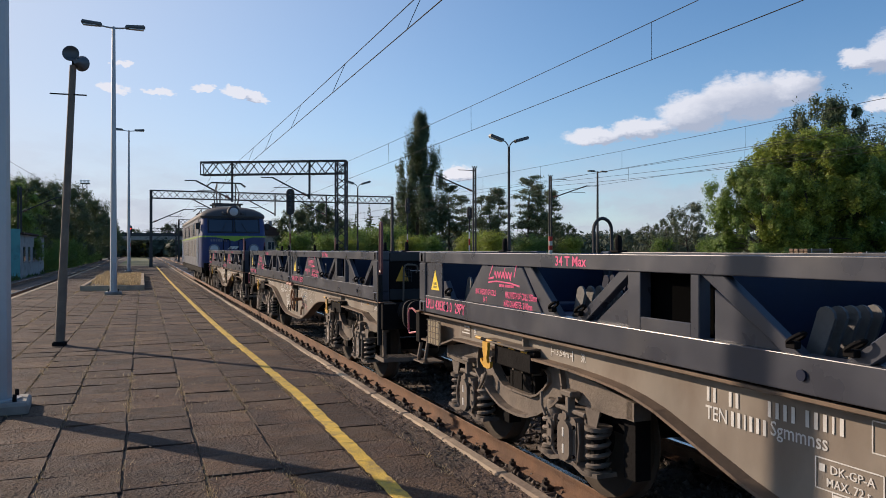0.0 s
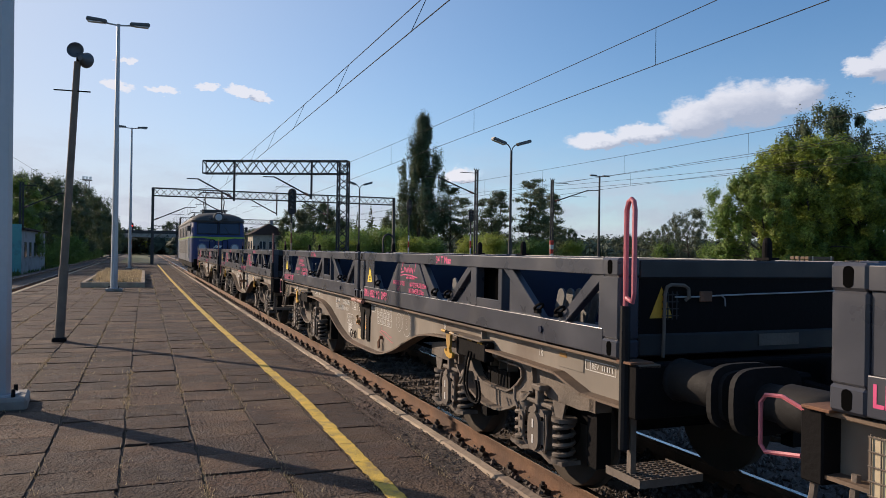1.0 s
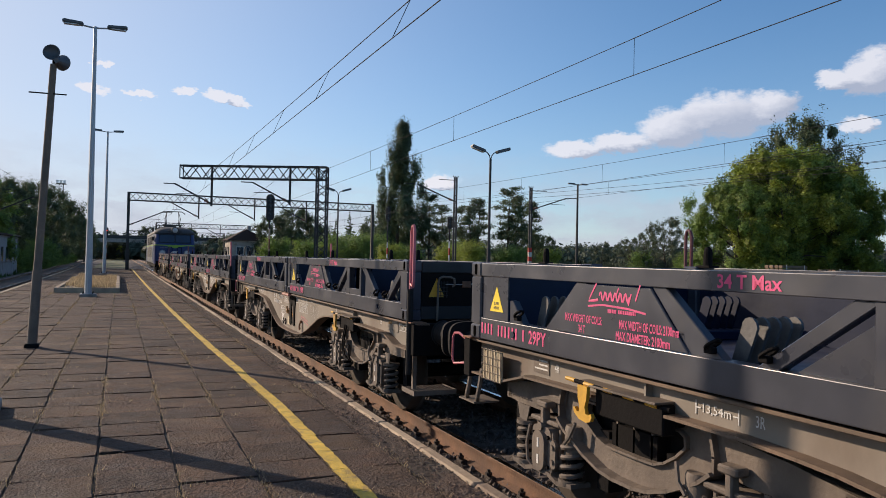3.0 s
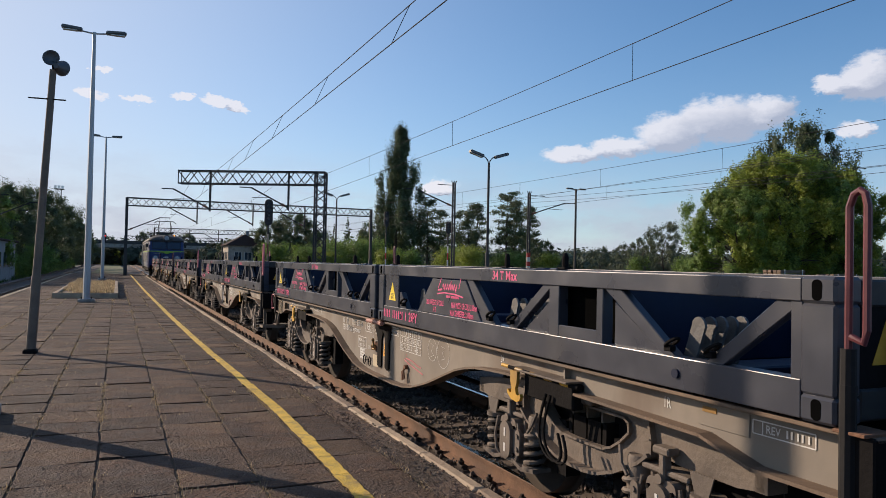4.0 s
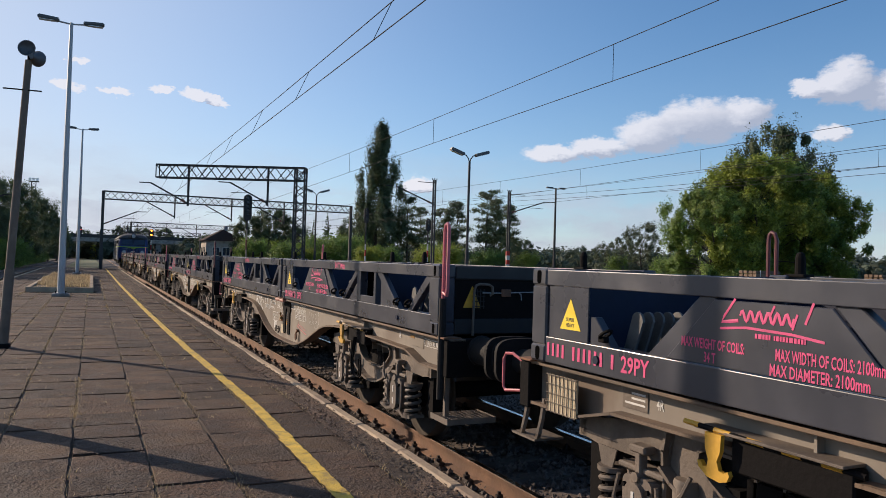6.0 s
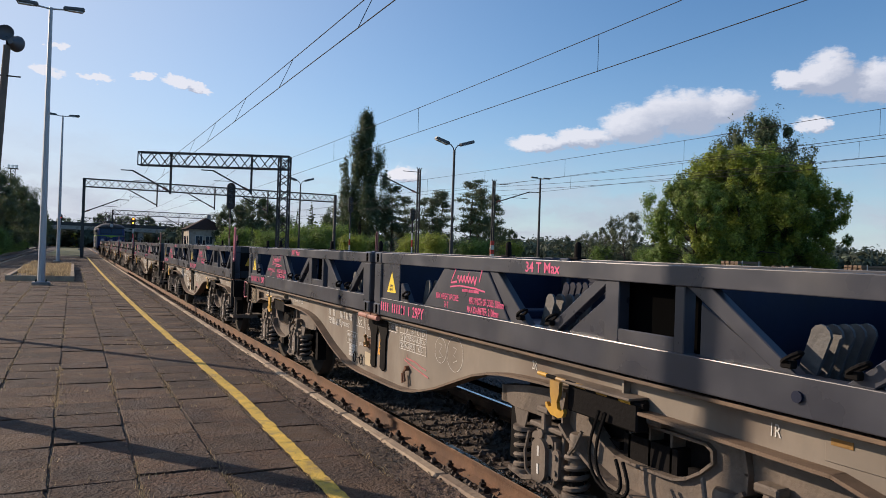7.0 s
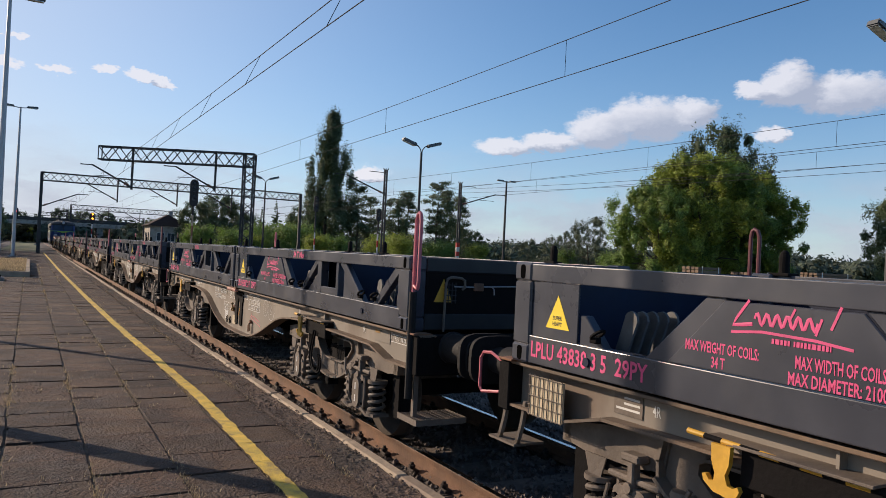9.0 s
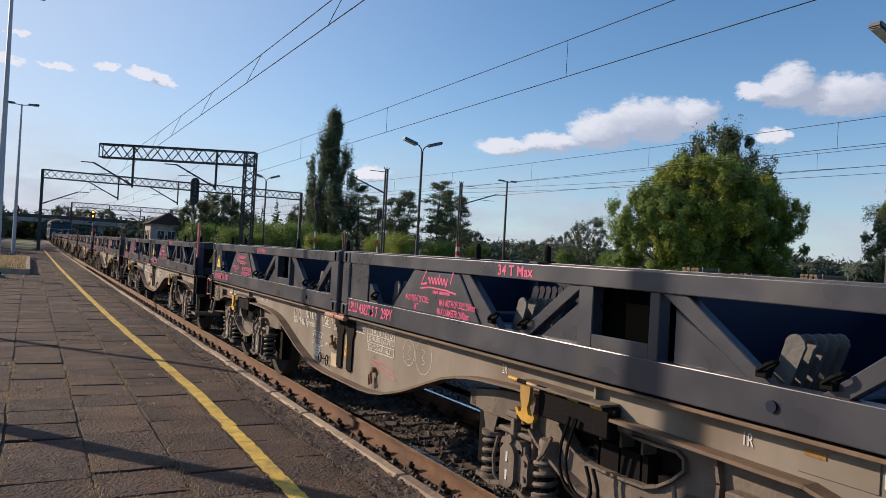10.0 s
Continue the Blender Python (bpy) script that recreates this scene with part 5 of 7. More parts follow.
    prism(cs, [(-0.055, -0.085), (0.055, -0.085), (0.0, 0.095)], "z", 0, 0.001)
    cs = on_side("warning_triangle", mesh_of("warning_triangle", cs, M_AMBER), root, 6.732, 0.81, gx, "amber warning triangle")
    o = new("wording", TXT["c"])
    o.parent, o.location = cs, (0, -0.03, 0.0015)
    on_side("note_plate", mesh_of("note_plate", boxes((-0.09, 0.09, -0.07, 0.07, 0, 0.002)), M_CAGE), root, 6.4, 0.634, gx, "cream note plate")
    kg = on_side("data_table", grid((-0.13, 0.13), (-0.042, 0.042)), root, 7.06, 1.045, gx, "white framed weight")
    o = new("wording", TXT["kg"])
    o.parent, o.location = kg, (0, 0, 0.001)
    tb = on_side("data_table", grid((-0.30, -0.19, -0.067, 0.055, 0.177, 0.30), (-0.114, -0.038, 0.038, 0.114)), root, 7.555, 0.98, gx, "white load limit table")
    for key, x, z in (("A", -0.128, 0.076), ("B", -0.006, 0.076), ("Cc", 0.116, 0.076), ("D", 0.238, 0.076), ("S", -0.245, 0), ("475", -0.128, 0), ("555", -0.006, 0), ("655", 0.116, 0), ("735", 0.238, 0), ("SS", -0.245, -0.076),
                      ("475", -0.128, -0.076), ("555", -0.006, -0.076), ("635", 0.177, -0.076)):
        o = new("wording", TXT[key])
        o.parent, o.location = tb, (x, z, 0.001)
    ln = on_side("data_table", mesh_of("length_mark", boxes((-0.155, -0.147, -0.038, 0.038, 0, 0.001), (0.147, 0.155, -0.038, 0.038, 0, 0.001), (-0.147, -0.115, -0.004, 0.004, 0, 0.001), (0.115, 0.147, -0.004, 0.004, 0, 0.001)), M_WHITE), root, 3.47, 1.05, gx)
    o = new("wording", TXT["len"])
    o.parent, o.location = ln, (0, 0, 0.001)
    for key, yl in (("3R", 3.76), ("4R", 1.93), ("2R", 9.62), ("1R", 11.6)):
        on_side("wording", TXT[key], root, yl, 1.055, gx)
    rv = on_side("data_table", grid((-0.18, -0.12, 0.18), (-0.033, 0.033), ((0.02, 0.03, -0.018, 0.018), (0.045, 0.055, -0.018, 0.018), (0.08, 0.09, -0.018, 0.018), (0.105, 0.115, -0.018, 0.018), (0.14, 0.15, -0.018, 0.018))), root, 12.4, 1.05, gx, "white framed revision mark")
    o = new("wording", TXT["rev"])
    o.parent, o.location = rv, (-0.055, 0, 0.001)
    mk = on_side("maker_plate", mesh_of("maker_plate", boxes((-0.11, 0.11, -0.06, 0.06, 0, 0.003)), M_BOGIE), root, 1.72, 1.05, gx, "cast maker's plate")
    for q in range(3):
        o = new("plate_line", mesh_of("plate_line", boxes((-0.03 if q < 2 else -0.09, 0.09, 0.028 - 0.03 * q, 0.04 - 0.03 * q, 0.003, 0.004)), M_WHITE))
        o.parent = mk
    part("riveted_plate", boxes((-1.096, -1.09, -12.2, -11.85, 0.985, 1.11), r=0.002), M_FRAME, root)
    part("type_plate", boxes((-1.1, -1.09, -11.98, -11.88, 1.06, 1.09)), M_BRASS, root, "small brass plate")
    for yl, rr in ((8.15, 0.11), (8.42, 0.145)):
        ring = bmesh.new()
        tube(ring, [(rr * math.cos(q), rr * math.sin(q), 0) for q in [2 * math.pi * k / 24 for k in range(25)]], 0.0025, 4)
        tube(ring, [(-0.04, 0.06, 0), (0.03, 0.05, 0), (-0.02, -0.01, 0), (0.04, -0.05, 0), (-0.03, -0.07, 0)], 0.0025, 4)
        for v in ring.verts:
            v.co.z *= 0.1
        on_side("chalk_ring", mesh_of("chalk_ring", ring, M_WHITE), root, yl, 0.96, gx, "chalked ring")
    sm = bmesh.new()
    tube(sm, [(-0.25, 0.03, 0), (-0.1, 0.0, 0), (0.1, -0.03, 0), (0.3, -0.06, 0)], 0.008, 4)
    tube(sm, [(-0.18, 0.09, 0), (-0.2, 0.05, 0), (0.0, 0.04, 0), (0.15, 0.01, 0), (0.25, 0.0, 0)], 0.006, 4)
    for v in sm.verts:
        v.co.z *= 0.08
    on_side("brand_stroke", mesh_of("brand_stroke", sm, M_PINKRAIL), root, 7.62, 0.74, gx, "faint pink brush stroke")
    return root, ws


def locomotive():
    """An electric locomotive; origin at its rear buffers, rail level; runs forward along +y."""
    root = thing("locomotive", "blue and silver electric locomotive with lime stripe and raised pantograph", "locomotive")
    LB, y0 = 18.0, 0.62
    y1 = y0 + LB
    half = 1.5
    def outline(ye, yc, hw, r, sy):
        """Plan of one cab: rounded front at ye, cut square at yc; sy points outwards."""
        arc = [math.pi / 2 * k / 5 for k in range(6)]
        left = [(-hw + r - r * math.cos(a), ye - sy * (r - r * math.sin(a))) for a in arc]
        return [(-hw, yc)] + left + [(-x, y) for x, y in left[::-1]] + [(hw, yc)]

    def shell(levels, ye, yc, sy):
        bm = bmesh.new()
        rings = [[bm.verts.new((x, y, z)) for x, y in outline(ye - sy * inset, yc, hw, r, sy)] for z, inset, hw, r in levels]
        for a, b in zip(rings, rings[1:]):
            for k in range(len(a)):
                j = (k + 1) % len(a)
                bm.faces.new((a[k], a[j], b[j], b[k]))
        bm.faces.new(rings[0][::-1])
        bm.faces.new(rings[-1])
        return bm

    cab = 2.0
    body = part("body", boxes((-1.485, 1.485, y0 + cab, y1 - cab, 1.0, 3.32), r=0.03), M_SILVER, root)
    roof = [(3.3, 0.24, 1.47, 0.45), (3.4, 0.2, 1.5, 0.45), (3.5, 0.26, 1.46, 0.5), (3.64, 0.42, 1.32, 0.6), (3.76, 0.66, 1.1, 0.7), (3.85, 1.0, 0.8, 0.6), (3.9, 1.4, 0.45, 0.35)]
    for sy, ye in ((-1, y0), (1, y1)):
        yc = ye - sy * cab
        part("cab_lower", shell([(1.0, 0.03, 1.47, 0.34), (1.2, 0.0, 1.49, 0.36), (2.4, 0.0, 1.49, 0.36)], ye, yc, sy), M_BLUE, body, "dark blue cab front", True)
        part("stripe", shell([(2.4, -0.008, 1.498, 0.36), (2.47, 0.0, 1.496, 0.36)], ye, yc, sy), M_LIME, body, "lime green stripe")
        part("cab_upper", shell([(2.47, 0.01, 1.488, 0.36), (2.6, 0.05, 1.48, 0.37), (3.3, 0.3, 1.45, 0.42)], ye, yc, sy), M_BLUE, body, "", True)
        part("cab_roof", shell(roof, ye, yc, sy), M_ROOF, root, "grimy rounded cab roof", True)
        bm = bmesh.new()
        prism(bm, [(-0.85, 2.402), (0.85, 2.402), (0.3, 2.3), (0.0, 2.2), (-0.3, 2.3)], "y", ye + sy * 0.006, ye - sy * 0.05)
        part("stripe_wedge", bm, M_LIME, body, "lime green wedge")
        for sx in (-1, 1):
            tilt = Matrix.Translation((sx * 0.6, ye - sy * 0.165, 2.95)) @ Matrix.Rotation(sy * radians(19.6), 4, "X")
            bm = bmesh.new()
            bbox(bm, -0.55, 0.55, -0.03, 0.03, -0.33, 0.31, r=0.025, m=tilt)
            win = part("cab_window", bm, M_GLASS, body, "cab windscreen reflecting the sky")
            bm = bmesh.new()
            for q in ((-0.57, 0.57, 0.31, 0.345), (-0.57, 0.57, -0.365, -0.33), (-0.585, -0.55, -0.365, 0.345), (0.55, 0.585, -0.365, 0.345)):
                box(bm, q[0], q[1], -0.036, 0.036, q[2], q[3], tilt)
            part("window_rubber", bm, M_BLACK, win)
            bm = bmesh.new()
            rod(bm, tilt @ Vector((0.0, sy * 0.05, -0.36)), tilt @ Vector((-sx * 0.25, sy * 0.05, 0.1)), 0.012, seg=5)
            part("wiper", bm, M_BLACK, win)
            part("corner_window", boxes((sx * 1.485, sx * 1.4, ye - sy * 0.62, ye - sy * 1.25, 2.56, 3.16), r=0.03), M_GLASS, body, "cab side window")
            part("cab_door", boxes((sx * 1.502, sx * 1.42, ye - sy * 1.4, ye - sy * 1.95, 1.15, 3.2), r=0.012), M_SILVER, body)
            bm = bmesh.new()
            for q in (1.36, 1.99):
                rod(bm, (sx * 1.53, ye - sy * q, 1.2), (sx * 1.53, ye - sy * q, 2.4), 0.016, seg=6)
            part("grab_rail", bm, M_LENS, body)
            bm = bmesh.new()
            bbox(bm, sx * 1.5, sx * 1.68, ye - sy * 0.5, ye - sy * 0.55, 2.78, 3.08, r=0.02)
            rod(bm, (sx * 1.44, ye - sy * 0.55, 3.0), (sx * 1.6, ye - sy * 0.53, 3.0), 0.015, seg=6)
            part("mirror", bm, M_BLACK, body)
            bm = bmesh.new()
            lathe(bm, [(-0.06, 0.25), (0.05, 0.25), (0.06, 0.2)], (sx * 0.9, ye, 1.84), (0, sy, 0), 18)
            hl = part("headlight", bm, M_SILVER, body)
            part("headlight_lens", made(lathe, [(0, 0.19), (0.03, 0.17), (0.04, 0.08)], (sx * 0.9, ye + sy * 0.055, 1.84), (0, sy, 0), 16), M_GALV, hl)
            bm = bmesh.new()
            lathe(bm, [(0, 0.17), (0.03, 0.12), (0.5, 0.11), (0.52, 0.24), (0.56, 0.24), (0.58, 0.1)], (sx * 0.875, ye - sy * 0.02, 1.06), (0, sy, 0), 16)
            part("buffer", bm, M_DARK, root)
            bm = bmesh.new()
            bbox(bm, sx * 0.3, sx * 0.55, ye - sy * 0.55, ye - sy * 0.2, 3.42, 3.6, r=0.06)
            part("horn_cover", bm, M_ROOF, root)
        bm = bmesh.new()
        lathe(bm, [(-0.45, 0.2), (-0.1, 0.29), (0.02, 0.29), (0.06, 0.27), (0.08, 0.22)], (0, ye - sy * 0.2, 3.6), (0, sy, 0), 20)
        tl = part("top_headlight", bm, M_ROOF, root, "", True)
        part("headlight_lens", made(lathe, [(0, 0.2), (0.03, 0.17), (0.04, 0.06)], (0, ye - sy * 0.125, 3.6), (0, sy, 0), 16), M_GALV, tl)
        bm = bmesh.new()
        for q in range(3):
            prism(bm, [(-0.3 + 0.14 * q, 1.84), (-0.18 + 0.14 * q, 1.84), (-0.06 + 0.14 * q, 1.98), (-0.18 + 0.14 * q, 1.98)], "y", ye + sy * 0.012, ye - sy * 0.05)
        part("emblem", bm, M_WHITE, body, "white emblem bars")
        num = boxes(*[(-1.05 + 0.11 * k, -0.98 + 0.11 * k, ye + sy * 0.012, ye - sy * 0.05, 2.2, 2.3) for k in range(7)])
        part("number_marking", num, M_SILVER, body, "number as plain bars")
        bm = bmesh.new()
        for sx in (-1, 1):
            tube(bm, [(sx * 0.5, ye + sy * 0.02, 1.15), (sx * 0.5, ye + sy * 0.12, 1.3), (sx * 0.5, ye + sy * 0.12, 2.2), (sx * 0.45, ye + sy * 0.12, 2.3), (sx * 0.25, ye + sy * 0.12, 2.3), (sx * 0.2, ye + sy * 0.12, 2.2), (sx * 0.2, ye + sy * 0.05, 1.3)], 0.02, 6)
        part("handrail", bm, M_DARK, root)
    bm = bmesh.new()
    prof = [(-1.47, 3.3), (-1.5, 3.4), (-1.46, 3.5), (-1.32, 3.64), (-1.1, 3.76), (-0.8, 3.85), (-0.45, 3.9)]
    prism(bm, prof + [(-x, z) for x, z in prof[::-1]], "y", y0 + cab, y1 - cab)
    part("roof", bm, M_ROOF, root, "grimy grey-brown rounded roof")
    for sx in (-1, 1):
        for k in range(9):
            part("side_grille", boxes((sx * 1.5, sx * 1.46, y0 + 3.2 + 1.33 * k, y0 + 4.1 + 1.33 * k, 2.52, 3.2), r=0.02), M_GLASS if k % 3 == 1 else M_ROOF, body)
            part("side_panel", boxes((sx * 1.494, sx * 1.46, y0 + 3.25 + 1.33 * k, y0 + 4.05 + 1.33 * k, 1.45, 2.3), r=0.01), M_ROOF, body)
        part("side_stripe", boxes((sx * 1.492, sx * 1.46, y0 + cab, y1 - cab, 2.4, 2.47)), M_LIME, body, "lime green stripe")
        part("skirt", boxes((sx * 1.42, sx * 1.3, y0 + 0.3, y1 - 0.3, 0.72, 1.06)), M_DARK, root)
    ws = []
    for yb in (y0 + 4.2, y1 - 4.2):
        bg = part("bogie_frame", boxes((-1.15, -1.0, yb - 2.6, yb + 2.6, 0.55, 0.85), (1.0, 1.15, yb - 2.6, yb + 2.6, 0.55, 0.85), (-1.1, 1.1, yb - 0.3, yb + 0.3, 0.5, 0.9), r=0.02), M_DARK, root)
        for k in (-1.75, 0, 1.75):
            bm = bmesh.new()
            rod(bm, (-0.9, 0, 0), (0.9, 0, 0), 0.09, seg=12)
            w = part("wheelset", bm, M_DARK, root)
            w.location = (0, yb + k, 0.6)
            for sx in (-1, 1):
                wh = new("wheel", WHEEL)
                wh.parent = w
                ty = new("tyre", TYRE)
                ty.parent = wh
                wh.matrix_basis = Matrix.Translation((sx * 0.7525, 0, 0)) @ (Matrix.Rotation(math.pi, 4, "Z") if sx > 0 else Matrix.Identity(4)) @ Matrix.Diagonal((1, 1.3, 1.3, 1))
                part("axle_box", boxes((sx * 1.16, sx * 1.24, yb + k - 0.18, yb + k + 0.18, 0.45, 0.75), r=0.04), M_BOGIE, bg)
            ws.append(w)
    part("undergear", boxes((-1.0, 1.0, y0 + 7, y1 - 7, 0.35, 1.0), (-1.35, 1.35, y0 - 0.05, y0 + 0.1, 0.85, 1.2), (-1.35, 1.35, y1 - 0.1, y1 + 0.05, 0.85, 1.2)), M_DARK, root)
    for yc, up in ((y0 + 3.6, True), (y1 - 3.6, False)):
        bm = bmesh.new()
        box(bm, -0.75, 0.75, yc - 0.7, yc - 0.62, 4.08, 4.16)
        box(bm, -0.75, 0.75, yc + 0.62, yc + 0.7, 4.08, 4.16)
        for sx in (-0.6, 0.6):
            rod(bm, (sx, yc - 0.66, 3.9), (sx, yc - 0.66, 4.12), 0.05)
            rod(bm, (sx, yc + 0.66, 3.9), (sx, yc + 0.66, 4.12), 0.05)
            box(bm, sx - 0.03, sx + 0.03, yc - 0.7, yc + 0.7, 4.1, 4.16)
        top = 5.2 if up else 4.42
        mid = 4.65 if up else 4.28
        for sx in (-0.5, 0.5):
            for sy in (-1, 1):
                rod(bm, (sx, yc + sy * 0.62, 4.15), (sx * 1.1, yc + sy * (0.95 if not up else 0.8), mid), 0.032, seg=6)
                rod(bm, (sx * 1.1, yc + sy * (0.95 if not up else 0.8), mid), (sx * 0.9, yc + sy * 0.05, top), 0.026, seg=6)
        for dy in (-0.12, 0.12):
            tube(bm, [(-0.95, yc + dy, top - 0.14), (-0.72, yc + dy, top + 0.04), (0.72, yc + dy, top + 0.04), (0.95, yc + dy, top - 0.14)], 0.03, 6)
        part("pantograph", bm, M_STEEL, root, "raised pantograph" if up else "folded pantograph")
    part("roof_gear", boxes((-0.4, 0.4, y0 + 5.6, y0 + 8.5, 3.95, 4.15), (-0.5, 0.5, y0 + 9.5, y0 + 12, 3.95, 4.18), r=0.03), M_ROOF, root)
    return root, ws


WHEEL, TYRE = wheel_mesh()
lettering()
N_FIRST, N_LAST = -1, 8
WAGONS, TRAYS, SETS = [], [], []
w0, s0 = wagon()
t0 = tray()


def start_pose(n):
    return Matrix.Translation((0, 21.78 - n * LW, 0))


SERIALS = {(1, 0): "LPLU 43838 2 0", (2, 0): "LPLU 438204 2", (6, 1): "LPLU 43818 2 7", (1, 1): "LPLU 43821 9 2", (4, 0): "LPLU 43815 5 5", (4, 1): "LPLU 43816 2 1", (6, 0): "LPLU 43835 9 0", (7, 0): "LPLU 43838 3 5", (7, 1): "LPLU 43827 5 7"}
pink_rail = {}
for n in range(N_FIRST, N_LAST + 1):
    w = w0 if n == N_FIRST else copy_thing(w0, Matrix.Identity(4))
    WAGONS.append((w, n))
    if n in (1, 2, 4, 6):
        for ob in w.children_recursive:
            if ob.name.startswith("handrail") and not ob.name.startswith("handrail_post") and (n > 1 or ob.data.vertices[0].co.x < 0):
                if ob.data.name not in pink_rail:
                    pink_rail[ob.data.name] = ob.data.copy()
                ob.data = pink_rail[ob.data.name]
                ob.data.materials[0] = M_PINKRAIL
                ob["label"] = "faded pink bent handrail"
    if n == 1:
        for ob in w.children_recursive:
            if ob.name.startswith("handrail") and not ob.name.startswith("handrail_post") and ob.data.vertices[0].co.x > 0:
                bm = bmesh.new()
                tube(bm, [(1.0, -0.72, 1.45)] + [(1.125 - 0.125 * math.cos(q), -0.72, 2.05 + 0.14 * math.sin(q)) for q in [math.pi * k / 10 for k in range(11)]] + [(1.26, -0.72, 1.45)], 0.021, 8)
                ob.data = mesh_of("handrail", bm, M_BLACK, True)
                ob["label"] = "broad dark bent handrail hoop"
    SETS += [(c, 0.46) for c in w.children if c.name.startswith("wheelset")]
    for k, off in enumerate((E0, E0 + TL + GAP)):
        t = t0 if (n == N_FIRST and k == 0) else copy_thing(t0, Matrix.Identity(4))
        TRAYS.append((t, n, off))
        serial = SERIALS.get((n, k))
        if serial:
            for ob in t.children:
                if ob.name.startswith("serial_marking"):
                    ob.data = text_mesh(serial, 0.69, 0.1, M_PINK)
        if (n, k) == (7, 1):
            plain = [ob for ob in t.children if ob.name.startswith("warning_triangle") and ob.data.vertices[0].co.y > -1]
            for ob in plain:
                for c in list(ob.children) + [ob]:
                    bpy.data.objects.remove(c)
LOCO, ls = locomotive()
SETS += [(w, 0.6) for w in ls]

# white spray-can scrawl on one girder alone
bm = bmesh.new()
for stroke in (((-0.33, -0.06), (-0.3, 0.08), (-0.24, 0.09), (-0.22, -0.05)), ((-0.33, 0.0), (-0.2, 0.02)), ((-0.17, 0.09), (-0.03, 0.08), (-0.15, -0.06), (0.0, -0.07)), ((0.04, -0.08), (0.06, 0.08), (0.17, 0.07), (0.15, 0.0), (0.06, -0.01), (0.2, -0.1), (0.3, -0.14)), ((0.24, 0.03), (0.3, 0.06), (0.33, -0.02))):
    for (xa, ya), (xb, yb) in zip(stroke, stroke[1:]):
        ln = math.hypot(xb - xa, yb - ya)
        box(bm, -ln / 2 - 0.008, ln / 2 + 0.008, -0.011, 0.011, 0, 0.001, Matrix.Translation(((xa + xb) / 2, (ya + yb) / 2, 0)) @ Matrix.Rotation(math.atan2(yb - ya, xb - xa), 4, "Z"))
on_side("graffiti", mesh_of("graffiti", bm, M_WHITE), [w for w, n in WAGONS if n == 4][0], 4.52, 0.985, -1.0935, "white sprayed scrawl")

# a spoked parking brake wheel on the second wagon alone
bm = bmesh.new()
tube(bm, [(-1.27, -7.35 + 0.19 * math.cos(q), 0.86 + 0.19 * math.sin(q)) for q in [2 * math.pi * k / 24 for k in range(25)]], 0.014, 6)
for k in range(5):
    q = 2 * math.pi * k / 5
    rod(bm, (-1.25, -7.35, 0.86), (-1.27, -7.35 + 0.19 * math.cos(q), 0.86 + 0.19 * math.sin(q)), 0.011, seg=5)
rod(bm, (-1.08, -7.35, 0.86), (-1.29, -7.35, 0.86), 0.03, seg=8)
part("brake_wheel", bm, M_RUST, WAGONS[1][0], "rusty spoked brake wheel")

# ---- things beside the tracks ----
def tall_lamp(name_at, height, arm_dir=1.0, facing=0.0):
    """A tapered octagonal platform lamp with two flat heads on a crossbar."""
    x, y = name_at
    root = thing("street_lamp", "tall pale grey tapered platform lamp with two flat heads", "street lamp", "lamps along the platform", at=(x, y, PZ))
    bm = bmesh.new()
    bbox(bm, -0.27, 0.27, -0.27, 0.27, -0.02, 0.1, r=0.025)
    part("plinth", bm, M_CONC, root, "concrete plinth")
    bm = bmesh.new()
    rod(bm, (0, 0, 0.1), (0, 0, 0.118), 0.2, seg=8)
    part("base_plate", bm, M_GALV, root)
    for sx in (-1, 1):
        for sy in (-1, 1):
            bm = bmesh.new()
            rod(bm, (sx * 0.15, sy * 0.15, 0.1), (sx * 0.15, sy * 0.15, 0.17), 0.02, seg=6)
            part("bolt", bm, M_DARK, root)
    bm = bmesh.new()
    rod(bm, (0, 0, 0.115), (0, 0, height - PZ), 0.118, 0.055, seg=8)
    part("pole", bm, M_GALV, root)
    bm = bmesh.new()
    tube(bm, [(-0.62, 0, height - PZ + 0.02), (-0.1, 0, height - PZ - 0.04), (0.1, 0, height - PZ - 0.04), (0.62, 0, height - PZ + 0.02)], 0.028, 8)
    part("crossbar", bm, M_GALV, root)
    for s in (-1, 1):
        bm = bmesh.new()
        m = Matrix.Translation((s * 0.68, 0, height - PZ + 0.05)) @ Matrix.Rotation(-s * radians(4), 4, "Y")
        v = box(bm, -0.32, 0.32, -0.13, 0.13, -0.055, 0.06, m)
        bmesh.ops.bevel(bm, geom=bm.edges[:], offset=0.03, segments=2, affect="EDGES")
        hd = part("lamp_head", bm, M_LAMPHEAD, root)
        part("lens", boxes((s * 0.5, s * 0.95, -0.1, 0.1, height - PZ - 0.028, height - PZ - 0.012)), M_LENS, hd)
    root.rotation_euler = (0, 0, radians(facing))
    return root


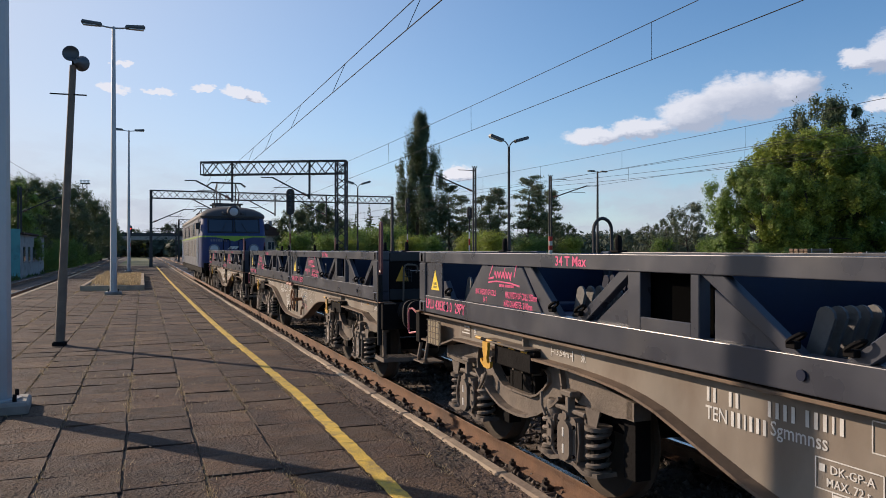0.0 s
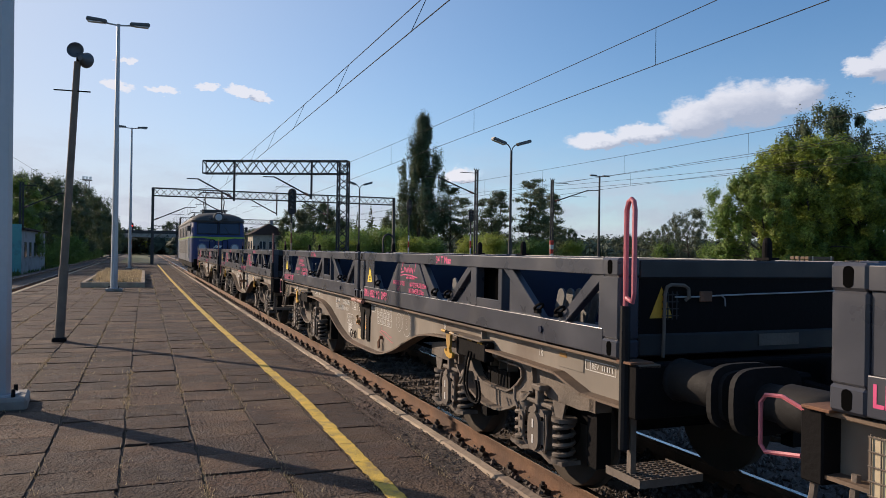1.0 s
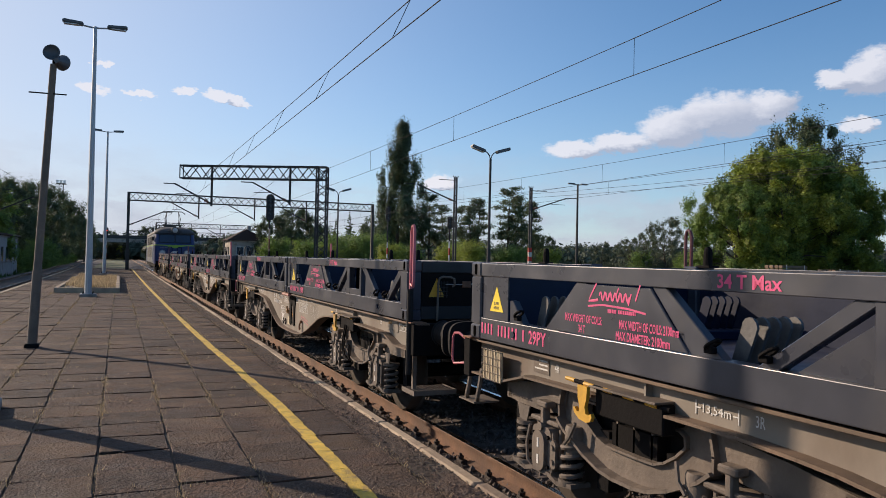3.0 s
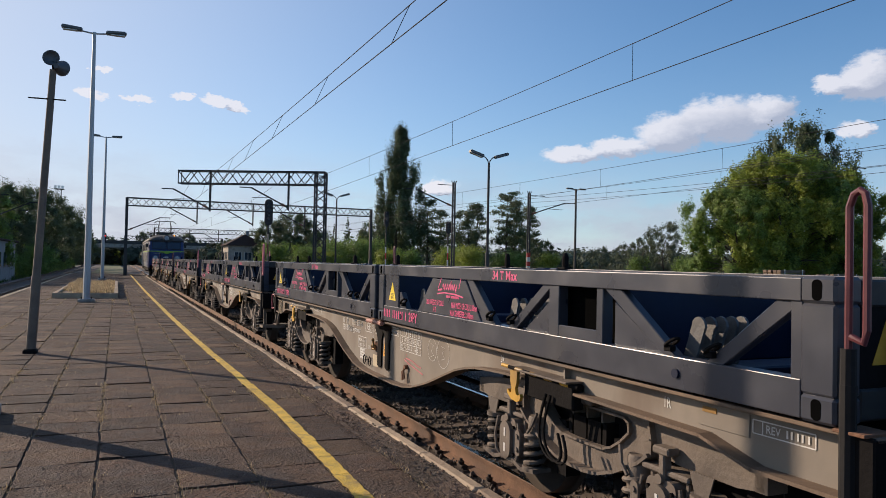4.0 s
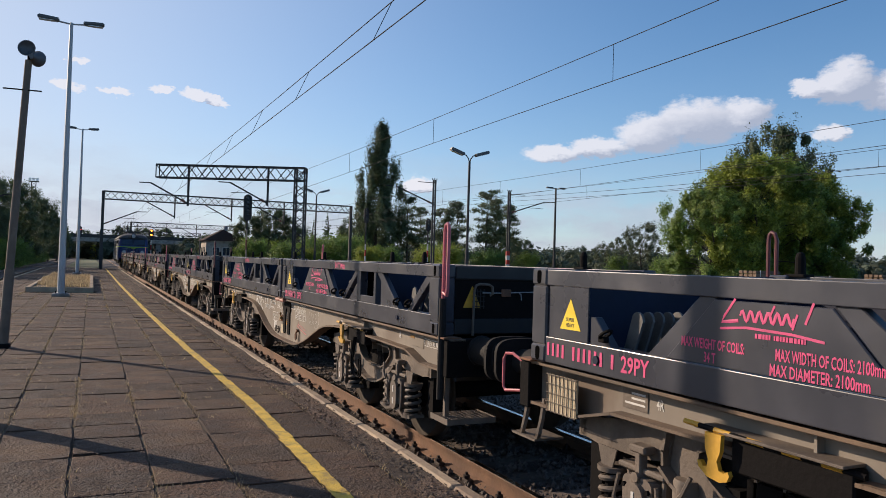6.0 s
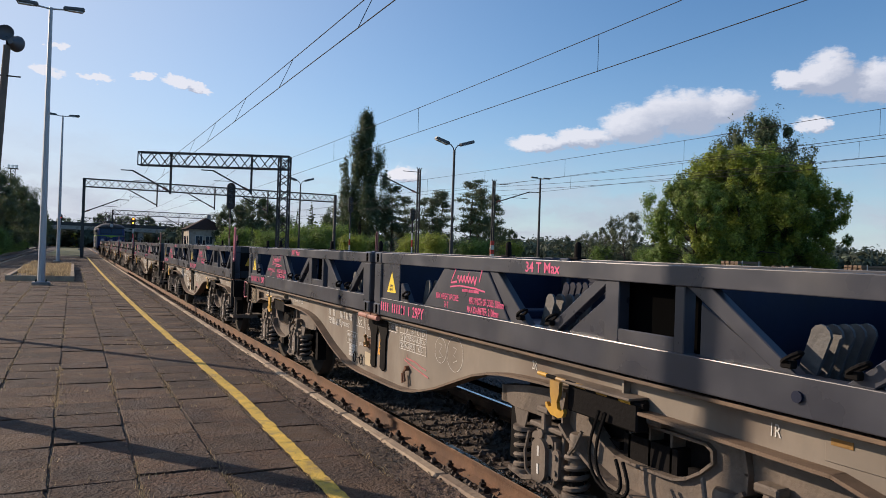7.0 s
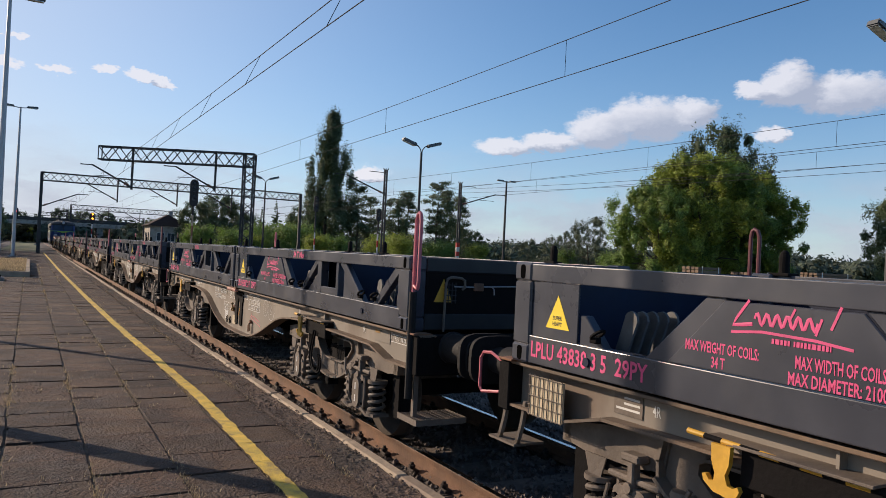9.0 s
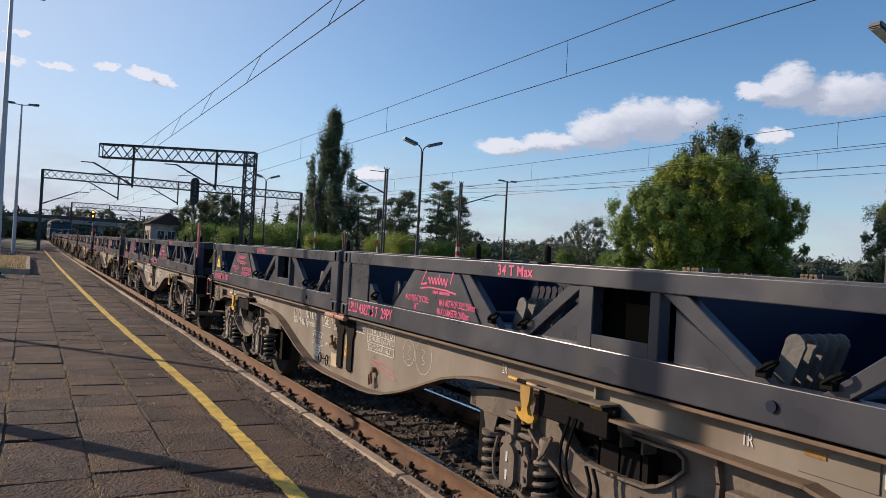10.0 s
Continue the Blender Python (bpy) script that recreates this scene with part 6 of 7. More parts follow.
def loudspeaker_post():
    root = thing("loudspeaker_post", "leaning weathered brown post carrying two round loudspeakers", "loudspeaker", at=(-5.18, 13.17, PZ))
    lean = 0.19
    bm = bmesh.new()
    rod(bm, (0, 0, -0.05), (lean * 0.26, 0, 1.2), 0.072, 0.07, seg=12)
    rod(bm, (lean * 0.26, 0, 1.2), (lean, 0, 4.45), 0.06, 0.05, seg=12)
    part("post", bm, M_POLE, root, "", True)
    part("foot_collar", boxes((-0.1, 0.1, -0.1, 0.1, -0.02, 0.07), r=0.02), M_DARK, root)
    bm = bmesh.new()
    rod(bm, (lean - 0.33, 0, 3.98), (lean + 0.2, -0.05, 3.98), 0.011, seg=6)
    part("crossbar", bm, M_DARK, root)
    bm = bmesh.new()
    tube(bm, [(lean, 0, 4.4), (lean, 0, 4.58)], 0.02, 6)
    part("bracket", bm, M_DARK, root)
    for dx, dz, d in ((-0.02, 4.62, Vector((-0.15, -1, 0.1))), (0.1, 4.5, Vector((0.45, 1, 0.05)))):
        bm = bmesh.new()
        lathe(bm, [(-0.13, 0.04), (-0.08, 0.05), (-0.02, 0.095), (0.05, 0.122), (0.062, 0.126), (0.066, 0.115), (0.025, 0.09), (0.0, 0.03)], (lean + dx, 0, dz), d.normalized(), 20)
        part("horn", bm, M_LAMPHEAD, root, "grey round loudspeaker horn", True)
    return root


def twin_lamp(x, y, top, arms=1.25, drop=0.55):
    """A dark pole that splits into two curved arms with flat heads."""
    root = thing("street_lamp", "dark pole with two curved arms and flat lamp heads", "street lamp", "lamps on the far platform", at=(x, y, GROUND))
    bm = bmesh.new()
    rod(bm, (0, 0, 0), (0, 0, 3.0), 0.13, 0.12, seg=12)
    rod(bm, (0, 0, 3.0), (0, 0, top - drop - GROUND), 0.085, 0.075, seg=12)
    part("pole", bm, M_STEEL, root)
    part("fuse_box", boxes((-0.12, 0.12, -0.16, -0.1, 0.9, 1.4), r=0.01), M_GREYWALL, root)
    for s in (-1, 1):
        bm = bmesh.new()
        h = top - drop - GROUND
        tube(bm, [(0, 0, h - 0.1), (s * 0.08, 0, h + 0.2), (s * 0.25, 0, h + 0.4), (s * 0.55, 0, h + 0.5), (s * 0.75, 0, h + 0.55)], 0.035, 8)
        arm = part("arm", bm, M_STEEL, root)
        bm = bmesh.new()
        m = Matrix.Translation((s * (arms - 0.35), 0, h + 0.6)) @ Matrix.Rotation(-s * radians(17), 4, "Y")
        box(bm, -0.5, 0.5, -0.2, 0.2, -0.1, 0.1, m)
        bmesh.ops.bevel(bm, geom=bm.edges[:], offset=0.04, segments=2, affect="EDGES")
        part("lamp_head", bm, M_LAMPHEAD, arm)
        bm = bmesh.new()
        box(bm, -0.42, 0.42, -0.15, 0.15, -0.115, -0.1, m)
        part("lens", bm, M_LENS, arm)


def tee_lamp(x, y, top):
    root = thing("street_lamp", "slim lattice-like pole with a straight crossbar of two lamps", "street lamp", at=(x, y, GROUND))
    h = top - GROUND
    bm = bmesh.new()
    rod(bm, (0, 0, 0), (0, 0, h), 0.13, 0.08, seg=8)
    part("pole", bm, M_STEEL, root)
    bm = bmesh.new()
    rod(bm, (-0.5, 0, h - 0.05), (0.5, 0, h - 0.05), 0.03)
    part("crossbar", bm, M_STEEL, root)
    for s in (-1, 1):
        part("lamp_head", boxes((s * 0.35, s * 1.0, -0.14, 0.14, h - 0.06, h + 0.07), r=0.03), M_LAMPHEAD, root)


def lattice(bm, p0, p1, w, h, bays, bar=0.05, web=0.03):
    """A square lattice girder between two points: four chords, zigzag webs; w across, h high (or deep)."""
    p0, p1 = Vector(p0), Vector(p1)
    d = (p1 - p0).normalized()
    up = Vector((0, 0, 1)) if abs(d.z) < 0.5 else Vector((1, 0, 0))
    side = d.cross(up).normalized()
    offs = [side * a * w / 2 + up * b * h / 2 for a, b in ((-1, -1), (1, -1), (1, 1), (-1, 1))]
    for o in offs:
        beam(bm, p0 + o, p1 + o, bar, bar)
    for i in range(4):
        a, b = offs[i], offs[(i + 1) % 4]
        for k in range(bays):
            q0, q1 = p0 + (p1 - p0) * k / bays, p0 + (p1 - p0) * (k + 1) / bays
            beam(bm, (q0 + a) if k % 2 else (q0 + b), (q1 + b) if k % 2 else (q1 + a), web, web)
    for t in (0, 1):
        for i in range(4):
            q = p0 + (p1 - p0) * t
            beam(bm, q + offs[i], q + offs[(i + 1) % 4], web, web)


def cantilever(parent, x, y, z, dx, dz=0.0):
    """A bracket arm with insulators that holds contact and carrier wire."""
    bm = bmesh.new()
    beam(bm, (x, y, z), (x + dx * 1.15, y, z + 1.25), 0.09, 0.09)
    beam(bm, (x + dx * 1.15, y, z + 1.25), (x + dx * 1.5, y, z + 1.27), 0.06, 0.06)
    beam(bm, (x + dx * 0.55, y, z + 0.62), (x + dx * 1.1, y, z + 0.62), 0.035, 0.035)
    part("bracket_arm", bm, M_STEEL, parent)
    bm = bmesh.new()
    for k in range(4):
        rod(bm, (x + dx * (0.1 + 0.03 * k), y, z + 0.11 + 0.033 * k), (x + dx * (0.115 + 0.03 * k), y, z + 0.125 + 0.033 * k), 0.09, seg=8)
    part("insulator", bm, M_INSUL, parent)


def gantry(y, xl, xr, z0, z1, left_leg, right_leg, hangers, lattice_leg):
    root = thing("catenary_gantry", "dark steel lattice gantry spanning the tracks and carrying the overhead line", "gantry", "gantries over the tracks", at=(0, y, 0))
    bm = bmesh.new()
    bays = int((xr - xl) / 0.62)
    lattice(bm, (xl, 0, (z0 + z1) / 2), (xr, 0, (z0 + z1) / 2), 0.5, z1 - z0, bays, 0.085, 0.05)
    part("girder", bm, M_STEEL, root)
    for x, on in ((xl, left_leg), (xr, right_leg)):
        if on:
            bm = bmesh.new()
            if lattice_leg:
                lattice(bm, (x - 0.3, 0, GROUND), (x - 0.3, 0, z1), 0.55, 0.62, 16, 0.09, 0.05)
            else:
                beam(bm, (x, 0, GROUND), (x, 0, z1 + 0.03), 0.24, 0.24)
                beam(bm, (x, 0, GROUND), (x, 0, 2.0), 0.28, 0.28)
            lg = part("leg", bm, M_STEEL, root)
            part("footing", boxes((x - 0.55, x + 0.35, -0.4, 0.4, GROUND - 0.2, GROUND + 0.25), r=0.03), M_CONC, root)
    for x, z in hangers:
        bm = bmesh.new()
        beam(bm, (x, 0, z), (x, 0, z1 + 0.05), 0.11, 0.11)
        part("hanger", bm, M_STEEL, root)
        cantilever(root, x, 0.0, z + 0.15, -2.1)
    return root


def mast(x, y, top, arm_dx, banded=False):
    root = thing("catenary_mast", "dark steel overhead line mast" + (" with red and white bands" if banded else " with bracket arm"), "mast", "masts beside the tracks", at=(x, y, 0))
    bm = bmesh.new()
    for s in (-1, 1):
        beam(bm, (s * 0.11, 0, GROUND), (s * 0.09, 0, top), 0.06, 0.14)
    n = 14
    for k in range(n):
        z = GROUND + (top - GROUND) * (k + 0.5) / n
        beam(bm, (-0.11, 0, z), (0.11, 0, z + 0.2), 0.03, 0.03)
    part("pole", bm, M_STEEL, root)
    part("footing", boxes((-0.35, 0.35, -0.35, 0.35, GROUND - 0.2, GROUND + 0.3), r=0.03), M_CONC, root)
    cantilever(root, 0, 0, top - 2.0, arm_dx)
    bm = bmesh.new()
    beam(bm, (0, 0, top - 0.25), (arm_dx * 0.5, 0, top - 0.25), 0.05, 0.05)
    for k in range(3):
        rod(bm, (-0.2 + 0.2 * k, 0, top), (-0.2 + 0.2 * k, 0, top + 0.12), 0.04, seg=6)
    part("top_gear", bm, M_STEEL, root)
    if banded:
        for k in range(6):
            part("colour_band", boxes((-0.16, 0.16, -0.1, 0.1, 0.6 + 0.4 * k, 1.0 + 0.4 * k)), M_REDPAINT if k % 2 else M_WHITE, root)


def signal(x, y, top, lights, lit=None, lit_mat=None, banded=True, slim=False):
    """A colour-light signal: black back-board with hooded lamps on a banded post. Lamps face the camera side."""
    root = thing("railway_signal", "black colour-light railway signal on a banded post", "signal", "signals beside the tracks", at=(x, y, 0))
    h = 0.24 * lights + 0.14
    bm = bmesh.new()
    pts = []
    for a in [math.pi * k / 10 for k in range(11)]:
        pts.append((0.24 * math.cos(a), top - 0.24 + 0.24 * math.sin(a)))
    for a in [math.pi + math.pi * k / 10 for k in range(11)]:
        pts.append((0.24 * math.cos(a), top - h + 0.24 * math.sin(a)))
    prism(bm, pts, "y", 0.02, -0.06)
    part("back_board", bm, M_BLACK, root)
    part("lamp_case", boxes((-0.15, 0.15, 0.02, 0.2, top - h - 0.1, top - 0.12), r=0.02), M_BLACK, root)
    for k in range(lights):
        z = top - 0.2 - 0.25 * k
        bm = bmesh.new()
        lathe(bm, [(0, 0.1), (0.02, 0.1), (0.03, 0.06)], (0, -0.055, z), (0, -1, 0), 14)
        on = lit is not None and k in lit
        lens = part("signal_lens", bm, lit_mat if on else M_GLASS, root, "lit signal lamp" if on else "")
        bm = bmesh.new()
        for a in range(9):
            q0, q1 = math.pi * a / 9, math.pi * (a + 1) / 9
            p = [(0.115 * math.cos(q0), -0.06, z + 0.115 * math.sin(q0)), (0.115 * math.cos(q1), -0.06, z + 0.115 * math.sin(q1)), (0.115 * math.cos(q1), -0.26, z + 0.1 * math.sin(q1)), (0.115 * math.cos(q0), -0.26, z + 0.1 * math.sin(q0))]
            f = [bm.verts.new(v) for v in p]
            g = [bm.verts.new((v[0] * 1.06, v[1], z + (v[2] - z) * 1.06)) for v in p]
            bm.faces.new(f)
            bm.faces.new(g[::-1])
            for i in range(4):
                bm.faces.new((f[i], g[i], g[(i + 1) % 4], f[(i + 1) % 4]))
        part("hood", bm, M_BLACK, root)
    bm = bmesh.new()
    rod(bm, (0, 0.05, GROUND), (0, 0.05, top - h), 0.045 if slim else 0.06, seg=10)
    part("post", bm, M_STEEL, root)
    if banded:
        for k in range(5):
            bm = bmesh.new()
            z = 0.4 + 0.6 * k
            if z + 0.6 < top - h:
                rod(bm, (0, 0.05, z), (0, 0.05, z + 0.6), 0.05 if slim else 0.066, seg=10)
                part("colour_band", bm, M_RUST if slim and k % 2 else M_REDPAINT if k % 2 else M_KERB if slim else M_WHITE, root)


def wire(name, pts, r, label):
    bm = bmesh.new()
    tube(bm, pts, r, 5)
    return tagged(part(name, bm, M_WIRE, None, label), "", "overhead wire", "overhead wires")


def sagging(p0, p1, sag, n=24):
    p0, p1 = Vector(p0), Vector(p1)
    return [p0.lerp(p1, k / n) - Vector((0, 0, 4 * sag * (k / n) * (1 - k / n))) for k in range(n + 1)]


def catenary(cx, span_ys, z_contact, z_carrier, sag, dxs=None, double=False, drop_step=5.0, r=0.008):
    """Contact wire, sagging carrier wire and droppers of one track."""
    for i, (ya, yb) in enumerate(zip(span_ys, span_ys[1:])):
        xa, xb = cx + (0.18 if i % 2 else -0.12), cx + (-0.12 if i % 2 else 0.18)
        ka, kb = xa, xb
        if dxs:
            xa, xb, ka, kb = dxs
        ca = thing("overhead_line", "sagging carrier wire and contact wire joined by droppers", "overhead wire", "overhead wires", at=(0, 0, 0))
        for d in ((-0.02, 0.02) if double else (0,)):
            bm = bmesh.new()
            tube(bm, [(xa + d, ya, z_contact), (xb + d, yb, z_contact)], r, 5)
            part("contact_wire", bm, M_WIRE, ca)
        pts = sagging((ka, ya, z_carrier), (kb, yb, z_carrier), sag)
        bm = bmesh.new()
        tube(bm, pts, r, 5)
        part("carrier_wire", bm, M_WIRE, ca)
        n = max(2, round((yb - ya) / drop_step))
        for k in range(1, n):
            t = k / n
            x = xa + (xb - xa) * t
            zz = z_carrier - 4 * sag * t * (1 - t)
            bm = bmesh.new()
            rod(bm, (x, ya + (yb - ya) * t, z_contact), (ka + (kb - ka) * t, ya + (yb - ya) * t, zz), 0.006, seg=4)
            part("dropper", bm, M_WIRE, ca)


def planter():
    root = thing("planter_island", "low kerbed island of dry yellow grass on the platform", "planter", at=(0, 0, PZ))
    x0, x1, y0, y1 = -6.1, -3.9, 30.2, 46
    for a, b, c, d in ((x0, x1, y0, y0 + 0.15), (x0, x1, y1 - 0.15, y1), (x0, x0 + 0.15, y0 + 0.15, y1 - 0.15), (x1 - 0.15, x1, y0 + 0.15, y1 - 0.15)):
        part("kerb", boxes((a, b, c, d, -0.05, 0.19), r=0.015), M_KERB, root)
    part("soil", boxes((x0 + 0.15, x1 - 0.15, y0 + 0.15, y1 - 0.15, -0.03, 0.12)), M_JOINT, root)
    rng = np.random.default_rng(8)
    blades(root, "dry_grass_tuft", rng, 18000, x0 + 0.15, x1 - 0.15, y0 + 0.15, y1 - 0.15, 0.11, 0.04, 0.24, M_STRAW, 0.011)


def blades(parent, name, rng, n, x0, x1, y0, y1, z, h0, h1, material, w=0.02):
    """Grass as many single bent blades in one piece."""
    x, y = rng.uniform(x0, x1, n), rng.uniform(y0, y1, n)
    thick = np.array([noise.noise((p * 1.3, q * 0.6, 9.0)) for p, q in zip(x, y)])
    keep = thick > rng.uniform(-0.6, 0.25, n)
    x, y, n = x[keep], y[keep], int(keep.sum())
    h, a = rng.uniform(h0, h1, n) * np.clip(0.75 + thick[keep], 0.3, 1.3), rng.uniform(0, 6.283, n)
    lean = rng.uniform(0.05, 0.5, n) * h
    dx, dy = np.cos(a), np.sin(a)
    v = np.empty((n, 5, 3))
    for k, (t, s, ww) in enumerate(((0, 0, -1), (0, 0, 1), (0.6, 0.35, -0.7), (0.6, 0.35, 0.7), (1, 1, 0))):
        v[:, k, 0] = x + dx * lean * s - dy * w * ww
        v[:, k, 1] = y + dy * lean * s + dx * w * ww
        v[:, k, 2] = z + h * t
    o = 5 * np.arange(n)
    f = [(i, i + 1, i + 3, i + 2) for i in o] + [(i + 2, i + 3, i + 4) for i in o]
    me = from_arrays(name, v.reshape(-1, 3).tolist(), [tuple(int(q) for q in t) for t in f], material)
    ob = new(name, me)
    if parent is not None:
        ob.parent = parent
    return tagged(ob, kind="stuff")


# ---- trees ----
def leaf_cloud(rng, clumps, per, size, rise=0.4, shoots=12, loose=0.3):
    """Leaf quads along short shoots that fan out and up from the heart of each clump: (centre, radii) rows. Returns verts, faces."""
    vs = []
    for (c, r) in clumps:
        n, r = per, np.array(r)
        d = rng.normal(size=(shoots, 3))
        d /= np.linalg.norm(d, axis=1)[:, None]
        d[:, 2] += rise * rng.uniform(0.3, 1.3, shoots)
        d *= rng.uniform(0.7, 1.1, shoots)[:, None]
        k = rng.integers(0, shoots, n)
        u = rng.uniform(0.1, 1.1, n) ** 0.7
        p = np.array(c) + d[k] * u[:, None] * r + rng.normal(size=(n, 3)) * r * (loose - 0.45 * loose * u)[:, None]
        nrm = (p - np.array(c)) / r * 1.1 + rng.normal(size=(n, 3)) * 0.42 + np.array([0, 0, 0.3])
        nrm /= np.linalg.norm(nrm, axis=1)[:, None]
        t = np.cross(nrm, rng.normal(size=(n, 3)))
        t /= np.linalg.norm(t, axis=1)[:, None]
        b = np.cross(nrm, t)
        s = size * rng.uniform(0.55, 1.35, n)[:, None]
        q = np.stack([p - t * s, p - b * s * 0.5 - nrm * s * 0.15, p + t * s, p + b * s * 0.5 - nrm * s * 0.15], 1)
        vs.append(q.reshape(-1, 3))
    v = np.concatenate(vs)
    f = np.arange(len(v)).reshape(-1, 4)
    return v, f


def crown_mesh(rng, shape, h, r, leaves, size, material, clump=0.27):
    """shape: round, poplar, pine, spruce or bush. Clumps fill an uneven body from trunk height up."""
    clumps = []
    n = {"round": 84, "poplar": 105, "pine": 40, "spruce": 70, "bush": 40}[shape]
    for k in range(n):
        a = rng.uniform(0, 6.283)
        u = rng.uniform(0, 1)
        if shape == "round":
            z = h * (0.16 + 0.78 * u)
            w = r * (1 - abs((u - 0.42) / 0.62) ** 2.2) ** 0.5 if abs(u - 0.42) < 0.62 else 0.1 * r
            w *= 1 + 0.2 * math.sin(3 * a + 7 * u) + 0.14 * math.sin(5 * a - 11 * u)
            q = w * rng.uniform(0.25, 1.12) ** 0.5
            c = r * clump * rng.uniform(0.4, 0.9)
            rad = (c, c, c * 1.15)
        elif shape == "poplar":
            z = h * (0.07 + 0.9 * u)
            w = r * min(1.0, 1.45 * (1 - u) ** 0.8 + 0.03, 0.6 + 1.2 * u) * (1 + 0.16 * math.sin(4 * a + 9 * u))
            q = w * rng.uniform(0.1, 0.95)
            c = r * 0.23 * rng.uniform(0.5, 1.2)
            rad = (c, c, c * 2.2)
        elif shape == "pine":
            z = h * (0.32 + 0.64 * u)
            w = r * (1.1 - 0.7 * u)
            q = w * rng.uniform(0.1, 1.0)
            c = r * 0.3 * rng.uniform(0.6, 1.25)
            rad = (c * 1.2, c * 1.2, c * 0.6)
        elif shape == "spruce":
            z = h * (0.08 + 0.9 * u)
            w = r * (1 - u) + 0.08 * r
            q = w * rng.uniform(0.3, 0.95)
            c = r * 0.26 * (1.15 - u)
            rad = (c * 1.2, c * 1.2, c * 0.5)
        else:
            z = h * rng.uniform(0.15, 0.82)
            q = r * rng.uniform(0.1, 0.85) * (1.1 - 0.5 * z / h)
            c = r * 0.34 * rng.uniform(0.6, 1.2)
            rad = (c, c, min(c, h * 0.25))
        clumps.append(((q * math.cos(a), q * math.sin(a), z), rad))
    v, f = leaf_cloud(rng, clumps, max(8, leaves // n), size)
    v[:, 2] = np.maximum(v[:, 2], 0.02)
    return from_arrays("crown", v.tolist(), f.tolist(), material), clumps


def tree_kind(seed, shape, h, r, leaves, size, material, label, category="tree", trunk=0.02):
    rng = np.random.default_rng(seed)
    root = thing("tree" if category == "tree" else "bush", label, category, "trees and bushes beside the railway")
    me, clumps = crown_mesh(rng, shape, h, r, leaves, size, material)
    bm = bmesh.new()
    top = h * (0.92 if shape in ("poplar", "spruce", "pine") else 0.6)
    r0 = max(0.05, h * trunk)
    prev, pr = Vector((0, 0, -0.2)), r0 * 1.25
    path = []
    for k in range(1, 7):
        p = Vector((rng.normal() * 0.015 * h, rng.normal() * 0.015 * h, top * k / 6))
        q = r0 * (1 - 0.82 * k / 6)
        rod(bm, prev, p, pr, q, seg=8)
        path.append((p, q))
        prev, pr = p, q
    if shape != "poplar":
        for c, rad in clumps[:: 3]:
            c = Vector(c)
            p, q = min(path, key=lambda w: abs(w[0].z - c.z * 0.75))
            mid = p.lerp(c, 0.5) + Vector((0, 0, 0.04 * h))
            rod(bm, p, mid, q * 0.5, q * 0.3, seg=5)
            rod(bm, mid, c, q * 0.3, q * 0.1, seg=5)
    part("trunk", bm, M_BARK, root)
    cr = new("crown", me)
    cr.parent = root
    return root


def plant_at(kind, x, y, scale=1.0, turn=0.0, zs=1.0):
    ob = copy_thing(kind, pose(x, y, GROUND, 0, 0, turn))
    ob.scale = (scale, scale, scale * zs)
    return ob


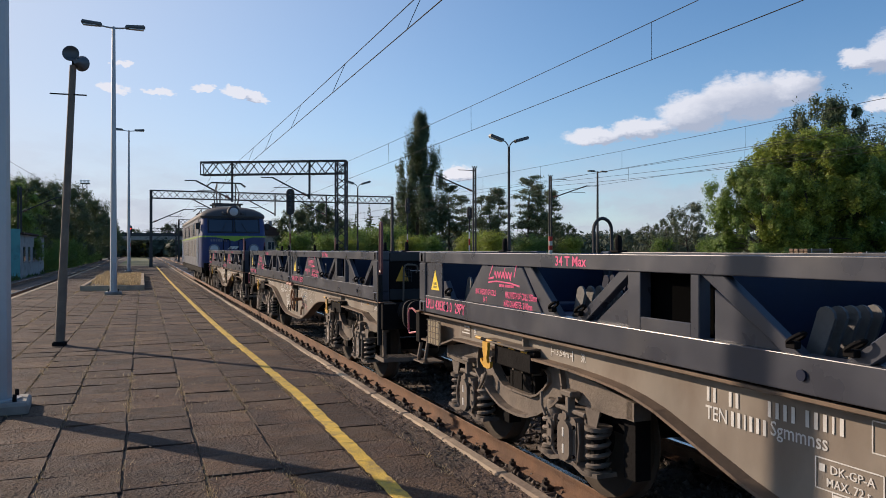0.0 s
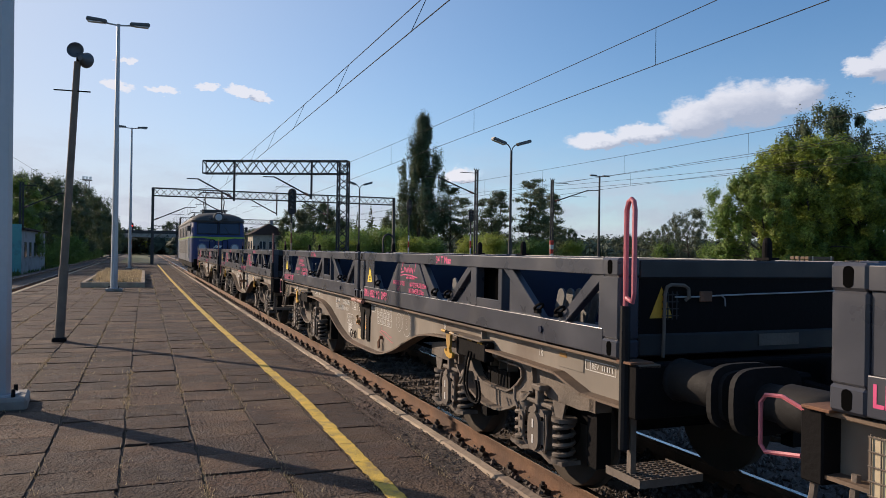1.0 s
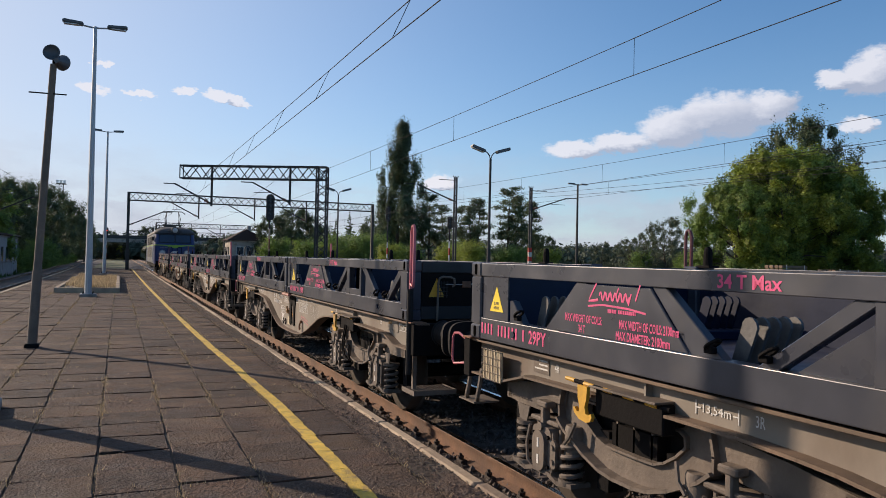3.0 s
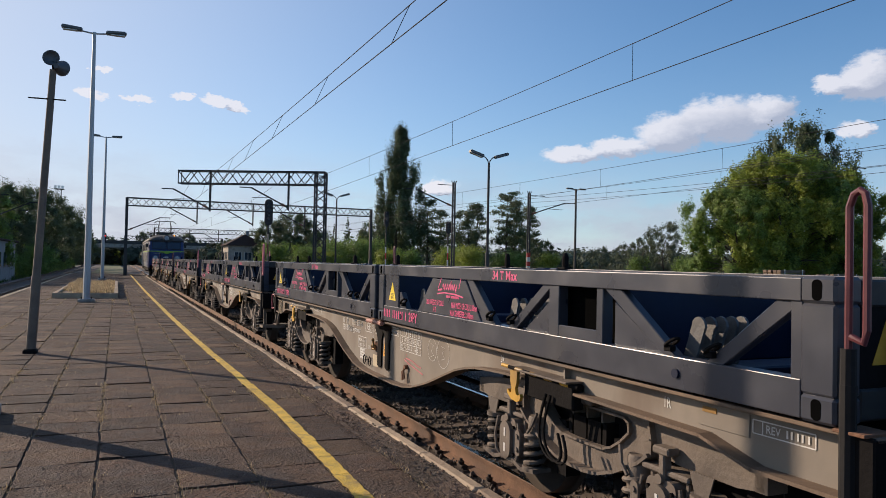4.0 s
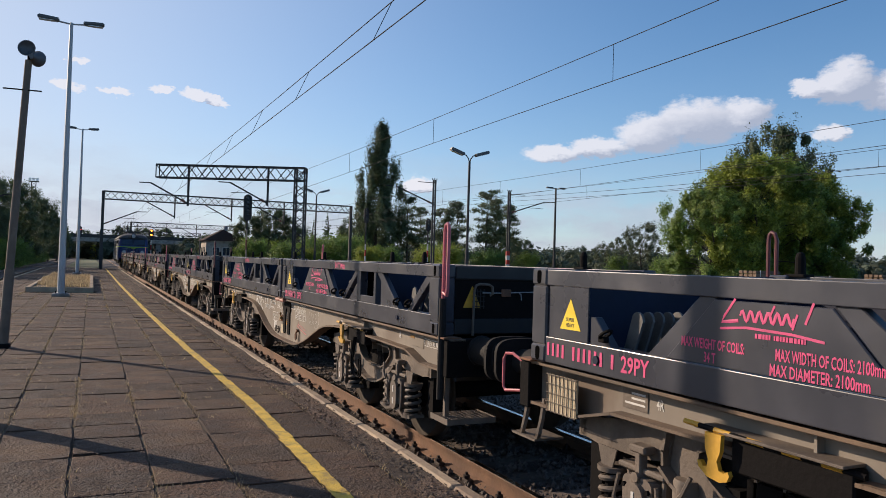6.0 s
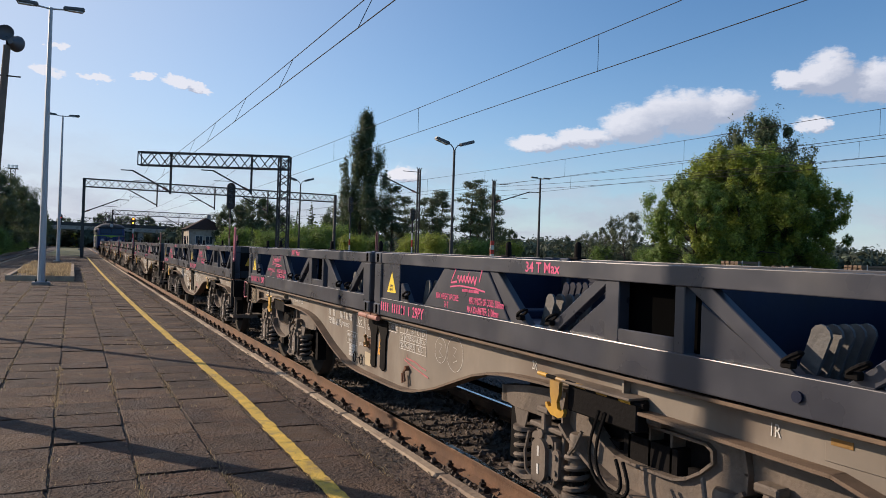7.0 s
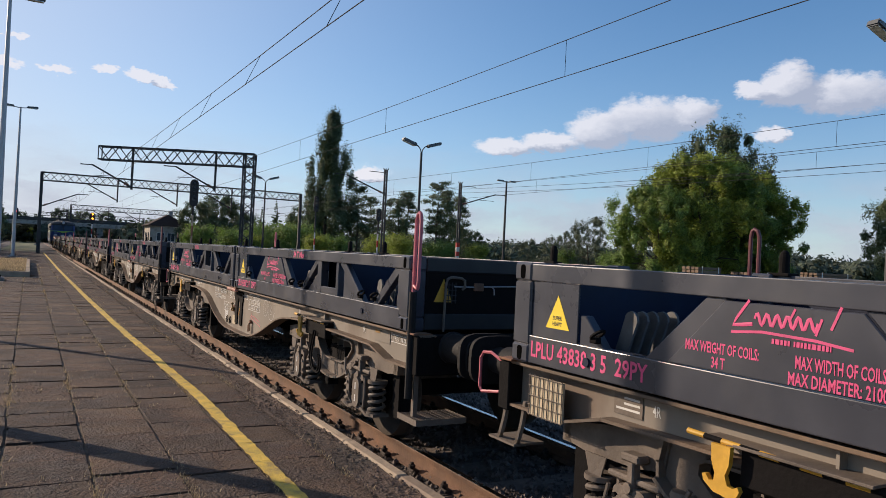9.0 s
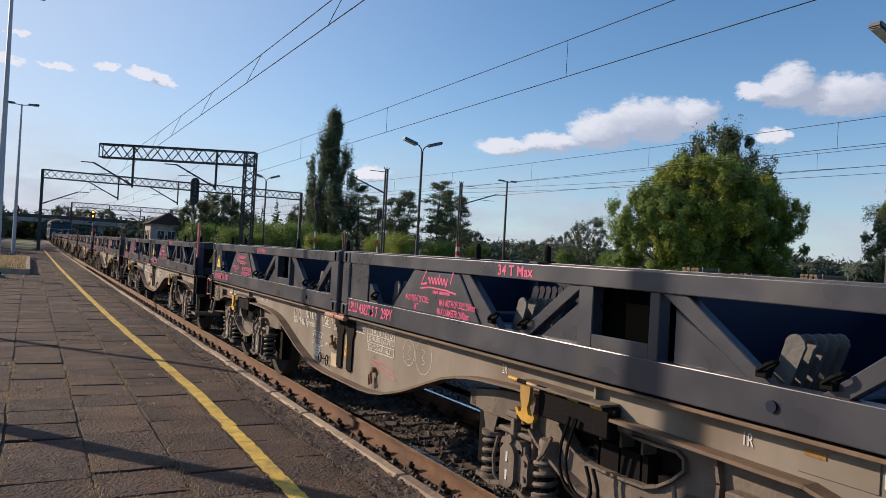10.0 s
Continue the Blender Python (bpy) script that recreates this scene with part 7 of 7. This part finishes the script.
def trees():
    big = tree_kind(11, "round", 10.0, 4.2, 60000, 0.1, M_LEAF, "broad leafy green tree with yellow-green patches coloured as sunlit clumps")
    big2 = tree_kind(12, "round", 10.0, 3.6, 48000, 0.1, M_LEAFY, "broad yellow-green tree, low sun put into its leaf colour")
    dark = tree_kind(13, "round", 9.0, 3.4, 42000, 0.085, M_LEAFD, "dark green broad-crowned tree, shade put into its leaf colour")
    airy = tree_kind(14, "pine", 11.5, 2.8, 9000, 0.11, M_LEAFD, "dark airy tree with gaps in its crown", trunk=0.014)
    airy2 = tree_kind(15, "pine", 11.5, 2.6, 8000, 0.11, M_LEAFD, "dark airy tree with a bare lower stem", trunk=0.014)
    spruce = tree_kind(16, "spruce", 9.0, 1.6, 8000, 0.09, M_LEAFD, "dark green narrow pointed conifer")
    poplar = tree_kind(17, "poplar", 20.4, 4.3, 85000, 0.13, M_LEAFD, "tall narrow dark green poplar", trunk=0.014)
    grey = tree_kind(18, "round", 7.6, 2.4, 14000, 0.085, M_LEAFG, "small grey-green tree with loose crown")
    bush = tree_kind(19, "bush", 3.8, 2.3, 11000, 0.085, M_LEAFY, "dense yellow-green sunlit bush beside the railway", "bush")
    bush2 = tree_kind(20, "bush", 3.6, 2.4, 11000, 0.085, M_LEAF, "dense rounded green bush beside the railway", "bush")
    first = {id(k): False for k in (big, big2, dark, airy, airy2, spruce, poplar, grey, bush, bush2)}
    rng = random.Random(4)

    def put(kind, x, y, h, h0, zs=1.0):
        s = h / h0 / zs
        m = pose(x, y, GROUND, 0, 0, rng.uniform(0, 360))
        if not first[id(kind)]:
            first[id(kind)] = True
            kind.matrix_basis = m
            kind.scale = (s, s, s * zs)
        else:
            plant_at(kind, x, y, s, rng.uniform(0, 360), zs)
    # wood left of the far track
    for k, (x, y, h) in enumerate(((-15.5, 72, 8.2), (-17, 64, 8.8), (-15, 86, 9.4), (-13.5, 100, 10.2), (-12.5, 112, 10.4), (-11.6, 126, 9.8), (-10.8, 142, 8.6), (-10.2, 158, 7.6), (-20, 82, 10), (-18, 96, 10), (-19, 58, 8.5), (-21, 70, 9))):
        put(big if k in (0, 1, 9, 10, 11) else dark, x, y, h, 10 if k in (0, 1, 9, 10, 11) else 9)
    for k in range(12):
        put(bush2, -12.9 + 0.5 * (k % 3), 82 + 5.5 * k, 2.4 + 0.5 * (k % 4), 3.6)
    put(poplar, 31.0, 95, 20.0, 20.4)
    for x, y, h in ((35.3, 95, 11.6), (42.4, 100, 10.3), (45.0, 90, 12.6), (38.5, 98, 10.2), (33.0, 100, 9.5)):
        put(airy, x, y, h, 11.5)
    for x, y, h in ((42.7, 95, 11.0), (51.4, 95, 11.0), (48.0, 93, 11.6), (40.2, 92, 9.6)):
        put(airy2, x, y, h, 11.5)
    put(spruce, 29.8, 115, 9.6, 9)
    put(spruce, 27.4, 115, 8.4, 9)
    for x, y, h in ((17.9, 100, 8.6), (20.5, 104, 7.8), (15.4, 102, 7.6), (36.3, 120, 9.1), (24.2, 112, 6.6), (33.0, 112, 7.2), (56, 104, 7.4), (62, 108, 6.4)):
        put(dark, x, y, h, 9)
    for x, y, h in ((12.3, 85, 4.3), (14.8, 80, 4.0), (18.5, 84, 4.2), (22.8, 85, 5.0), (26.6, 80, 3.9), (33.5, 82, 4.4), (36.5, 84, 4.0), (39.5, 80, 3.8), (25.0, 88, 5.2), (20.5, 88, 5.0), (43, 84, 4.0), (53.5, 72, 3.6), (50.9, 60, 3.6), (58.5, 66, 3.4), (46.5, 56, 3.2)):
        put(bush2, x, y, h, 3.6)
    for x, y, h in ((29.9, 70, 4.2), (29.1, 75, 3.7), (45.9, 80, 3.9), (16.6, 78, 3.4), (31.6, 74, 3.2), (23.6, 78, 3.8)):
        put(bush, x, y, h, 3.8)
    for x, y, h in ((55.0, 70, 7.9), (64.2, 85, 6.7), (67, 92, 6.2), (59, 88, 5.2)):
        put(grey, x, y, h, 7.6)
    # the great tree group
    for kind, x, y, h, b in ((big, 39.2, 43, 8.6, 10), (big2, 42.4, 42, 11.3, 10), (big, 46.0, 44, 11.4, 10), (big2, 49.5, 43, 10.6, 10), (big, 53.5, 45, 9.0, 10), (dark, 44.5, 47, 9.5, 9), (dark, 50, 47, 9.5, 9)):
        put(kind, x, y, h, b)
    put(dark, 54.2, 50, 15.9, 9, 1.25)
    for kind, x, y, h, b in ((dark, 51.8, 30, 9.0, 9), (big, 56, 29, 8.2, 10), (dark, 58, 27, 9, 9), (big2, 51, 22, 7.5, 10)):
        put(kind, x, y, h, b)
    # low growth at the far end of the tracks
    for x, y, h in ((-14, 250, 9.5), (-7, 262, 9), (4, 255, 10.5), (-18, 210, 7), (10, 250, 10), (16, 245, 10), (26, 215, 8), (21, 190, 7)):
        put(dark, x, y, h, 9)
    for k in range(9):
        put(bush, -9.5 + 2.1 * k, 238 + (k % 3), 4.2, 3.8)
    far_woods()


def far_woods():
    """Distant woods as one body of leaf clumps along the horizon."""
    rng = np.random.default_rng(30)
    clumps = []
    for k in range(700):
        a = radians(rng.uniform(-14, 74))
        d = rng.uniform(210, 330) if rng.random() < 0.8 else rng.uniform(330, 460)
        h = d * rng.uniform(0.012, 0.027)
        clumps.append(((-3.9 + d * math.sin(a), d * math.cos(a), h * 0.55), (h * rng.uniform(0.6, 1.2), h * rng.uniform(0.6, 1.2), h * 0.6)))
    v, f = leaf_cloud(rng, clumps, 300, 0.95, 0.0, 18, 0.3)
    v[:, 2] = np.maximum(v[:, 2], GROUND)
    tagged(new("distant_woods", from_arrays("distant_woods", v.tolist(), f.tolist(), M_LEAFF)), "hazy distant belt of woods along the horizon", "woods", kind="stuff")


def buildings():
    # signal box with a hipped roof
    root = thing("signal_box", "small two-storey beige signal box with a dark hipped roof", "building", at=(12.0, 105, GROUND))
    w, d, h = 2.4, 2.6, 4.2
    part("wall", boxes((-w, w, -d, d, 0, h)), M_RENDER, root)
    bm = bmesh.new()
    e = 0.45
    base = [bm.verts.new(p) for p in ((-w - e, -d - e, h - 0.1), (w + e, -d - e, h - 0.1), (w + e, d + e, h - 0.1), (-w - e, d + e, h - 0.1))]
    ridge = [bm.verts.new((0, -d * 0.35, h + 1.5)), bm.verts.new((0, d * 0.35, h + 1.5))]
    for f in ((base[0], base[1], ridge[0]), (base[1], base[2], ridge[1], ridge[0]), (base[2], base[3], ridge[1]), (base[3], base[0], ridge[0], ridge[1]), tuple(base[::-1])):
        bm.faces.new(f)
    roof = part("roof", bm, M_TILE, root, "dark brown hipped roof")
    part("chimney", boxes((0.3, 0.8, 0.4, 0.9, h + 0.6, h + 2.0), r=0.02), M_GREYWALL, roof)
    for x, z in ((-1.1, 2.7), (0.2, 2.7), (1.3, 2.7), (-0.6, 0.9), (0.9, 0.9)):
        win = part("window", boxes((x - 0.42, x + 0.42, -d - 0.02, -d + 0.1, z - 0.5, z + 0.5)), M_GLASS, root)
        part("window_frame", boxes((x - 0.48, x + 0.48, -d - 0.04, -d - 0.015, z + 0.5, z + 0.57), (x - 0.48, x + 0.48, -d - 0.06, -d - 0.015, z - 0.57, z - 0.5), (x - 0.48, x - 0.42, -d - 0.04, -d - 0.015, z - 0.5, z + 0.5),
                                   (x + 0.42, x + 0.48, -d - 0.04, -d - 0.015, z - 0.5, z + 0.5), (x - 0.03, x + 0.03, -d - 0.03, -d - 0.015, z - 0.5, z + 0.5)), M_WHITE, win)
    for y in (-1.4, 0.2, 1.6):
        win = part("window", boxes((-w - 0.02, -w + 0.1, y - 0.45, y + 0.45, 2.2, 3.2)), M_GLASS, root)
        part("window_sill", boxes((-w - 0.1, -w - 0.015, y - 0.5, y + 0.5, 2.12, 2.19)), M_CONC, win)
    # low shed left of the tracks
    root = thing("railway_shed", "low grey and turquoise flat-roofed shed under trees", "building", at=(-14.2, 62, GROUND))
    part("wall", boxes((-2.2, 1.9, 0, 14, 0, 3.3)), M_GREYWALL, root)
    part("end_wall", boxes((-2.2, 1.92, -0.25, -0.004, 0, 3.7)), M_TURQ, root, "turquoise painted end wall")
    part("roof", boxes((-2.5, 2.15, -0.1, 14.2, 3.304, 3.45), r=0.02), M_TILE, root)
    for y in (2.0, 4.6, 7.2, 9.8, 12.2):
        win = part("window", boxes((1.85, 1.93, y - 0.5, y + 0.5, 1.3, 2.4)), M_GLASS, root)
        part("window_sill", boxes((1.9, 2.02, y - 0.6, y + 0.6, 1.2, 1.29)), M_CONC, win)
    # road bridge over the tracks
    root = thing("road_bridge", "long low concrete road bridge over the tracks", "bridge", at=(0, 230, GROUND))
    part("deck", boxes((-60, 34, -5, 5, 4.9, 6.0), r=0.05), M_CONC, root)
    part("parapet", boxes((-60, 34, -5.1, -4.9, 6.0, 6.9)), M_STEEL, root)
    for x in (-30, -16, 1.9, 13):
        part("pier", boxes((x - 0.8, x + 0.8, -4, 4, 0, 4.9), r=0.1), M_CONC, root)
    bm = bmesh.new()
    prism(bm, [(22, 0), (34, 6.0), (110, 6.0), (130, 0)], "y", -8, 8)
    part("embankment", bm, M_GRASS, root)
    bm = bmesh.new()
    prism(bm, [(-140, 0), (-120, 6.0), (-60, 6.0), (-36, 0)], "y", -8, 8)
    part("embankment", bm, M_GRASS, root)
    # floodlight tower
    root = thing("floodlight_tower", "distant slim lattice floodlight tower", "tower", at=(-21, 260, GROUND))
    bm = bmesh.new()
    lattice(bm, (0, 0, 0), (0, 0, 23), 1.2, 1.2, 22, 0.14, 0.08)
    part("lattice", bm, M_STEEL, root)
    part("platform", boxes((-1.4, 1.4, -1.4, 1.4, 23, 23.2), (-1.4, 1.4, -1.4, -1.3, 23.9, 24.0)), M_STEEL, root)
    for x in (-1.0, 0, 1.0):
        part("floodlight", boxes((x - 0.35, x + 0.35, -1.5, -1.2, 23.3, 24.1), r=0.05), M_LENS, root)


def timber_stacks():
    stick = bmesh.new()
    bbox(stick, -1.15, 1.15, -0.12, 0.12, 0, 0.15, r=0.015)
    stick = mesh_of("timber", stick, M_WOOD)
    rng = random.Random(9)
    for x, y, wd, n in ((27.5, 28, 0.85, 3), (31.4, 28, 0.95, 2), (38.2, 28, 1.7, 3)):
        root = thing("timber_stack", "banded stack of brown timber sleepers", "timber stack", "timber stacks", at=(x, y, GROUND))
        part("bearer", boxes((-wd, -wd + 0.25, -0.6, 0.6, 0, 1.55), (wd - 0.25, wd, -0.6, 0.6, 0, 1.55)), M_CONC, root)
        for k in range(n + 1):
            for j in range(4):
                s = new("timber", stick)
                s.parent = root
                s.matrix_basis = pose(rng.uniform(-0.03, 0.03), -0.45 + 0.3 * j, 1.56 + 0.17 * k, 0, 0, rng.uniform(-1, 1)) @ Matrix.Diagonal((wd / 1.15, 1, 1, 1))
        part("strap", boxes((-wd * 0.75, -wd * 0.7, -0.6, -0.585, 1.5, 1.58 + 0.17 * (n + 1)), (wd * 0.7, wd * 0.75, -0.6, -0.585, 1.5, 1.58 + 0.17 * (n + 1))), M_WHITE, root)


def far_platform():
    bm = bmesh.new()
    bbox(bm, 16.8, 19.0, -30, 100, GROUND - 0.1, 0.3, r=0.02)
    tagged(part("far_platform", bm, M_CONC, None, "low concrete island platform behind the train"), "", "platform", kind="structure")


tall_lamp((-5.225, 8.05), 9.5, facing=4)
tall_lamp((-4.89, 27.7), 9.42)
tall_lamp((-4.86, 55.0), 9.95)
loudspeaker_post()
planter()
for q in ((18.0, 43.0), (17.3, 77.0), (18.3, 12.8)):
    twin_lamp(*q, 8.95)
tee_lamp(34.1, 57.0, 8.9)
g1 = gantry(45.5, -9.4, 0.0, 6.6, 7.4, False, True, ((-7.4, 4.85), (-2.35, 5.0)), True)
g1.matrix_basis = pose(7.85, 45.5, 0, 0, 0, -28)
cantilever(gantry(71.0, -3.3, 19.2, 6.42, 7.1, True, True, ((2.6, 5.0), (7.6, 5.0), (12.5, 5.0)), False), -3.3, 0, 4.2, 2.4)
gantry(125.0, 1.3, 17.3, 5.9, 6.6, True, True, ((6.5, 4.6), (11.0, 4.6)), False)
gantry(180.0, -2.5, 18.5, 6.0, 6.7, True, True, ((5.5, 4.8), (10.0, 4.8)), False)
mast(21.0, 55.0, 8.5, -2.9)
mast(29.8, 58.0, 8.4, 3.3, True)
mast(-12.6, 64.0, 6.6, 2.2)
mast(1.8, 150.0, 6.6, -1.8)
signal(4.28, 45.0, 5.5, 5, slim=True)
signal(20.5, 70.0, 7.0, 5)
signal(22.8, 60.0, 5.6, 3)
signal(-5.6, 112.0, 5.2, 4, (1,), M_RED)
signal(2.3, 95.0, 4.7, 4, (0, 2), M_ORANGE)
catenary(0.0, (-30, 47.1), 5.3, 6.3, 0.33, (-0.33, 0.13, -0.02, 0.42), r=0.009)
catenary(0.0, (47.1, 71, 125, 180, 300), 5.3, 6.3, 0.3)
catenary(4.75, (-23.4, 45.8), 5.3, 6.35, 0.36, (3.67, 5.71, 3.7, 5.68), drop_step=8.6)
catenary(4.75, (45.8, 71, 125, 180, 300), 5.3, 6.35, 0.3, drop_step=9)
catenary(15.0, (-30, 55, 110, 180), 5.3, 6.5, 0.5, drop_step=7)
catenary(20.0, (-25, 58, 110, 180), 5.5, 6.6, 0.5, drop_step=8)
for z in (6.9, 7.25):
    wire("feeder_wire", sagging((29.8, -40, z + 0.6), (29.8, 58, z + 0.6), 0.9) + sagging((29.8, 58, z + 0.6), (29.8, 170, z + 0.6), 0.9)[1:], 0.012, "bare feeder wire between masts")
catenary(-9.75, (-30, 64, 120, 180, 300), 5.3, 6.2, 0.4, drop_step=9)
far_platform()
buildings()
timber_stacks()
blades(None, "trackside_grass", np.random.default_rng(77), 16000, 22, 60, 18, 80, GROUND, 0.2, 0.75, M_BLADE, 0.03)
blades(None, "trackside_grass", np.random.default_rng(78), 5000, -14, -11.8, 30, 120, GROUND, 0.15, 0.5, M_BLADE, 0.03)
trees()

# ---- what moves ----
# seconds and the place of the leading reference wagon's front along the track
RUN = [(0.0, 21.78), (1.0, 30.15), (2.5, 42.85), (4.5, 59.94), (5.5, 68.45), (7.5, 86.07), (9.0, 99.57), (10.0, 108.62)]


def run_at(t):
    """The train's place between the rows, by a smooth curve."""
    c = np.polyfit([r[0] for r in RUN], [r[1] for r in RUN], 4)
    return float(np.polyval(c, t))


def motions():
    rows = [0.5 * k for k in range(21)]
    for w, n in WAGONS:
        walk(w, [(t, pose(0, run_at(t) - n * LW, 0)) for t in rows])
    for tr, n, off in TRAYS:
        walk(tr, [(t, pose(0, run_at(t) - n * LW - off, ZB)) for t in rows])
    walk(LOCO, [(t, pose(0, run_at(t) - N_FIRST * LW + 0.0, 0)) for t in rows])
    # wheels roll: a small turn from row to row
    steps = [k / 15 for k in range(151)]
    for ws, r in SETS:
        x, y, z = ws.location
        walk(ws, [(t, pose(x, y, z, -math.degrees((run_at(t) - RUN[0][1]) / r) % 360)) for t in steps])


motions()
